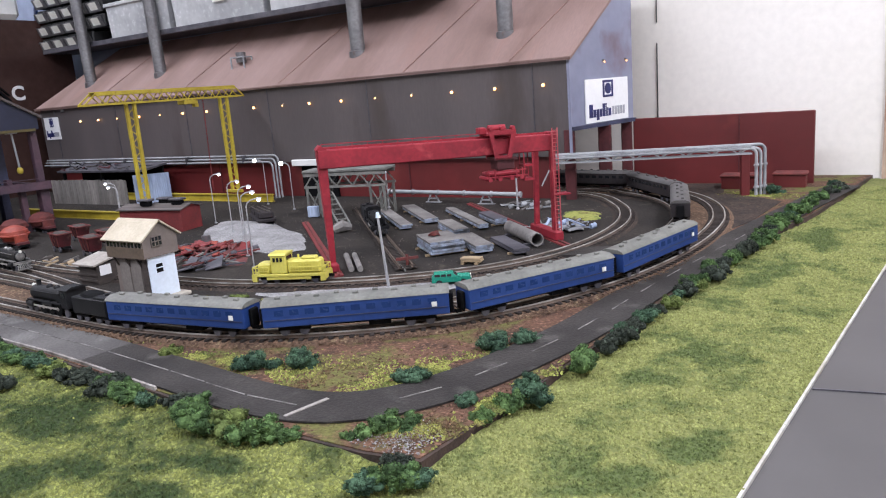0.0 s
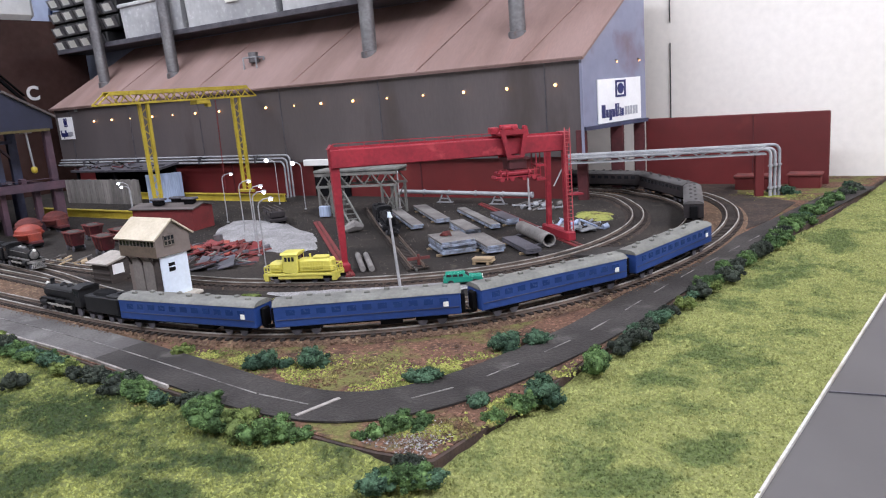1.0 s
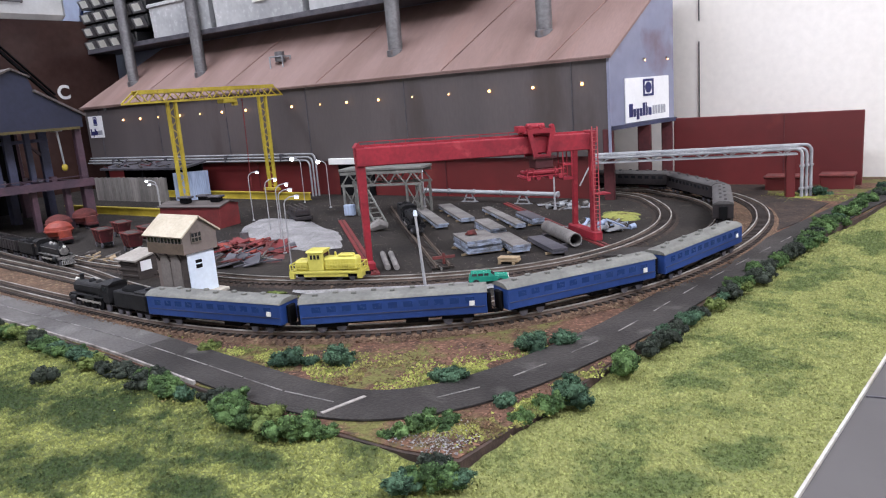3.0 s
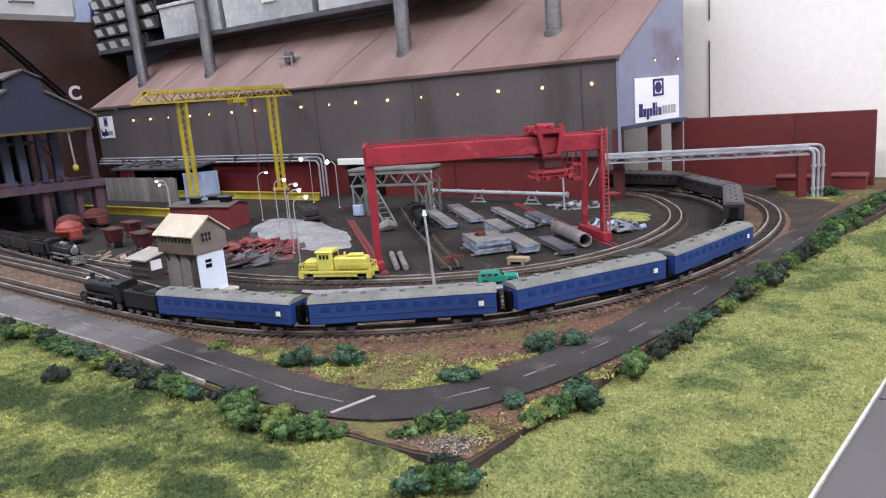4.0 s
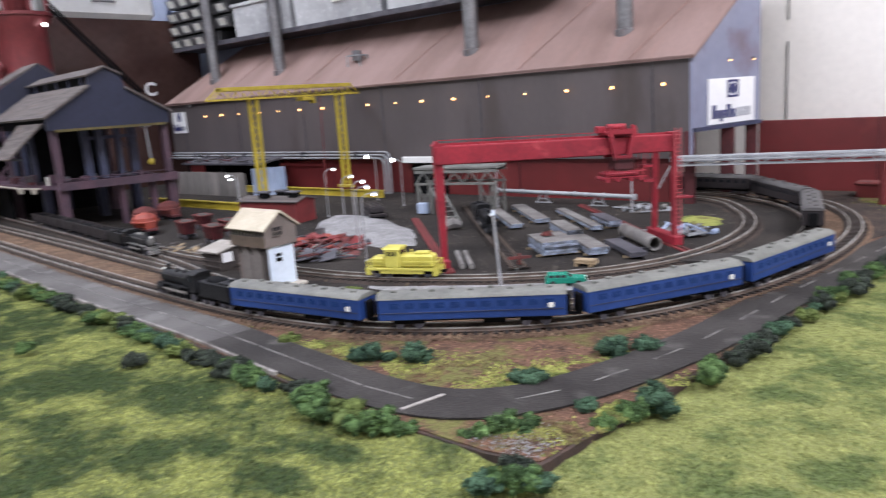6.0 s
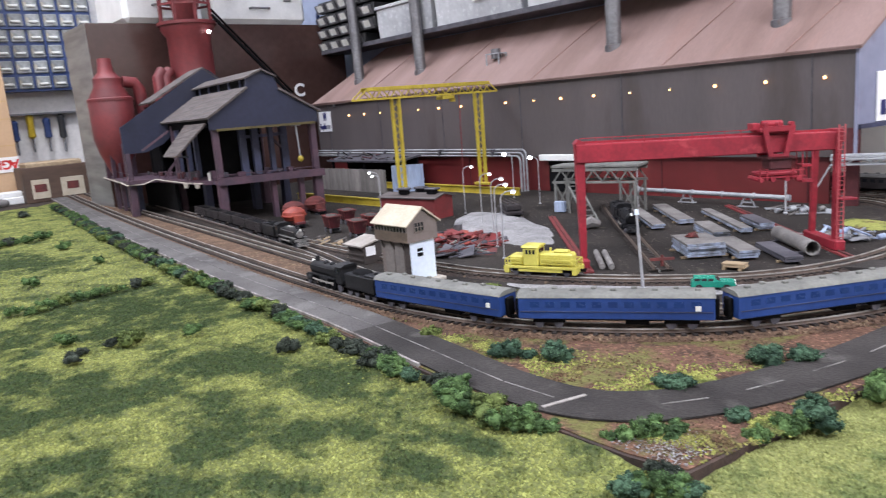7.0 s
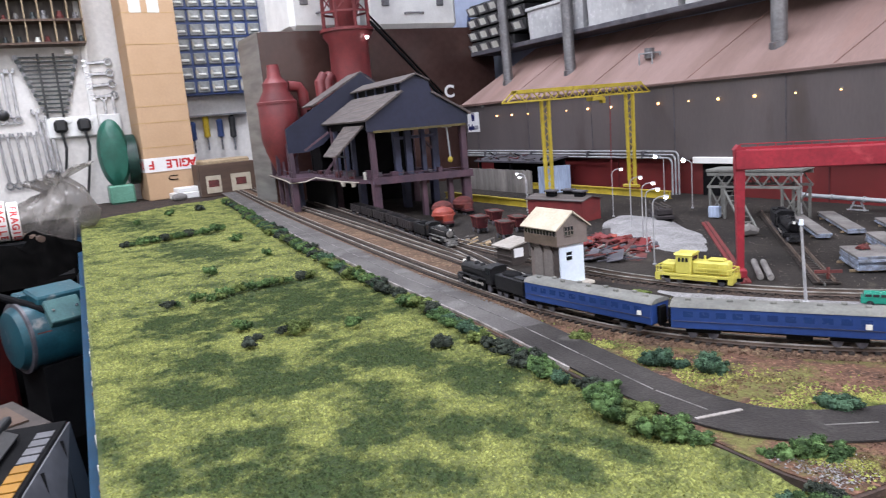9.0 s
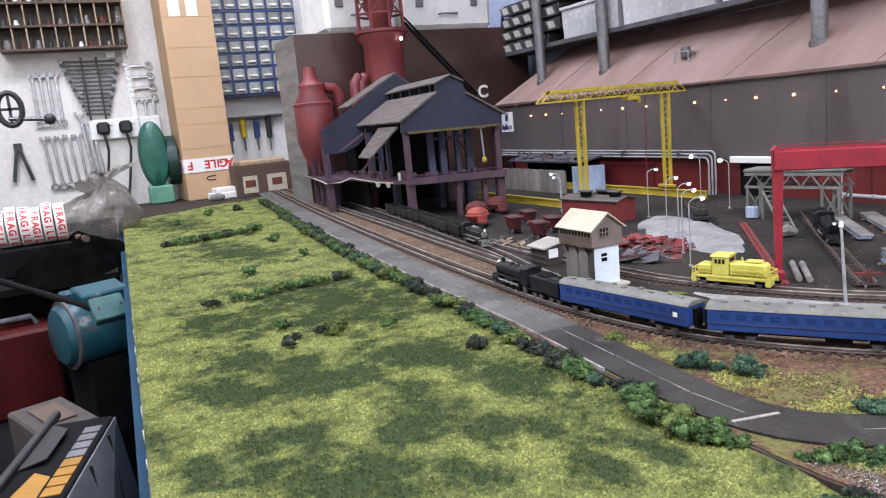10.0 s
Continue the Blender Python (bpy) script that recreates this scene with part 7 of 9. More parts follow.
for x, y in ((-0.429, 0.396), (-0.471, 0.429), (-0.509, 0.461), (-0.56, 0.494), (-0.651, 0.551)):
    street_lamp(x, y, 0.0555, 38, "grey street lamp with a lit white head")
street_lamp(-0.69, 0.672, 0.0585, 218, "grey street lamp by the mill wall, lit")
street_lamp(-0.616, 0.642, 0.0575, 218, "grey street lamp by the mill wall, lit", 0.008)
street_lamp(-0.775, 0.518, 0.047, 205, "grey street lamp by the red shed, lit")
street_lamp(-0.792, 0.528, 0.05, 205, "grey street lamp by the red shed, lit", 0.011)


def pole(x, y, h, dx, label):
    t = thing("lamp_pole", label, "lamp post", x, y, 0.0008)
    part("shaft", Geo().rod((0, 0, 0), (dx, 0.5 * dx, h), 0.0011, 10, 0.0008), M_LAMPPOST, t)
    part("base", Geo().lathe((0, 0, 0), [(0.002, 0), (0.002, 0.0015), (0.0012, 0.002)], 10), M_LAMPPOST, t)
    part("lamp_head", Geo().rod((dx, 0.5 * dx, h), (dx, 0.5 * dx, h + 0.0035), 0.0016, 10, 0.001), M_PALEBLUE, t)


pole(-0.2802, 0.3745, 0.049, -0.0025, "slightly leaning pale lamp pole on the gravel")
pole(-0.33, 0.672, 0.034, 0.0, "short pale pole before the white pipe")
pole(-0.49, 0.664, 0.041, 0.0, "upright pale pole by the loading gantry")

# ---- stock yard between the runways ----
BA = -43.0


def slab_stack(name, x, y, L, W, layers, label, t=0.002, rz=BA, edge=None, top=None, group="steel stock"):
    s = thing(name, label, "steel stack", x, y, 0.0008, rz, group=group)
    rng = random.Random(round(x * 9999))
    for k in range(2 if L < 0.09 else 3):
        part("bearer", Geo().box((-L * 0.36 + k * L * 0.72 / (1 if L < 0.09 else 2), 0, 0.0009), (0.0022, W * 1.25, 0.0016)), M_PALEWOOD, s)
    for k in range(layers):
        ox, oy = rng.uniform(-0.0012, 0.0012), rng.uniform(-0.0006, 0.0006)
        z = 0.0018 + t * (k + 0.5)
        part("slab", Geo().box((ox, oy, z), (L, W, t * 0.86), ch=0.0002), (top or M_SLAB) if k == layers - 1 else (edge or M_SLABEDGE), s)
        part("slab_end", Geo().box((ox + L / 2, oy, z), (0.0008, W * 0.98, t * 0.8)), edge or M_SLABEDGE, s)
    return s


slab_stack("steel_slabs", -0.43, 0.591, 0.112, 0.0115, 2, "long grey steel slabs with pale blue ends")
slab_stack("steel_slabs", -0.419, 0.621, 0.105, 0.0145, 2, "long grey steel slabs on timber bearers")
slab_stack("steel_slabs", -0.332, 0.545, 0.055, 0.0135, 4, "stacked grey slabs with pale blue ends")
slab_stack("steel_slabs", -0.355, 0.607, 0.115, 0.009, 2, "single long grey plate on bearers")
slab_stack("steel_slabs", -0.322, 0.602, 0.048, 0.0125, 3, "short stack of blue-ended slabs", top=M_DARKSTEEL)
slab_stack("steel_plates", -0.308, 0.485, 0.041, 0.028, 5, "square stack of pale blue-edged steel plates", rz=-41)
slab_stack("steel_slabs", -0.286, 0.5, 0.056, 0.0145, 3, "grey slabs with pale blue ends")
slab_stack("dark_plates", -0.256, 0.503, 0.056, 0.0125, 2, "dark steel plates on bearers", edge=M_DARKSTEEL, top=M_DARKSTEEL)
slab_stack("timber_stack", -0.261, 0.452, 0.015, 0.008, 2, "small stack of pale timber", edge=M_PALEWOOD, top=M_PALEWOOD, t=0.0016, rz=10)
# scraps on the plate stack
single("chain_heap", Geo().tube([(-0.314 + 0.005 * math.cos(k * 1.3) * (1 - k / 30), 0.486 + 0.0045 * math.sin(k * 1.3), 0.0134 + 0.00012 * k) for k in range(22)], 0.0007, 6), M_RUSTRED, "small heap of rusty red chain on plates", "chain")
big = thing("steel_pipe", "wide grey steel pipe lying on chocks", "pipe", 0, 0, 0)
p0, p1 = Vector((-0.281, 0.556, 0.0072)), Vector((-0.234, 0.511, 0.0072))
d = (p1 - p0).normalized()
ring, seg = [], 24
sd = Vector((-d.y, d.x, 0))
g = Geo()
for p, r in ((p0, 0.0054), (p1, 0.0054), (p1, 0.0046), (p0, 0.0046)):
    g.v += [p + (sd * math.cos(q) + Vector((0, 0, 1)) * math.sin(q)) * r for q in (2 * math.pi * k / seg for k in range(seg))]
g.f = [(a * seg + k, a * seg + (k + 1) % seg, ((a + 1) % 4) * seg + (k + 1) % seg, ((a + 1) % 4) * seg + k) for a in range(4) for k in range(seg)]
part("pipe_wall", g, M_SLAB, big)
for q in (0.15, 0.85):
    c = p0.lerp(p1, q)
    part("chock", Geo().box((c.x, c.y, 0.0016), (0.004, 0.016, 0.003), rz=BA), M_DARKSTEEL, big)
for k in range(2):
    a = Vector((-0.373 + 0.0065 * k, 0.4435 + 0.0025 * k, 0.0033))
    lg = single("round_bar", Geo().rod(a, a + Vector((0.036, -0.038, 0)), 0.0022, 14), M_SLAB, "thick grey round bar lying in the yard", "steel bar", group="round bars")
rails = thing("loose_rails", "loose rusty rails beside a buffer in the yard", "rails", 0, 0, 0.0008)
part("rail", Geo().beam((-0.337, 0.454, 0.001), (-0.297, 0.418, 0.001), 0.0012, 0.0018), M_WEATHERED, rails)
part("rail", Geo().beam((-0.37, 0.497, 0.001), (-0.295, 0.426, 0.001), 0.0012, 0.0018), M_WEATHERED, rails)
part("buffer_post", Geo().beam((-0.303, 0.43, 0), (-0.303, 0.43, 0.01), 0.0016, 0.0016).beam((-0.309, 0.424, 0.007), (-0.297, 0.436, 0.007), 0.0016, 0.002), M_RUSTRED, rails)

# grey loading gantry with truss sides
lgan = thing("loading_gantry", "grey trussed loading gantry on braced legs", "gantry", -0.509, 0.622, 0, 14)
part("deck", Geo().box((0, 0, 0.0515), (0.1, 0.03, 0.003), ch=0.0006), M_WEATHERED, lgan)
for sy in (-1, 1):
    part("top_chord", Geo().box((0, sy * 0.0135, 0.0478), (0.098, 0.0018, 0.0032)), M_WEATHERED, lgan)
    part("bottom_chord", Geo().box((0, sy * 0.0135, 0.0345), (0.098, 0.0018, 0.0026)), M_WEATHERED, lgan)
    for k in range(10):
        x0, x1 = -0.048 + 0.0096 * k, -0.048 + 0.0096 * (k + 1)
        z0, z1 = (0.0475, 0.035) if k % 2 else (0.035, 0.0475)
        part("web_member", Geo().beam((x0, sy * 0.0135, z0), (x1, sy * 0.0135, z1), 0.0013, 0.0013), M_WEATHERED, lgan)
for x in (-0.046, -0.03, 0.03, 0.046):
    for sy in (-1, 1):
        part("leg", Geo().beam((x, sy * 0.0135, 0), (x, sy * 0.0135, 0.0345), 0.0024, 0.0024), M_WEATHERED, lgan)
for sx in (-1, 1):
    for sy in (-1, 1):
        part("brace", Geo().beam((sx * 0.03, sy * 0.0135, 0.004), (sx * 0.046, sy * 0.0135, 0.032), 0.0012, 0.0012), M_WEATHERED, lgan)
        part("brace", Geo().beam((sx * 0.046, sy * 0.0135, 0.004), (sx * 0.03, sy * 0.0135, 0.032), 0.0012, 0.0012), M_WEATHERED, lgan)
part("control_box", Geo().box((-0.04, -0.016, 0.008), (0.012, 0.006, 0.012), ch=0.0005), M_SHEET, lgan)
conv = thing("conveyor", "slanting grey conveyor frame below the loading gantry", "conveyor", 0, 0, 0)
for o in (-0.004, 0.004):
    part("side_rail", Geo().beam((-0.53 + o, 0.605 + o, 0.03), (-0.47 + o, 0.56 + o, 0.003), 0.0015, 0.002), M_WEATHERED, conv)
for k in range(8):
    c = Vector((-0.53, 0.605, 0.03)).lerp(Vector((-0.47, 0.56, 0.003)), k / 7)
    part("rung", Geo().beam(c + Vector((-0.004, -0.004, 0)), c + Vector((0.004, 0.004, 0)), 0.0012, 0.0012), M_WEATHERED, conv)
bent = single("bent_plate", Geo().tube([(-0.457, 0.528, 0.004), (-0.45, 0.534, 0.0075), (-0.445, 0.54, 0.005)], [0.004, 0.006, 0.003], 8), M_SLAB, "crumpled grey scrap plate", "scrap")

# white overhead main along the red wall
wp = thing("white_main", "white flanged pipe on trestles before the red wall", "pipe", 0, 0, 0)
pa, pb = Vector((-0.522, 0.712, 0.0125)), Vector((-0.338, 0.696, 0.0125))
part("pipe", Geo().rod(pa, pb, 0.0024, 12), M_GREYPIPE, wp)
for k in range(6):
    c = pa.lerp(pb, k / 5)
    part("flange", Geo().rod(c - Vector((0.0009, 0, 0)), c + Vector((0.0009, 0, 0)), 0.0033, 12), M_GREYPIPE, wp)
for q in (0.36, 0.76):
    c = pa.lerp(pb, q)
    for sx in (-1, 1):
        part("trestle_leg", Geo().beam((c.x + sx * 0.003, c.y, 0.0105), (c.x + sx * 0.0085, c.y, 0.0005), 0.0014, 0.0014), M_GREYPIPE, wp)
    part("trestle_tie", Geo().box((c.x, c.y, 0.0055), (0.012, 0.0014, 0.0014)), M_GREYPIPE, wp)
    part("trestle_foot", Geo().box((c.x, c.y, 0.0012), (0.021, 0.004, 0.001)), M_GREYPIPE, wp)

# scrap: a red heap beside the shed, pale bars by the crane
def scrap(name, cx, cy, rx, ry, n, mats, label, seed, size=0.014):
    rng = random.Random(seed)
    t = thing(name, label, "scrap", cx, cy, 0.0008)
    for k in range(n):
        a, r = rng.uniform(0, 2 * math.pi), math.sqrt(rng.random())
        x, y = rx * r * math.cos(a), ry * r * math.sin(a)
        z = 0.0015 + 0.0075 * (1 - r) * rng.random()
        L = size * rng.uniform(0.4, 1.3)
        m = rng.choice(mats)
        kind_ = rng.random()
        if kind_ < 0.55:
            q = rng.uniform(0, math.pi)
            part("bar", Geo().beam((x - L / 2 * math.cos(q), y - L / 2 * math.sin(q), z), (x + L / 2 * math.cos(q), y + L / 2 * math.sin(q), z + rng.uniform(-0.001, 0.004)), rng.uniform(0.0009, 0.0022), 0.0012), m, t)
        elif kind_ < 0.85:
            part("plate", Geo().box((x, y, z), (L * 0.8, L * 0.5, 0.0009), rz=rng.uniform(0, 180), rx=rng.uniform(-25, 25), ry=rng.uniform(-25, 25)), m, t)
        else:
            part("drum", Geo().rod((x, y, z), (x + 0.003, y + 0.004, z + 0.001), 0.0024, 10), m, t)
    return t


scrap("scrap_heap", -0.525, 0.43, 0.05, 0.032, 120, (M_ORANGE, M_REDOXIDE, M_REDOXIDE, M_DARKSTEEL, M_RUSTRED), "tangled heap of red scrap steel beside the shed", 4, 0.018)
scrap("scrap_heap", -0.487, 0.39, 0.035, 0.02, 36, (M_WEATHERED, M_DARKSTEEL, M_HUT, M_RUSTRED, M_DARKSTEEL), "heap of grey and brown scrap by the loop line", 5, 0.022)
scrap("scrap_heap", -0.243, 0.583, 0.026, 0.02, 26, (M_GREYPIPE, M_GREYPIPE, M_SLAB, M_SHEET), "heap of pale grey scrap bars by the crane", 6, 0.02)
scrap("scrap_heap", -0.325, 0.685, 0.03, 0.02, 16, (M_GREYPIPE, M_SLAB), "few pale scrap sheets by the mill column", 7, 0.02)
scrap("scrap_heap", -0.63, 0.355, 0.05, 0.012, 18, (M_HUT, M_SLAB, M_PALEWOOD), "scattered timber scraps beside the siding", 8, 0.016)
scrap("scrap_heap", -0.7, 0.455, 0.05, 0.02, 30, (M_DARKSTEEL, M_BLACK, M_RUSTRED), "dark scrap among the ore cars", 9, 0.016)
heap("rust_ground", -0.49, 0.415, 0.055, 0.03, 0.0022, 150, M_RUSTRED, "rust-red spill round the scrap", "ground", 12)
winch = single("oil_drum", Geo().lathe((-0.55, 0.452, 0.0008), [(0.0042, 0), (0.0042, 0.0105), (0.0, 0.0106)], 14), M_STACK, "grey oil drum beside the shed", "drum")
stones("yard_stones", 1800, lambda r: (lambda x, y: (x, y, 0.001) if y > 0.4 - 0.2 * (x + 0.3) else None)(r.uniform(-0.75, -0.22), r.uniform(0.36, 0.7)), 0.0007, M_TAUPE, "loose stones and scraps on the cinder yard", 21)

# level crossing patch
single("level_crossing", Geo().prism([(-0.1285, 0.478), (-0.1225, 0.524), (-0.15, 0.522), (-0.19, 0.512), (-0.235, 0.49), (-0.225, 0.474), (-0.18, 0.487), (-0.15, 0.489)], 0.0009, 0.0036), M_ROAD, "grey asphalt level crossing over both lines", "crossing", kind="structure")

# ---- bushes ----
def bush_mesh(seed, material, n=3000):
    """Foam foliage: small ragged flakes over a few lumps, unit radius."""
    rng = random.Random(seed)
    heads = [(Vector((rng.uniform(-0.55, 0.55), rng.uniform(-0.5, 0.5), rng.uniform(0.2, 0.62))), rng.uniform(0.26, 0.42)) for _ in range(6)] + [(Vector((0, 0, 0.3)), 0.5)]
    lumps = list(heads)
    for _ in range(34):
        c, r = rng.choice(heads)
        d = Vector((rng.gauss(0, 1), rng.gauss(0, 1), rng.gauss(0.35, 0.9))).normalized()
        lumps.append((c + d * r * rng.uniform(0.85, 1.15), rng.uniform(0.1, 0.2)))
    vs, fs = [], []
    for k in range(n):
        c, r = rng.choice(lumps)
        d = Vector((rng.gauss(0, 1), rng.gauss(0, 1), rng.gauss(0.25, 1))).normalized()
        p = c + d * r * rng.uniform(0.8, 1.18)
        if p.z < 0:
            p.z = rng.uniform(0, 0.12)
        a = Vector((rng.gauss(0, 1), rng.gauss(0, 1), rng.gauss(0, 1))).normalized()
        u = d.cross(a).normalized()
        v = (d + 0.6 * a).cross(u).normalized()
        s = rng.uniform(0.02, 0.06) * (0.7 + r)
        i = len(vs)
        vs += [p + u * s, p + v * s * 0.8 + d * s * 0.5, p - u * s * 0.9, p - v * s * 0.8 + d * 0.25 * s]
        fs.append((i, i + 1, i + 2, i + 3))
    for c, r in lumps:
        if c.z < 0.05:
            continue
        core = Geo().ball(c, r * 0.85, 8, 6)
        i = len(vs)
        vs += core.v
        fs += [tuple(i + q for q in f) for f in core.f]
    me = bpy.data.meshes.new("bush")
    me.from_pydata([tuple(v) for v in vs], [], fs)
    me.materials.append(material)
    return me


BUSH = {"g": [bush_mesh(k, M_LEAF1) for k in range(3)], "d": [bush_mesh(10 + k, M_LEAF2) for k in range(3)], "b": [bush_mesh(20 + k, M_LEAF3) for k in range(3)], "o": [bush_mesh(30 + k, M_LEAF4) for k in range(3)]}
WORDS = {"g": "mid-green foam bush", "d": "dark sooty-green foam bush", "b": "blue-green foam bush", "o": "olive-green low foam bush"}
bush_rng = random.Random(77)


def bush(x, y, w, tone, tall=0.85, where="beside the road", group=""):
    ob = new("bush", bush_rng.choice(BUSH[tone]))
    r = w * 0.56
    ob.matrix_world = pose(x, y, -0.0016, 0, 0, bush_rng.uniform(0, 360)) @ Matrix.Diagonal((r, r * bush_rng.uniform(0.85, 1.1), r * tall * bush_rng.uniform(0.85, 1.1), 1))
    tagged(ob, f"{WORDS[tone]} {where}", "bush", group)


for x, y, w, t in ((-0.265, 0.2345, 0.021, "b"), (-0.2405, 0.2455, 0.02, "b"), (-0.162, 0.3, 0.021, "b"), (-0.15, 0.3155, 0.019, "b"), (-0.177, 0.25, 0.019, "b"), (-0.322, 0.2355, 0.016, "o"), (-0.255, 0.241, 0.014, "b")):
    bush(x, y, w, t, where="on the brown verge")
for x, y, w, t in ((-0.142, 0.2385, 0.013, "b"), (-0.161, 0.2045, 0.018, "g"), (-0.153, 0.213, 0.015, "g"), (-0.168, 0.194, 0.01, "g"), (-0.133, 0.176, 0.019, "g"), (-0.144, 0.187, 0.009, "d"), (-0.1395, 0.1885, 0.009, "d"), (-0.1265, 0.179, 0.014, "b"), (-0.141, 0.17, 0.015, "b")):
    bush(x, y, w, t, where="at the road corner")
for x, y, w, t in ((-0.205, 0.181, 0.021, "g"), (-0.221, 0.1795, 0.02, "o"), (-0.234, 0.18, 0.022, "g"), (-0.25, 0.1845, 0.021, "g"), (-0.262, 0.189, 0.016, "d"), (-0.194, 0.1855, 0.014, "g")):
    bush(x, y, w, t, 0.8, "in the roadside hedge", "roadside hedge")
for x, y, w, t in ((-0.112, 0.293, 0.019, "g"), (-0.1085, 0.318, 0.014, "d"), (-0.107, 0.332, 0.014, "d"), (-0.106, 0.35, 0.014, "d"), (-0.104, 0.369, 0.014, "b"), (-0.099, 0.4, 0.011, "o"), (-0.096, 0.423, 0.016, "d"), (-0.0945, 0.44, 0.012, "o"), (-0.092, 0.462, 0.017, "d"), (-0.089, 0.482, 0.016, "d"), (-0.0865, 0.505, 0.016, "g"), (-0.083, 0.53, 0.017, "d"), (-0.0795, 0.555, 0.018, "g"), (-0.077, 0.585, 0.018, "g"), (-0.0735, 0.615, 0.019, "g"), (-0.071, 0.645, 0.019, "g"), (-0.067, 0.68, 0.02, "g"), (-0.0615, 0.715, 0.02, "g"), (-0.055, 0.75, 0.018, "g"), (-0.05, 0.79, 0.017, "d"), (-0.121, 0.255, 0.017, "b"), (-0.1235, 0.242, 0.013, "g"), (-0.128, 0.228, 0.009, "g"), (-0.046, 0.815, 0.02, "d")):
    bush(x - 0.001, y, w * 1.1, t, 0.95, "in the hedge along the road", "long hedge")
    if y > 0.3:
        bush(x - 0.002, y + 0.0125, w * 0.9, bush_rng.choice("ddgb"), 0.95, "filling the hedge along the road", "long hedge")
bush(-0.118, 0.8, 0.016, "d", where="beside the pipe bridge")
bush(-0.1, 0.79, 0.022, "b", where="beside the pipe bridge")
bush(-0.128, 0.782, 0.01, "d", where="beside the pipe bridge")
x = -0.28
while x > -1.52:
    yb_ = plate_y(x)
    w = 0.0165 if x > -0.6 else 0.019
    tone = bush_rng.choices("gdob", (4, 3, 2, 1))[0]
    bush(x, yb_ - 0.0085 + bush_rng.uniform(-0.003, 0.003) - (0.004 if x < -0.6 else 0), w * bush_rng.uniform(0.75, 1.15), tone, 0.8, "in the long roadside hedge", "west hedge")
    x -= w * bush_rng.uniform(0.4, 0.8)
bush(-0.375, 0.168, 0.016, "d", where="alone in the meadow")
for x, y, w, t in ((-0.508, 0.083, 0.014, "g"), (-0.466, 0.077, 0.014, "d"), (-0.474, 0.083, 0.011, "d"), (-0.469, 0.109, 0.016, "o"), (-0.48, 0.115, 0.015, "o"), (-0.476, 0.101, 0.012, "d"), (-0.457, 0.144, 0.013, "g"), (-0.624, 0.049, 0.012, "d"), (-0.634, 0.071, 0.012, "g"), (-0.622, 0.085, 0.013, "g"), (-0.632, 0.097, 0.014, "g"), (-0.636, 0.109, 0.014, "o"), (-0.639, 0.122, 0.014, "g"), (-0.641, 0.136, 0.015, "g"), (-0.64, 0.149, 0.013, "o"), (-0.642, 0.168, 0.018, "d"), (-0.742, 0.109, 0.016, "g"), (-0.8, 0.182, 0.014, "g"), (-1.052, 0.059, 0.018, "d"), (-1.054, 0.077, 0.018, "g"), (-1.059, 0.093, 0.019, "g"), (-1.063, 0.109, 0.02, "d"), (-1.067, 0.126, 0.02, "g"), (-1.069, 0.144, 0.02, "d"), (-1.072, 0.162, 0.02, "g"), (-1.085, 0.184, 0.02, "g"), (-1.413, 0.167, 0.02, "g"), (-1.325, 0.102, 0.018, "g"), (-1.435, 0.223, 0.024, "d"), (-0.949, 0.181, 0.018, "g")):
    bush(x, y, w, t, 0.85, "in the open meadow", "meadow bushes")
    if 0.6 < -x < 0.66 or 1.04 < -x < 1.1:
        bush(x - 0.001, y + 0.0065, w * 0.85, bush_rng.choice("gog"), 0.75, "filling the field hedge", "field hedges")
for x, y, w, t in ((-0.41, 0.309, 0.018, "d"), (-0.39, 0.311, 0.02, "o"), (-0.372, 0.322, 0.018, "o"), (-0.404, 0.362, 0.014, "d"), (-0.396, 0.318, 0.014, "d"), (-0.423, 0.304, 0.014, "d")):
    bush(x, y, w, t, 0.55, "beside the signal box")

# ---- workshop round the layout ----
WX = -2.02
# dark box unit behind the furnace
SWING = 0.6
unit = thing("brown_cabinet", "dark brown glossy cabinet with a galvanised side", "cabinet", 0, 0, 0)
part("carcass", Geo().box((-1.398, 0.612, 0.15), (0.132, 0.496, 0.309), ch=0.001), M_BROWNPANEL, unit)
part("front_panel", Geo().box((-1.331, 0.612, 0.152), (0.004, 0.5, 0.313), ch=0.0008), M_BROWNPANEL, unit)
part("side_sheet", Geo().box((-1.398, 0.3625, 0.152), (0.136, 0.003, 0.313)), M_METALSHEET, unit, "galvanised side sheet")
words("letter", "C", 0.034, pose(-1.3285, 0.746, 0.181, 90, 0, 90), M_SIGNWHITE, unit, 0.0002)
for y in (0.482, 0.492, 0.505):
    part("lettering_bar", Geo().box((-1.3285, y, 0.193), (0.0006, 0.005, 0.018)), M_SIGNWHITE, unit)


def flight_case(x, y, z, w, h, label):
    c = thing("flight_case", label, "case", x, y, z, group="pale cases")
    part("shell", Geo().box((0, 0, h / 2), (0.16, w, h), ch=0.009), M_CASE, c)
    part("lid_seam", Geo().box((0.0803, 0, h * 0.62), (0.001, w * 0.99, 0.002)), M_STACK, c)
    for sy in (-0.3, 0.3):
        l = part("latch", Geo().box((0.0815, sy * w, h * 0.58), (0.003, 0.016, 0.026), ch=0.001), M_STACK, c)
        part("hasp", Geo().box((0.0835, sy * w, h * 0.66), (0.002, 0.008, 0.006)), M_STACK, l)
    part("handle", Geo().tube([(0.081, -0.02, h * 0.3), (0.088, -0.018, h * 0.3), (0.088, 0.018, h * 0.3), (0.081, 0.02, h * 0.3)], 0.002, 8), M_STACK, c)
    return c


flight_case(-1.412, 0.497, 0.309, 0.14, 0.1, "white aluminium flight case on the cabinet")
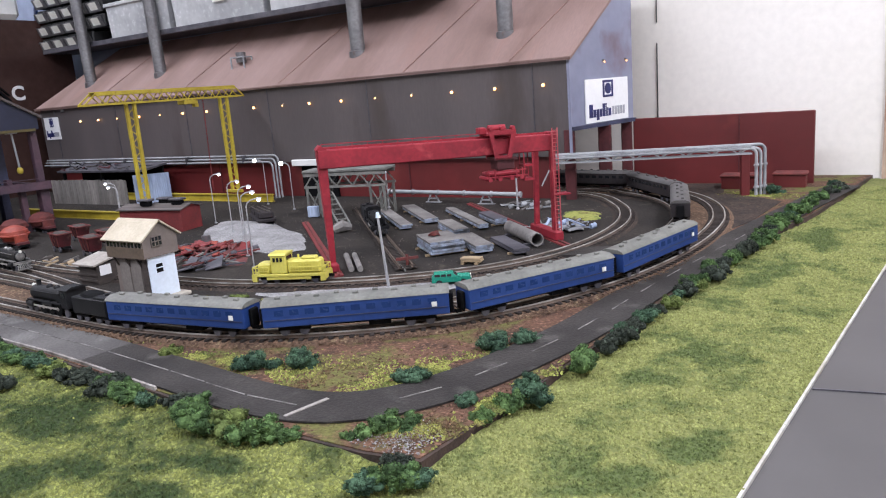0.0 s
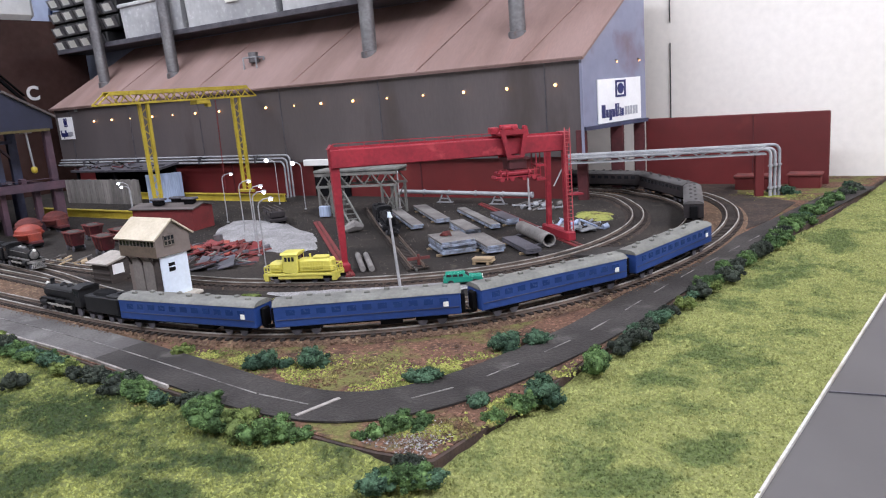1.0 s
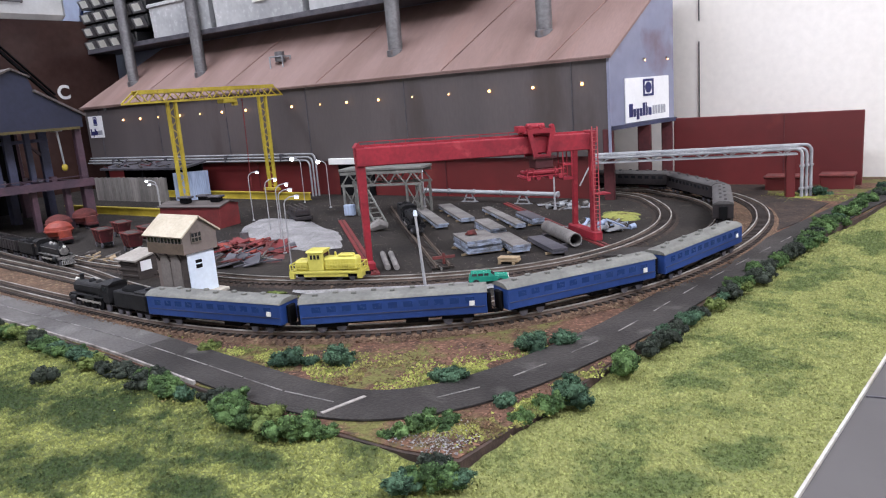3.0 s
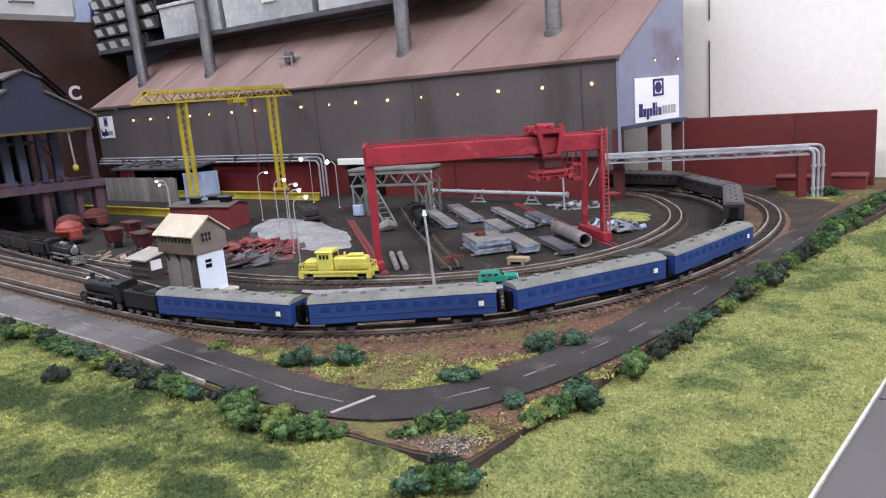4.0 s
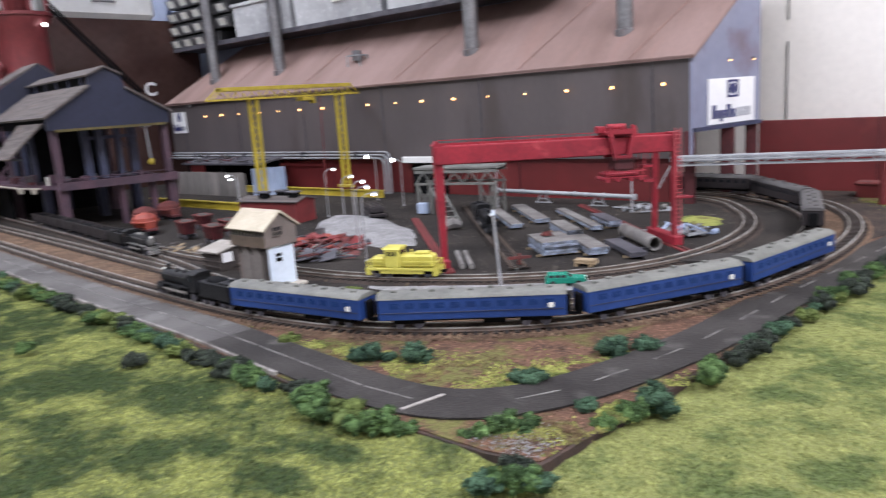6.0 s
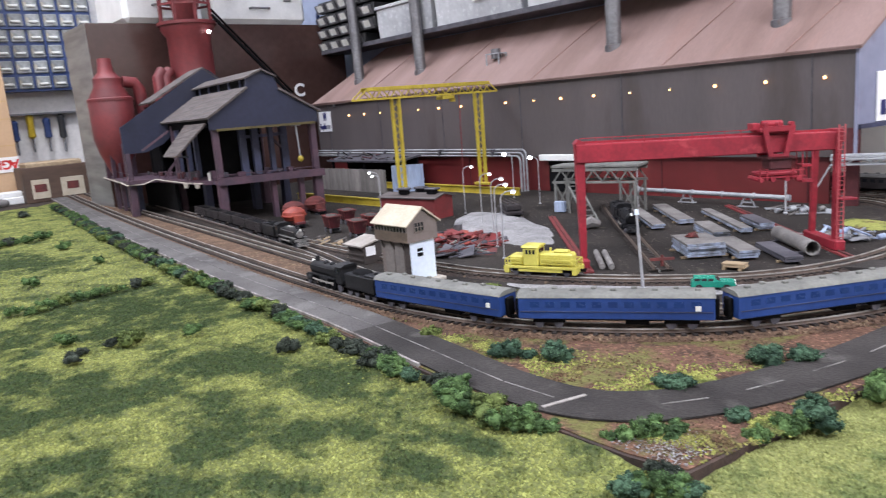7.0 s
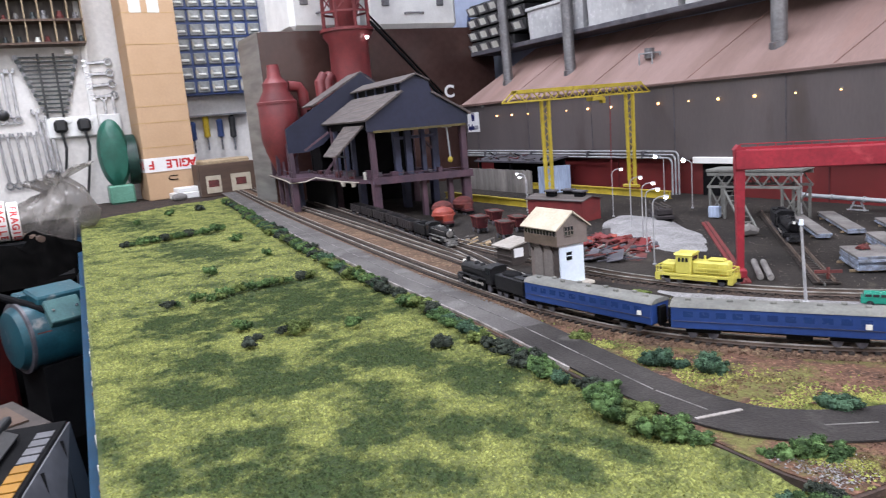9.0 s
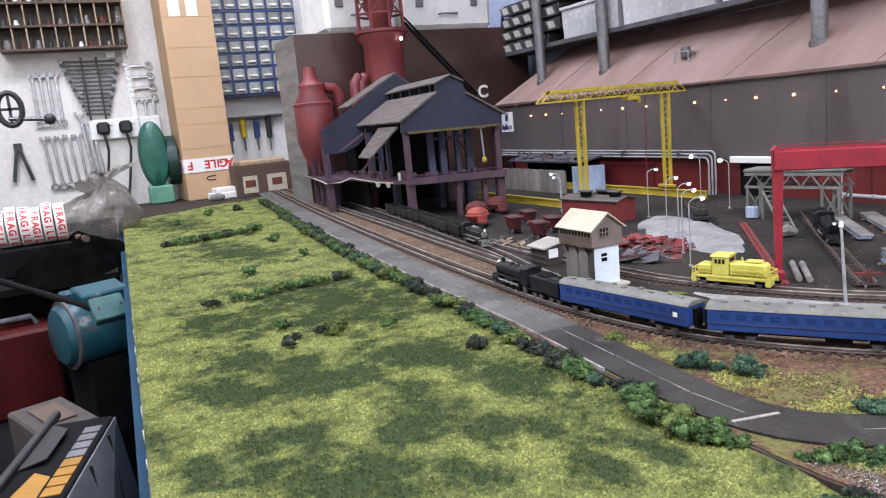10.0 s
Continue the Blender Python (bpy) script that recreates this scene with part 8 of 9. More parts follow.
flight_case(-1.415, 0.68, 0.309, 0.2, 0.095, "wide white flight case on the cabinet")

SWING = 0.0
# shelf of bins over the mill roof
shelf = thing("wall_shelf", "dark steel shelf carrying plastic bins", "shelf", 0, 0, 0, kind="structure")
part("board", Geo().box((-0.93, 0.83, 0.2515), (0.86, 0.07, 0.004)), M_DARKSTEEL, shelf)
part("front_lip", Geo().box((-0.93, 0.7935, 0.2525), (0.86, 0.003, 0.008), ch=0.0006), M_DARKSTEEL, shelf)
part("upper_board", Geo().box((-0.93, 0.832, 0.385), (0.86, 0.08, 0.005)), M_DARKSTEEL, shelf)
for x in (-1.33, -0.93, -0.53):
    part("upright", Geo().box((x, 0.87, 0.34), (0.012, 0.008, 0.18)), M_DARKSTEEL, shelf)


def bin_box(x, w, h, material, label, tag_on=True):
    b = thing("storage_bin", label, "storage bin", x, 0.832, 0.2536, group="shelf bins")
    d = 0.075
    for sy in (-1, 1):
        part("side_panel", Geo().plate([(-w / 2, sy * d / 2, 0), (w / 2, sy * d / 2, 0), (w / 2 + 0.003, sy * (d / 2 + 0.002), h), (-w / 2 - 0.003, sy * (d / 2 + 0.002), h)], 0.0015), material, b)
    for sx in (-1, 1):
        part("end_panel", Geo().box((sx * w / 2, 0, h / 2), (0.002, d, h)), material, b)
    part("rim", Geo().box((0, -d / 2 - 0.003, h - 0.003), (w + 0.01, 0.004, 0.006), ch=0.001), material, b)
    part("contents", Geo().box((0, 0, h * 0.38), (w * 0.9, d * 0.85, h * 0.7), ch=0.004), M_PINKTIN if "pink" in label else M_SLAB, b)
    if tag_on:
        part("label_card", Geo().box((0.01, -d / 2 - 0.0035, h * 0.55), (0.028, 0.001, 0.014)), M_LABEL, b)
        part("label_writing", Geo().box((0.01, -d / 2 - 0.0044, h * 0.56), (0.02, 0.0006, 0.003)), M_DARKSTEEL, b)


bin_box(-1.055, 0.15, 0.058, M_BIN, "clear plastic bin with faded pink boxes inside", False)
bin_box(-0.87, 0.19, 0.064, M_BIN, "clear plastic bin with a white label")
bin_box(-0.665, 0.19, 0.066, M_BIN, "clear plastic bin with a white label on the shelf end")
small = thing("small_bin", "small black parts bin with a white label", "parts bin", -1.32, 0.83, 0.2536, group="parts bins")
part("tray", Geo().box((0, 0, 0.011), (0.036, 0.07, 0.021), ch=0.002), M_RUBBER, small)
part("front_lip", Geo().plate([(-0.018, -0.036, 0.0), (0.018, -0.036, 0.0), (0.018, -0.043, 0.016), (-0.018, -0.043, 0.016)], 0.0015), M_STACK, small)
part("label_card", Geo().plate([(-0.010, -0.0385, 0.003), (0.010, -0.0385, 0.003), (0.010, -0.0435, 0.0145), (-0.010, -0.0435, 0.0145)], 0.0006), M_LABEL, small)
for r in range(4):
    for c in range(5 if r else 4):
        if r or c:
            copy_thing(small, pose(-1.32 + 0.0395 * c, 0.83, 0.2536 + 0.0245 * r))
single("bin_rack", Geo().box((-1.25, 0.868, 0.305), (0.23, 0.006, 0.1)), M_BLACK, "dark back plate of the parts bins", "rack")
blu = single("blue_flag", Geo().plate([(-1.372, 0.80, 0.256), (-1.352, 0.80, 0.256), (-1.352, 0.802, 0.335), (-1.36, 0.803, 0.335)], 0.004), M_DRAWERBLUE, "folded dark blue plastic sheet beside the bins", "sheet")

# cardboard tower
SWING = 2.0
bx = thing("cardboard_boxes", "tall stack of brown cardboard boxes with parcel tape", "cardboard box", -1.905, 0.309, -0.0045, 3)
part("carton", Geo().box((0, 0, 0.31), (0.11, 0.118, 0.62), ch=0.0015), M_CARD, bx)
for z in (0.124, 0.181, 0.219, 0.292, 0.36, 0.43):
    part("flap_seam", Geo().box((0.0552, 0, z), (0.0008, 0.117, 0.0016)), M_CARDSHADE, bx)
    part("flap_seam", Geo().box((0, -0.0592, z), (0.109, 0.0008, 0.0016)), M_CARDSHADE, bx)
tape = part("parcel_tape", Geo().box((0.001, 0, 0.083), (0.1115, 0.1205, 0.033)), M_TAPE, bx, "white parcel tape printed in red")
for ch, y in zip("FELIGA", (-0.044, -0.004, 0.0105, 0.0215, 0.034, 0.0495)):
    words("print", ch, 0.027, pose(0.0569, y, 0.084, 90, 180, 90), M_TAPERED, tape, 0.0002)
for ch, x in zip("RA", (0.036, 0.012)):
    words("print", ch, 0.027, pose(x, -0.0605, 0.084, 90, 180, 0), M_TAPERED, tape, 0.0002)
for y in (-0.028, 0.012):
    part("paper_label", Geo().box((0.0555, y, 0.455), (0.001, 0.026, 0.05)), M_LABEL, bx)
part("staple_slot", Geo().tube([(0.0558, 0.012, 0.054), (0.0558, -0.006, 0.054), (0.0558, -0.01, 0.0495), (0.0558, -0.006, 0.045), (0.0558, 0.012, 0.045)], 0.0012, 6), M_BLACK, bx)

# small-parts drawer cabinet
cab = thing("drawer_cabinet", "blue small-parts cabinet with cloudy clear drawers", "drawer cabinet", WX, 0.498, 0.0)
part("carcass", Geo().box((0.02, 0, 0.42), (0.04, 0.222, 0.36)), M_DRAWERBLUE, cab)
dr_me = Geo().box((0, 0, 0), (0.008, 0.0305, 0.0285), ch=0.002).mesh("drawer")
dr_me.materials.append(M_DRAWER)
pull_me = Geo().box((0, 0, 0), (0.006, 0.02, 0.006), ch=0.0015).mesh("drawer_pull")
pull_me.materials.append(M_LABEL)
for r in range(10):
    for c in range(6):
        y, z = -0.0925 + 0.037 * c, 0.26 + 0.0355 * r
        o = new("drawer", dr_me)
        o.parent, o.matrix_local = cab, pose(0.041, y, z)
        q = new("drawer_pull", pull_me)
        q.parent, q.matrix_local = o, pose(0.005, 0, -0.004)
for z in (0.3835, 0.4545, 0.53):
    part("divider", Geo().box((0.042, 0, z), (0.008, 0.222, 0.005)), M_DRAWERBLUE, cab)
part("divider", Geo().box((0.042, 0.0, 0.42), (0.008, 0.005, 0.36)), M_DRAWERBLUE, cab)
single("wall_ledge", Geo().box((WX + 0.02, 0.47, 0.188), (0.04, 0.16, 0.004)), M_STACK, "narrow grey ledge below the drawer cabinet", "ledge")


def screwdriver(y, z, material, label, h=0.05):
    s = thing("screwdriver", label, "screwdriver", WX + 0.012, y, z, group="hung screwdrivers")
    part("handle", Geo().lathe((0, 0, 0), [(0.003, 0), (0.0085, 0.004), (0.0075, h * 0.5), (0.009, h * 0.9), (0.004, h)], 12), material, s)
    part("blade", Geo().rod((0, 0, -0.032), (0, 0, 0.002), 0.0022, 8), M_CHROME, s)


screwdriver(0.405, 0.125, M_DRAWERBLUE, "blue-handled screwdriver hung on the wall")
screwdriver(0.44, 0.13, M_SCREWYEL, "yellow-handled screwdriver hung on the wall", 0.06)
screwdriver(0.475, 0.128, M_DRAWERBLUE, "slim blue screwdriver hung on the wall", 0.05)
screwdriver(0.508, 0.125, M_RUBBER, "black-handled screwdriver hung on the wall", 0.06)
crate = thing("wooden_crate", "brown wooden crate with pale label cards", "crate", -1.79, 0.425, -0.004)
part("body", Geo().box((0, -0.01, 0.037), (0.09, 0.13, 0.074), ch=0.001), M_WOOD, crate)
part("tray_fill", Geo().box((0, -0.01, 0.078), (0.08, 0.11, 0.012), ch=0.003), M_PALEWOOD, crate)
for y in (-0.045, 0.018):
    k_ = part("label_card", Geo().box((0.0458, y, 0.028), (0.001, 0.046 if y > 0 else 0.034, 0.04)), M_CREAMROOF, crate)
    part("card_print", Geo().box((0.0465, y, 0.03), (0.0008, 0.024, 0.016)), M_RUSTRED, k_)
ad = thing("power_supply", "white plug-in power supply on the board end", "power supply", -1.80, 0.335, -0.0045, 8)
part("case", Geo().box((0, 0, 0.008), (0.05, 0.085, 0.016), ch=0.002), M_PLASTICWHITE, ad)
part("top_case", Geo().box((0, 0.002, 0.0215), (0.04, 0.07, 0.011), ch=0.002), M_PLASTICWHITE, ad)
part("knob", Geo().ball((0.045, -0.04, 0.008), 0.016, 14, 8, (0.7, 1.1, 0.6)), M_SLAB, ad)

# tool wall
rack = thing("pigeonhole_rack", "old wooden pigeonhole rack full of odd fittings", "rack", WX, 0.05, 0.43)
part("back", Geo().box((0.003, 0, 0.03), (0.006, 0.27, 0.17)), M_FENCE, rack)
for z in (-0.052, 0.0, 0.052, 0.104):
    part("shelf_board", Geo().box((0.03, 0, z), (0.055, 0.27, 0.005)), M_WOOD, rack)
for k in range(10):
    part("divider", Geo().box((0.03, -0.135 + 0.03 * k, 0.026), (0.05, 0.003, 0.155)), M_PALEWOOD, rack)
rng = random.Random(5)
for k in range(40):
    y, r_ = -0.12 + 0.03 * (k % 9) + rng.uniform(-0.006, 0.006), k // 9
    if r_ < 3:
        z = -0.0495 + 0.052 * r_
        m = rng.choice((M_STACK, M_DARKTOOL, M_SLAB, M_LABEL, M_RUSTRED))
        R = rng.uniform(0.005, 0.01)
        part("fitting", Geo().lathe((0.035 + rng.uniform(-0.008, 0.012), y, z), [(R, 0), (R, R), (R * 0.7, R * 1.2), (R * 0.6, R * 2.2), (0, R * 2.25)], 10), m, rack)


def spanner(y, z, L, w, material, label, tilt=0.0, group="hung spanners", ring=True):
    s = thing("spanner", label, "spanner", WX + 0.006, y, z, 0, group=group)
    s.matrix_world = pose(WX + 0.006, y + radians(SWING) * WX, z, tilt, 0, 0)
    part("shaft", Geo().box((0, 0, 0), (0.003, w, L), ch=0.0006), material, s)
    g = Geo()
    for q in (-1, 1):
        g.beam((0, q * w * 0.75, L / 2 - w * 0.3), (0, q * w * 1.0, L / 2 + w * 1.2), w * 0.7, 0.004, up=(1, 0, 0))
    part("jaw", g, material, s)
    if ring:
        pts = [(0, w * 1.15 * math.cos(q), -L / 2 - w * 0.8 + w * 1.15 * math.sin(q)) for q in (2 * math.pi * k / 14 for k in range(15))]
        part("ring_end", Geo().tube(pts, w * 0.36, 6), material, s)
    return s


for k in range(4):
    spanner(-0.034 + 0.0165 * k, 0.268, 0.105, 0.0066, M_CHROME, "long chrome combination spanner on the wall")
for k in range(5):
    spanner(-0.03 + 0.0185 * k, 0.118, 0.11, 0.0066, M_CHROME, "chrome combination spanner on the wall", 3)
for k in range(3):
    spanner(0.058 + 0.012 * k, 0.155 - 0.012 * k, 0.14 - 0.015 * k, 0.0075, M_CHROME, "chrome spanner hung beside the socket", 4)
for k in range(4):
    sp = spanner(0.2 + 0.002 * k, 0.335 - 0.027 * k, 0.045 - 0.002 * k, 0.0065, M_CHROME, "short chrome open-ended spanner hung level", 92)
spanner(0.206, 0.222, 0.05, 0.006, M_CHROME, "chrome spanner hung above the green machine")
spanner(0.226, 0.225, 0.055, 0.006, M_CHROME, "chrome spanner hung above the green machine")
ladder = thing("spanner_rack", "tapering rack of dark ring spanners", "spanner rack", WX + 0.008, 0.095, 0.0)
for k in range(14):
    w = 0.122 - 0.0062 * k
    z = 0.352 - 0.0098 * k
    sp = part("spanner", Geo().beam((0, -w / 2, z), (0, w / 2, z - 0.002), 0.004, 0.0036), M_DARKTOOL, ladder)
    for q in (-1, 1):
        part("ring_end", Geo().rod((-0.002, q * (w / 2 + 0.003), z + (0.001 if q < 0 else -0.003)), (0.003, q * (w / 2 + 0.003), z + (0.001 if q < 0 else -0.003)), 0.0058 - 0.00016 * k, 10), M_DARKTOOL if k % 2 else M_STACK, sp)
for y in (-0.018, 0.016):
    part("rack_strip", Geo().box((0.003, y, 0.285), (0.003, 0.005, 0.15)), M_RUBBER, ladder)
part("top_clip", Geo().box((0.004, 0.05, 0.363), (0.006, 0.02, 0.016), ch=0.002), M_PLASTICWHITE, ladder)
conduit = single("conduit", Geo().box((WX + 0.006, 0.178, 0.33), (0.012, 0.014, 0.3), ch=0.001), M_PLASTICWHITE, "white plastic cable conduit on the wall", "conduit")

sock = thing("double_socket", "white double wall socket with two black plugs", "socket", WX, 0.128, 0.185)
part("faceplate", Geo().box((0.006, 0, 0), (0.012, 0.115, 0.05), ch=0.003), M_PLASTICWHITE, sock)
for y in (-0.027, 0.024):
    pg = part("plug", Geo().box((0.02, y, 0.003), (0.022, 0.03, 0.03), ch=0.006), M_RUBBER, sock, "black three-pin plug")
    part("cable", Geo().tube([(0.026, y, -0.012), (0.028, y + 0.004, -0.05), (0.02, y - 0.006, -0.11), (0.02, y - 0.02, -0.18)], 0.0032, 8), M_RUBBER, pg)
    part("switch", Geo().box((0.013, y + 0.02, 0.014), (0.003, 0.008, 0.01), ch=0.001), M_PLASTICWHITE, sock)
sk2 = thing("single_socket", "white single wall socket", "socket", WX, 0.212, 0.185)
part("faceplate", Geo().box((0.006, 0, 0), (0.012, 0.05, 0.05), ch=0.003), M_PLASTICWHITE, sk2)
for y, z in ((-0.008, 0.0), (0.008, 0.0), (0, 0.012)):
    part("pin_slot", Geo().box((0.0122, y, z - 0.006), (0.001, 0.004, 0.006)), M_RUBBER, sk2)

grn = thing("bench_grinder", "hammered-green bench machine with a rounded guard", "bench machine", -1.9, 0.194, -0.0045)
prof = [Vector((0, 0.034 * math.cos(q) * (1.0), 0.118 + 0.08 * math.sin(q))) for q in (2 * math.pi * k / 28 for k in range(28))]
g = Geo()
for xx, kk in ((-0.024, 0.86), (-0.016, 1.0), (0.016, 1.0), (0.026, 0.84), (0.029, 0.4)):
    g.v += [(xx, p.y * kk, 0.118 + (p.z - 0.118) * kk) for p in prof]
g.f = [(a * 28 + k, a * 28 + (k + 1) % 28, (a + 1) * 28 + (k + 1) % 28, (a + 1) * 28 + k) for a in range(4) for k in range(28)] + [tuple(range(28)), tuple(range(112, 140))]
part("guard", g, M_GREENMACH, grn)
part("pedestal", Geo().box((0, 0.004, 0.022), (0.06, 0.056, 0.044), ch=0.004), mat("pale_machine_green", (0.12, 0.3, 0.22), (0.09, 0.24, 0.17), s=30, rough=0.4), grn, "pale green pedestal")
part("motor", Geo().rod((-0.03, 0.028, 0.1), (-0.03, 0.052, 0.1), 0.06, 20), mat("dark_machine_green", (0.012, 0.05, 0.04), (0.008, 0.03, 0.025), s=50, rough=0.45, grime=0.15), grn, "blackish green motor housing")

# bench, bag, tape rolls, motor and carton at the open side of the layout
bench = thing("side_bench", "dark cluttered bench beside the layout", "bench", 0, 0, 0)
# Near-black bench tops stand in for the darkness beside the layout.
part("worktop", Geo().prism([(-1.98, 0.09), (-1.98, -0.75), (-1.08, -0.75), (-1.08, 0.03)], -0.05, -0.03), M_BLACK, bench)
# Block added below the worktop to stand in for under-bench shade.
part("cupboard", Geo().prism([(-1.97, 0.07), (-1.97, -0.74), (-1.1, -0.74), (-1.1, 0.012)], -0.745, -0.0505), M_BLACK, bench, "black block added to fill the dark under the bench")
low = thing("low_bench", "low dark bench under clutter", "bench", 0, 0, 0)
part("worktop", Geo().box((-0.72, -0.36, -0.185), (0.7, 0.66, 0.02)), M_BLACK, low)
for x in (-1.03, -0.41):
    for y in (-0.65, -0.07):
        part("leg", Geo().box((x, y, -0.47), (0.045, 0.045, 0.56)), M_WOOD, low)

g = Geo()
nu, nv = 120, 70


def fold(p, k):
    """Creased film: sharp ridges between soft hollows."""
    return 1 - 2 * abs(noise.noise((p[0] * k, p[1] * k, p[2] * k)))


for j in range(nv + 1):
    for i in range(nu):
        a, v = 2 * math.pi * i / nu, j / nv
        body = math.sin(math.pi * (0.16 + 0.8 * v / 0.84)) ** 0.75 if v < 0.84 else 0.0
        r = 0.07 * max(body, 0.2 + 0.9 * max(0.0, v - 0.86) / 0.14 * 0.5)
        q = (math.cos(a), math.sin(a), 1.6 * v)
        pleat = fold((q[0], q[1], 0.4 * v), 4.5)
        d = 0.95 + 0.34 * noise.noise((q[0] * 1.4, q[1] * 1.4, q[2] * 1.4)) + 0.12 * fold(q, 1.5) + 0.07 * pleat * (0.4 + v) + 0.02 * fold(q, 8.0)
        g.v.append((-1.42 + r * d * 0.85 * math.cos(a), 0.0 + 1.1 * r * d * math.sin(a) + 0.045 * v, -0.03 + 0.118 * v * (1 + 0.12 * math.sin(a)) + 0.01 * pleat * v))
film_bag = thing("polythene_bag", "crumpled grubby polythene bag on the bench", "bag")
tied = int(0.82 * nv)
for name, j0, j1 in (("sack", 0, tied), ("gathered_neck", tied, nv)):
    piece = Geo()
    piece.v = g.v[j0 * nu : (j1 + 1) * nu]
    piece.f = [(j * nu + i, j * nu + (i + 1) % nu, (j + 1) * nu + (i + 1) % nu, (j + 1) * nu + i) for j in range(j1 - j0) for i in range(nu)]
    if j0 == 0:
        piece.f.append(tuple(range(nu))[::-1])
    part(name, piece, M_BAG, film_bag)
single("black_box", Geo().box((-1.2, -0.062, -0.009), (0.06, 0.11, 0.04), ch=0.002), M_BLACK, "plain black box under the tape rolls", "box")
for k in range(6):
    R = 0.0275 + 0.0012 * ((k * 5) % 3 - 1)
    roll = thing("tape_roll", "roll of white parcel tape printed in red", "parcel tape", -1.2, -0.104 + 0.0152 * k, 0.0115 + R, 2 * (k % 3) - 2, group="tape rolls")
    ringp = [(R - 0.0005, -0.0068), (R, -0.0064), (R, 0.0064), (R - 0.0005, 0.0068)]
    part("tape", Geo().tube([(0, y_, 0) for _, y_ in ringp], [r_ for r_, _ in ringp], 36), M_TAPE, roll)
    part("core", Geo().rod((0, -0.0071, 0), (0, 0.0071, 0), 0.014, 24), M_CARD, roll)
    for i, ch in enumerate("FRAGILE"):
        q = 70 - 19.5 * i - 24 * (k % 2)
        words("print", ch, 0.0125, pose(0, 0, 0, 0, -q, 0) @ pose(R + 0.0001, 0, 0, 90, 90, 90), M_TAPERED, roll, 0.0002)
# Rag added in near-black to keep this end of the bench dark.
rag = Geo()
nr = 40
for i in range(nr + 1):
    for j in range(nr + 1):
        u, v = 2 * i / nr - 1, 2 * j / nr - 1
        k = max(0.0, 1 - u * u - v * v * (1 + 0.4 * u))
        rag.v.append((-1.19 + 0.16 * u, -0.02 + 0.075 * v - 0.03 * u, -0.031 + 0.05 * k**0.6 * (0.75 + 0.6 * noise.noise((u * 2.2, v * 2.2, 4)) + 0.2 * fold((u, v, 2.0), 3.5))))
rag.f = [(i * (nr + 1) + j, (i + 1) * (nr + 1) + j, (i + 1) * (nr + 1) + j + 1, i * (nr + 1) + j + 1) for i in range(nr) for j in range(nr)]
single("dark_rag", rag, mat("shade_black_cloth", (0.0035, 0.0033, 0.0033), (0.002, 0.002, 0.002), s=40, rough=0.95, grime=0.0, spec=0.0), "crumpled black rag added to darken the bench end", "rag")
stick = single("timber_stick", Geo().tube([(-1.28, -0.03, 0.012), (-1.13, 0.0, 0.016)], [0.006, 0.005], 8), M_WOOD, "brown timber stick lying on the rag", "stick")
# machine with a hand wheel
drill = thing("drill_press", "black drill press with a hand wheel and chrome lever", "drill press", -1.3, -0.12, -0.03)
part("column", Geo().rod((0, -0.03, 0), (0, -0.03, 0.42), 0.014, 16), M_STACK, drill)
part("base", Geo().box((0, -0.02, 0.008), (0.12, 0.1, 0.016), ch=0.003), M_RUBBER, drill)
part("head", Geo().box((0, -0.035, 0.235), (0.08, 0.05, 0.07), ch=0.008), M_RUBBER, drill)
ringp = [(0.03, 0.054 + 0.016 * math.cos(q), 0.238 + 0.024 * math.sin(q)) for q in (2 * math.pi * k / 20 for k in range(21))]
wh = part("hand_wheel", Geo().tube(ringp, 0.0042, 8), M_RUBBER, drill)
part("spoke", Geo().beam((0.03, 0.04, 0.238), (0.03, 0.068, 0.238), 0.004, 0.004).beam((0.03, 0.054, 0.216), (0.03, 0.054, 0.26), 0.004, 0.004), M_RUBBER, wh)
lv = part("lever", Geo().rod((0.03, 0.05, 0.224), (0.03, 0.1, 0.22), 0.0032, 8), M_CHROME, drill, "chrome lever")
part("knob", Geo().ball((0.03, 0.104, 0.2195), 0.0085, 12, 8), M_RUBBER, lv)
ply = thing("pliers", "pliers with worn yellow grips hung on the wall", "pliers", WX + 0.01, -0.09, 0.13)
part("jaws", Geo().box((0, 0, 0.03), (0.006, 0.018, 0.02), ch=0.002), M_DARKTOOL, ply)
for q in (-1, 1):
    part("grip", Geo().beam((0, q * 0.004, 0.022), (0, q * 0.02, -0.05), 0.008, 0.008), M_DARKTOOL, ply)

SWING = 2.8
motor = thing("bench_grinder_motor", "teal electric motor with a pale terminal box", "motor", -0.885, 0.0045, -0.058, 112)
body = part("body", Geo().tube([(-0.036, 0, 0), (-0.034, 0, 0), (0.038, 0, 0), (0.042, 0, 0)], [0.034, 0.037, 0.037, 0.033], 32), M_TEAL, motor)
part("end_bell", Geo().tube([(-0.046, 0, 0), (-0.044, 0, 0), (-0.036, 0, 0)], [0.018, 0.03, 0.0355], 32), M_TEAL, motor)
part("rim", Geo().tube([(-0.038, 0, 0), (-0.0375, 0, 0), (-0.0345, 0, 0), (-0.034, 0, 0)], [0.036, 0.0385, 0.0385, 0.037], 32), M_DARKSTEEL, motor, "bare metal rim")
part("top_block", Geo().box((0.004, -0.006, 0.039), (0.052, 0.034, 0.014), ch=0.002, rx=12), M_TEAL, motor)
part("top_block", Geo().box((-0.02, 0.012, 0.038), (0.02, 0.022, 0.014), ch=0.002), M_TEAL, motor)
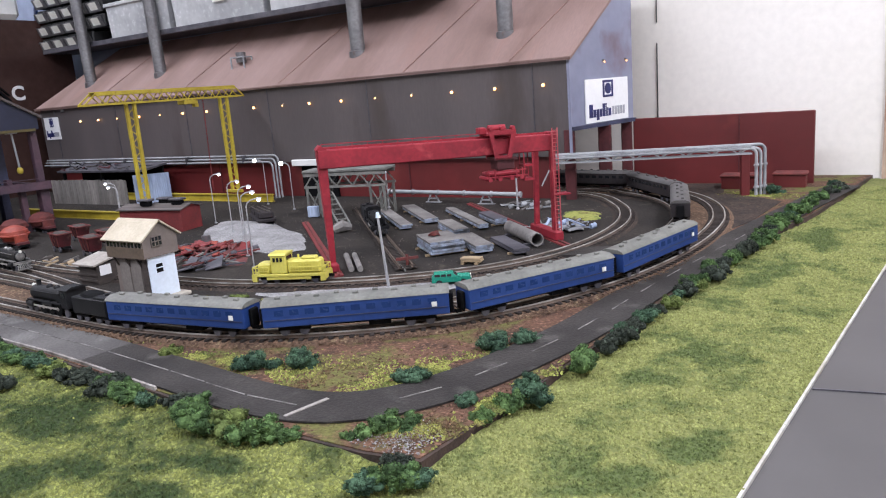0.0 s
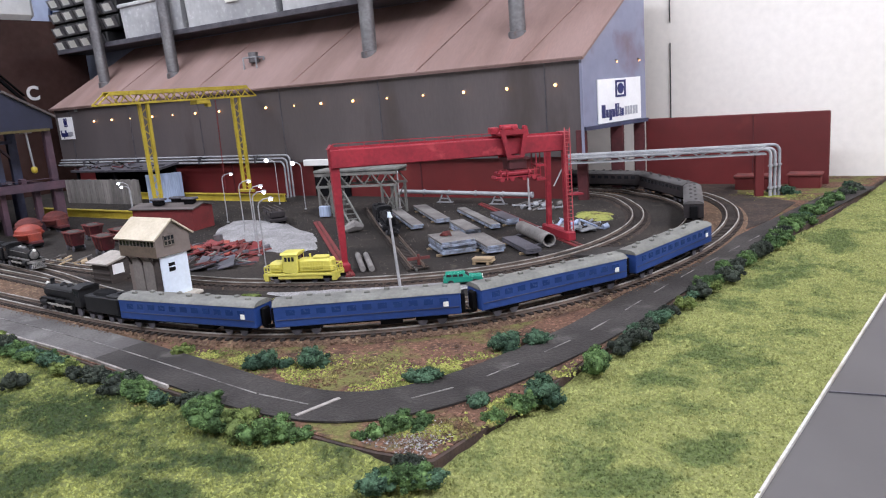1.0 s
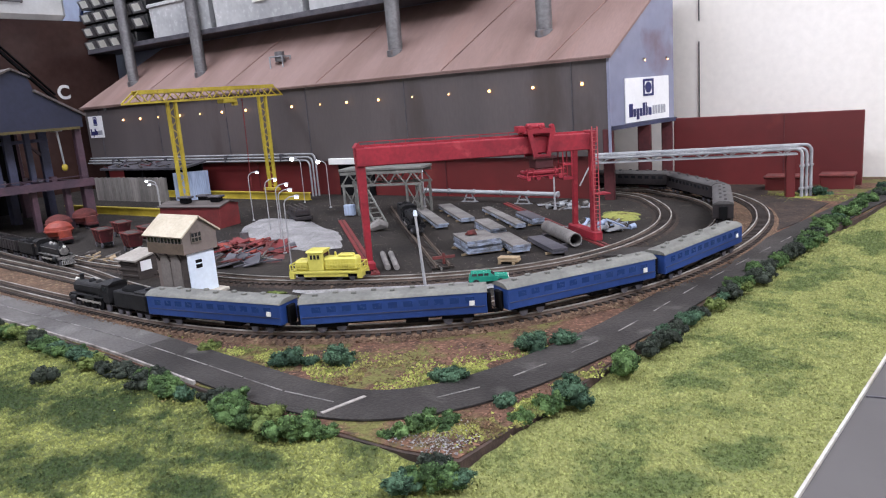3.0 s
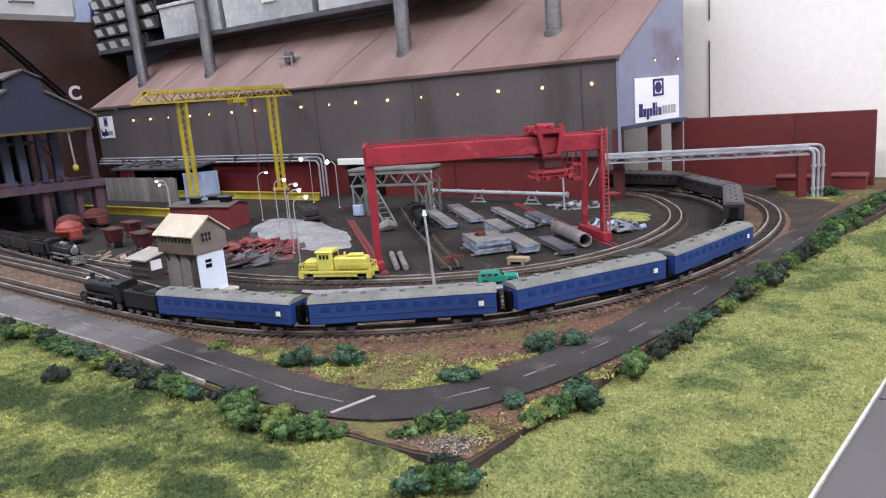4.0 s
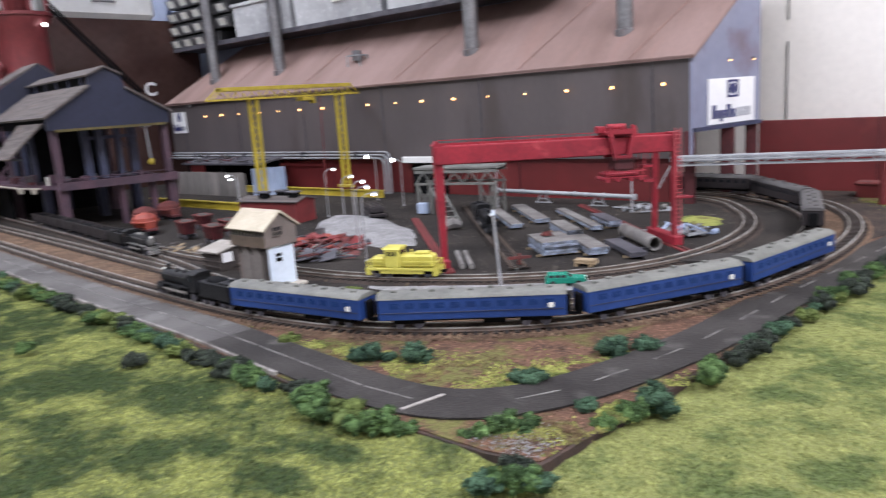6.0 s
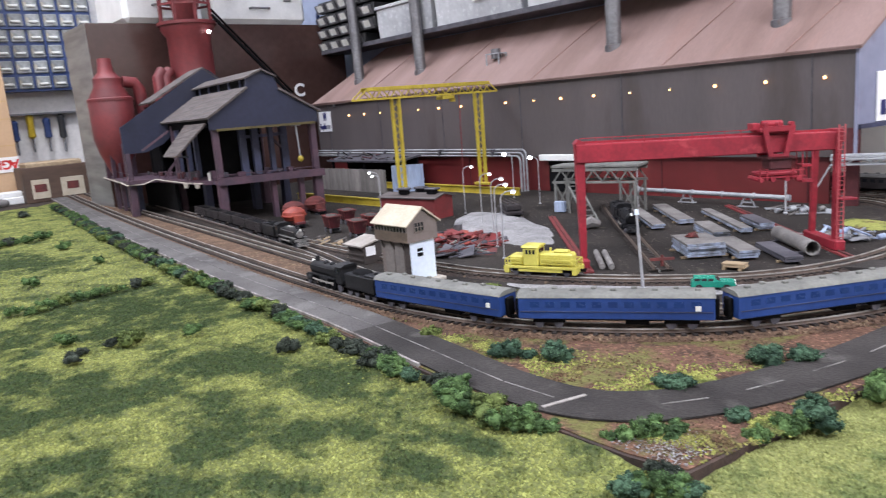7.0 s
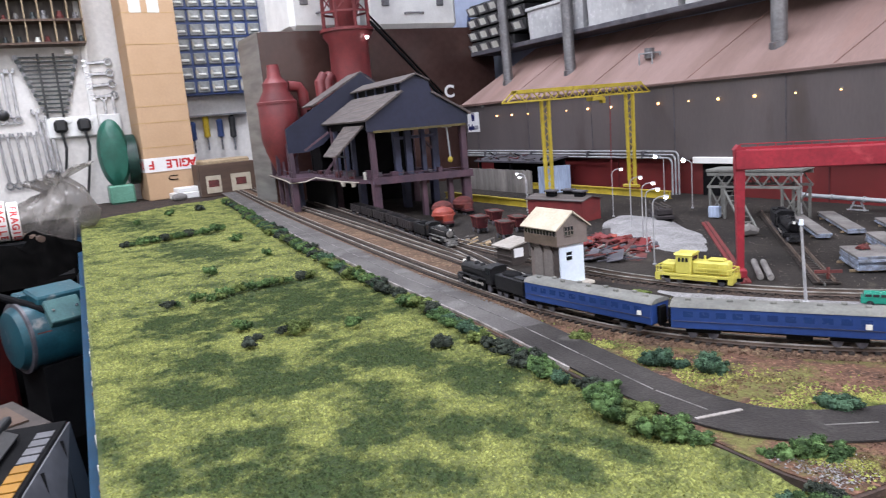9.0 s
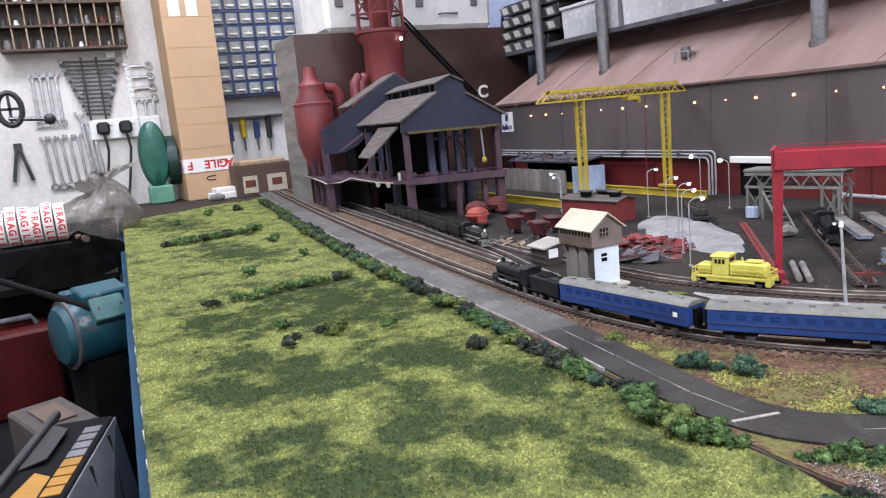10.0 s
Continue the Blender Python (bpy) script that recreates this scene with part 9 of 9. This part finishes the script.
box = part("terminal_box", Geo().box((0.0, -0.031, 0.024), (0.036, 0.012, 0.028), ch=0.0015, rx=-38), mat("pale_teal_enamel", (0.06, 0.14, 0.14), (0.04, 0.1, 0.105), s=60, rough=0.45, spot=(0.2, 0.2, 0.18), spot_s=80, spot_at=0.62), motor, "pale grey-teal terminal box")
for q in (-1, 1):
    part("screw", Geo().rod((0.012 * q, -0.0355, 0.0275), (0.012 * q, -0.0367, 0.0285), 0.0016, 10), M_CHROME, box)
part("maker_plate", Geo().box((-0.024, -0.0358, 0.004), (0.014, 0.001, 0.009)), M_RUSTRED, motor, "worn red plate")
# Foot coloured black for the darkness below the motor.
part("foot", Geo().prism([(-0.03, -0.03), (0.034, -0.03), (0.034, 0.03), (-0.03, 0.03)], -0.1155, -0.03), M_BLACK, motor)
part("power_lead", Geo().tube([(0.018, -0.03, 0.014), (0.03, -0.044, -0.01), (0.033, -0.048, -0.05), (0.02, -0.046, -0.1)], 0.0022, 8), M_RUBBER, motor)
part("lever", Geo().tube([(-0.012, -0.03, 0.026), (-0.05, 0.02, 0.05), (-0.075, 0.06, 0.066)], [0.0045, 0.0035, 0.0035], 10), M_BLACK, motor)

crt = thing("tool_carton", "black tool carton with amber and white lettering bars", "carton", -0.515, -0.045, -0.1745, -13.8)
part("carton", Geo().box((0.035, -0.006, 0.0565), (0.22, 0.046, 0.113), ch=0.001), M_BLACK, crt)
# Lid edge and flap coloured dark, as if lying in shadow.
part("lid_edge", Geo().box((0.02, -0.0275, 0.1145), (0.225, 0.006, 0.006), ch=0.001), M_RUBBER, crt, "lid edge, darkened in place of shadow")
part("flap", Geo().plate([(-0.07, -0.024, 0.1145), (0.005, -0.024, 0.1145), (0.0, -0.008, 0.117), (-0.05, -0.008, 0.117)], 0.001), M_RUBBER, crt, "dark grey lid flap")
part("amber_band", Geo().prism([(0.012, -0.012), (0.07, -0.02), (0.07, 0.0), (0.022, 0.0)], 0.113, 0.1136), M_BOXAMBER, crt)
for k in range(4):
    part("lettering_bar", Geo().box((0.044 - 0.0135 * k, 0.0075, 0.1133), (0.0112, 0.0115, 0.0008)), M_BOXAMBER, crt)
for k in range(4):
    part("lettering_bar", Geo().box((-0.01 - 0.0135 * k, 0.0075, 0.1133), (0.0105, 0.0115, 0.0008)), M_BOXGREY, crt)
side_print = part("printed_flap", Geo().plate([(0.145, 0.0175, 0.112), (-0.073, 0.0175, 0.112), (-0.073, 0.0255, 0.04), (0.145, 0.048, 0.04)], 0.0012), M_BOXGREY, crt, "pale grey printed flap")
for k in range(4):
    x = 0.11 - 0.05 * k
    part("dark_slash", Geo().beam((x, 0.0195, 0.1105), (x + 0.03, 0.03 + 0.1 * max(0.0, x), 0.062), 0.004, 0.0012), M_BLACK, side_print)
# Offcut colours darkened like the carton's, for shadow.
off = thing("timber_offcut", "timber offcut darkened in place of shadow, with a paler face", "timber", -0.66, -0.05, -0.1745, 20)
part("block", Geo().box((0, 0, 0.05), (0.085, 0.045, 0.1), ch=0.002), M_HUT, off)
part("pale_face", Geo().box((0.0, 0.0, 0.1012), (0.05, 0.022, 0.0012)), M_WOOD, off)
can = thing("red_toolbox", "dull red steel toolbox in the shade", "toolbox", -1.02, -0.11, -0.1745, 10)
part("box", Geo().box((0, 0, 0.052), (0.07, 0.13, 0.104), ch=0.004), mat("dark_red_enamel", (0.07, 0.006, 0.006), (0.04, 0.004, 0.004), s=20, rough=0.5, spec=0.2), can)
part("handle", Geo().tube([(0, -0.05, 0.104), (0, -0.045, 0.115), (0, 0.045, 0.115), (0, 0.05, 0.104)], 0.0035, 8), M_DARKSTEEL, can)
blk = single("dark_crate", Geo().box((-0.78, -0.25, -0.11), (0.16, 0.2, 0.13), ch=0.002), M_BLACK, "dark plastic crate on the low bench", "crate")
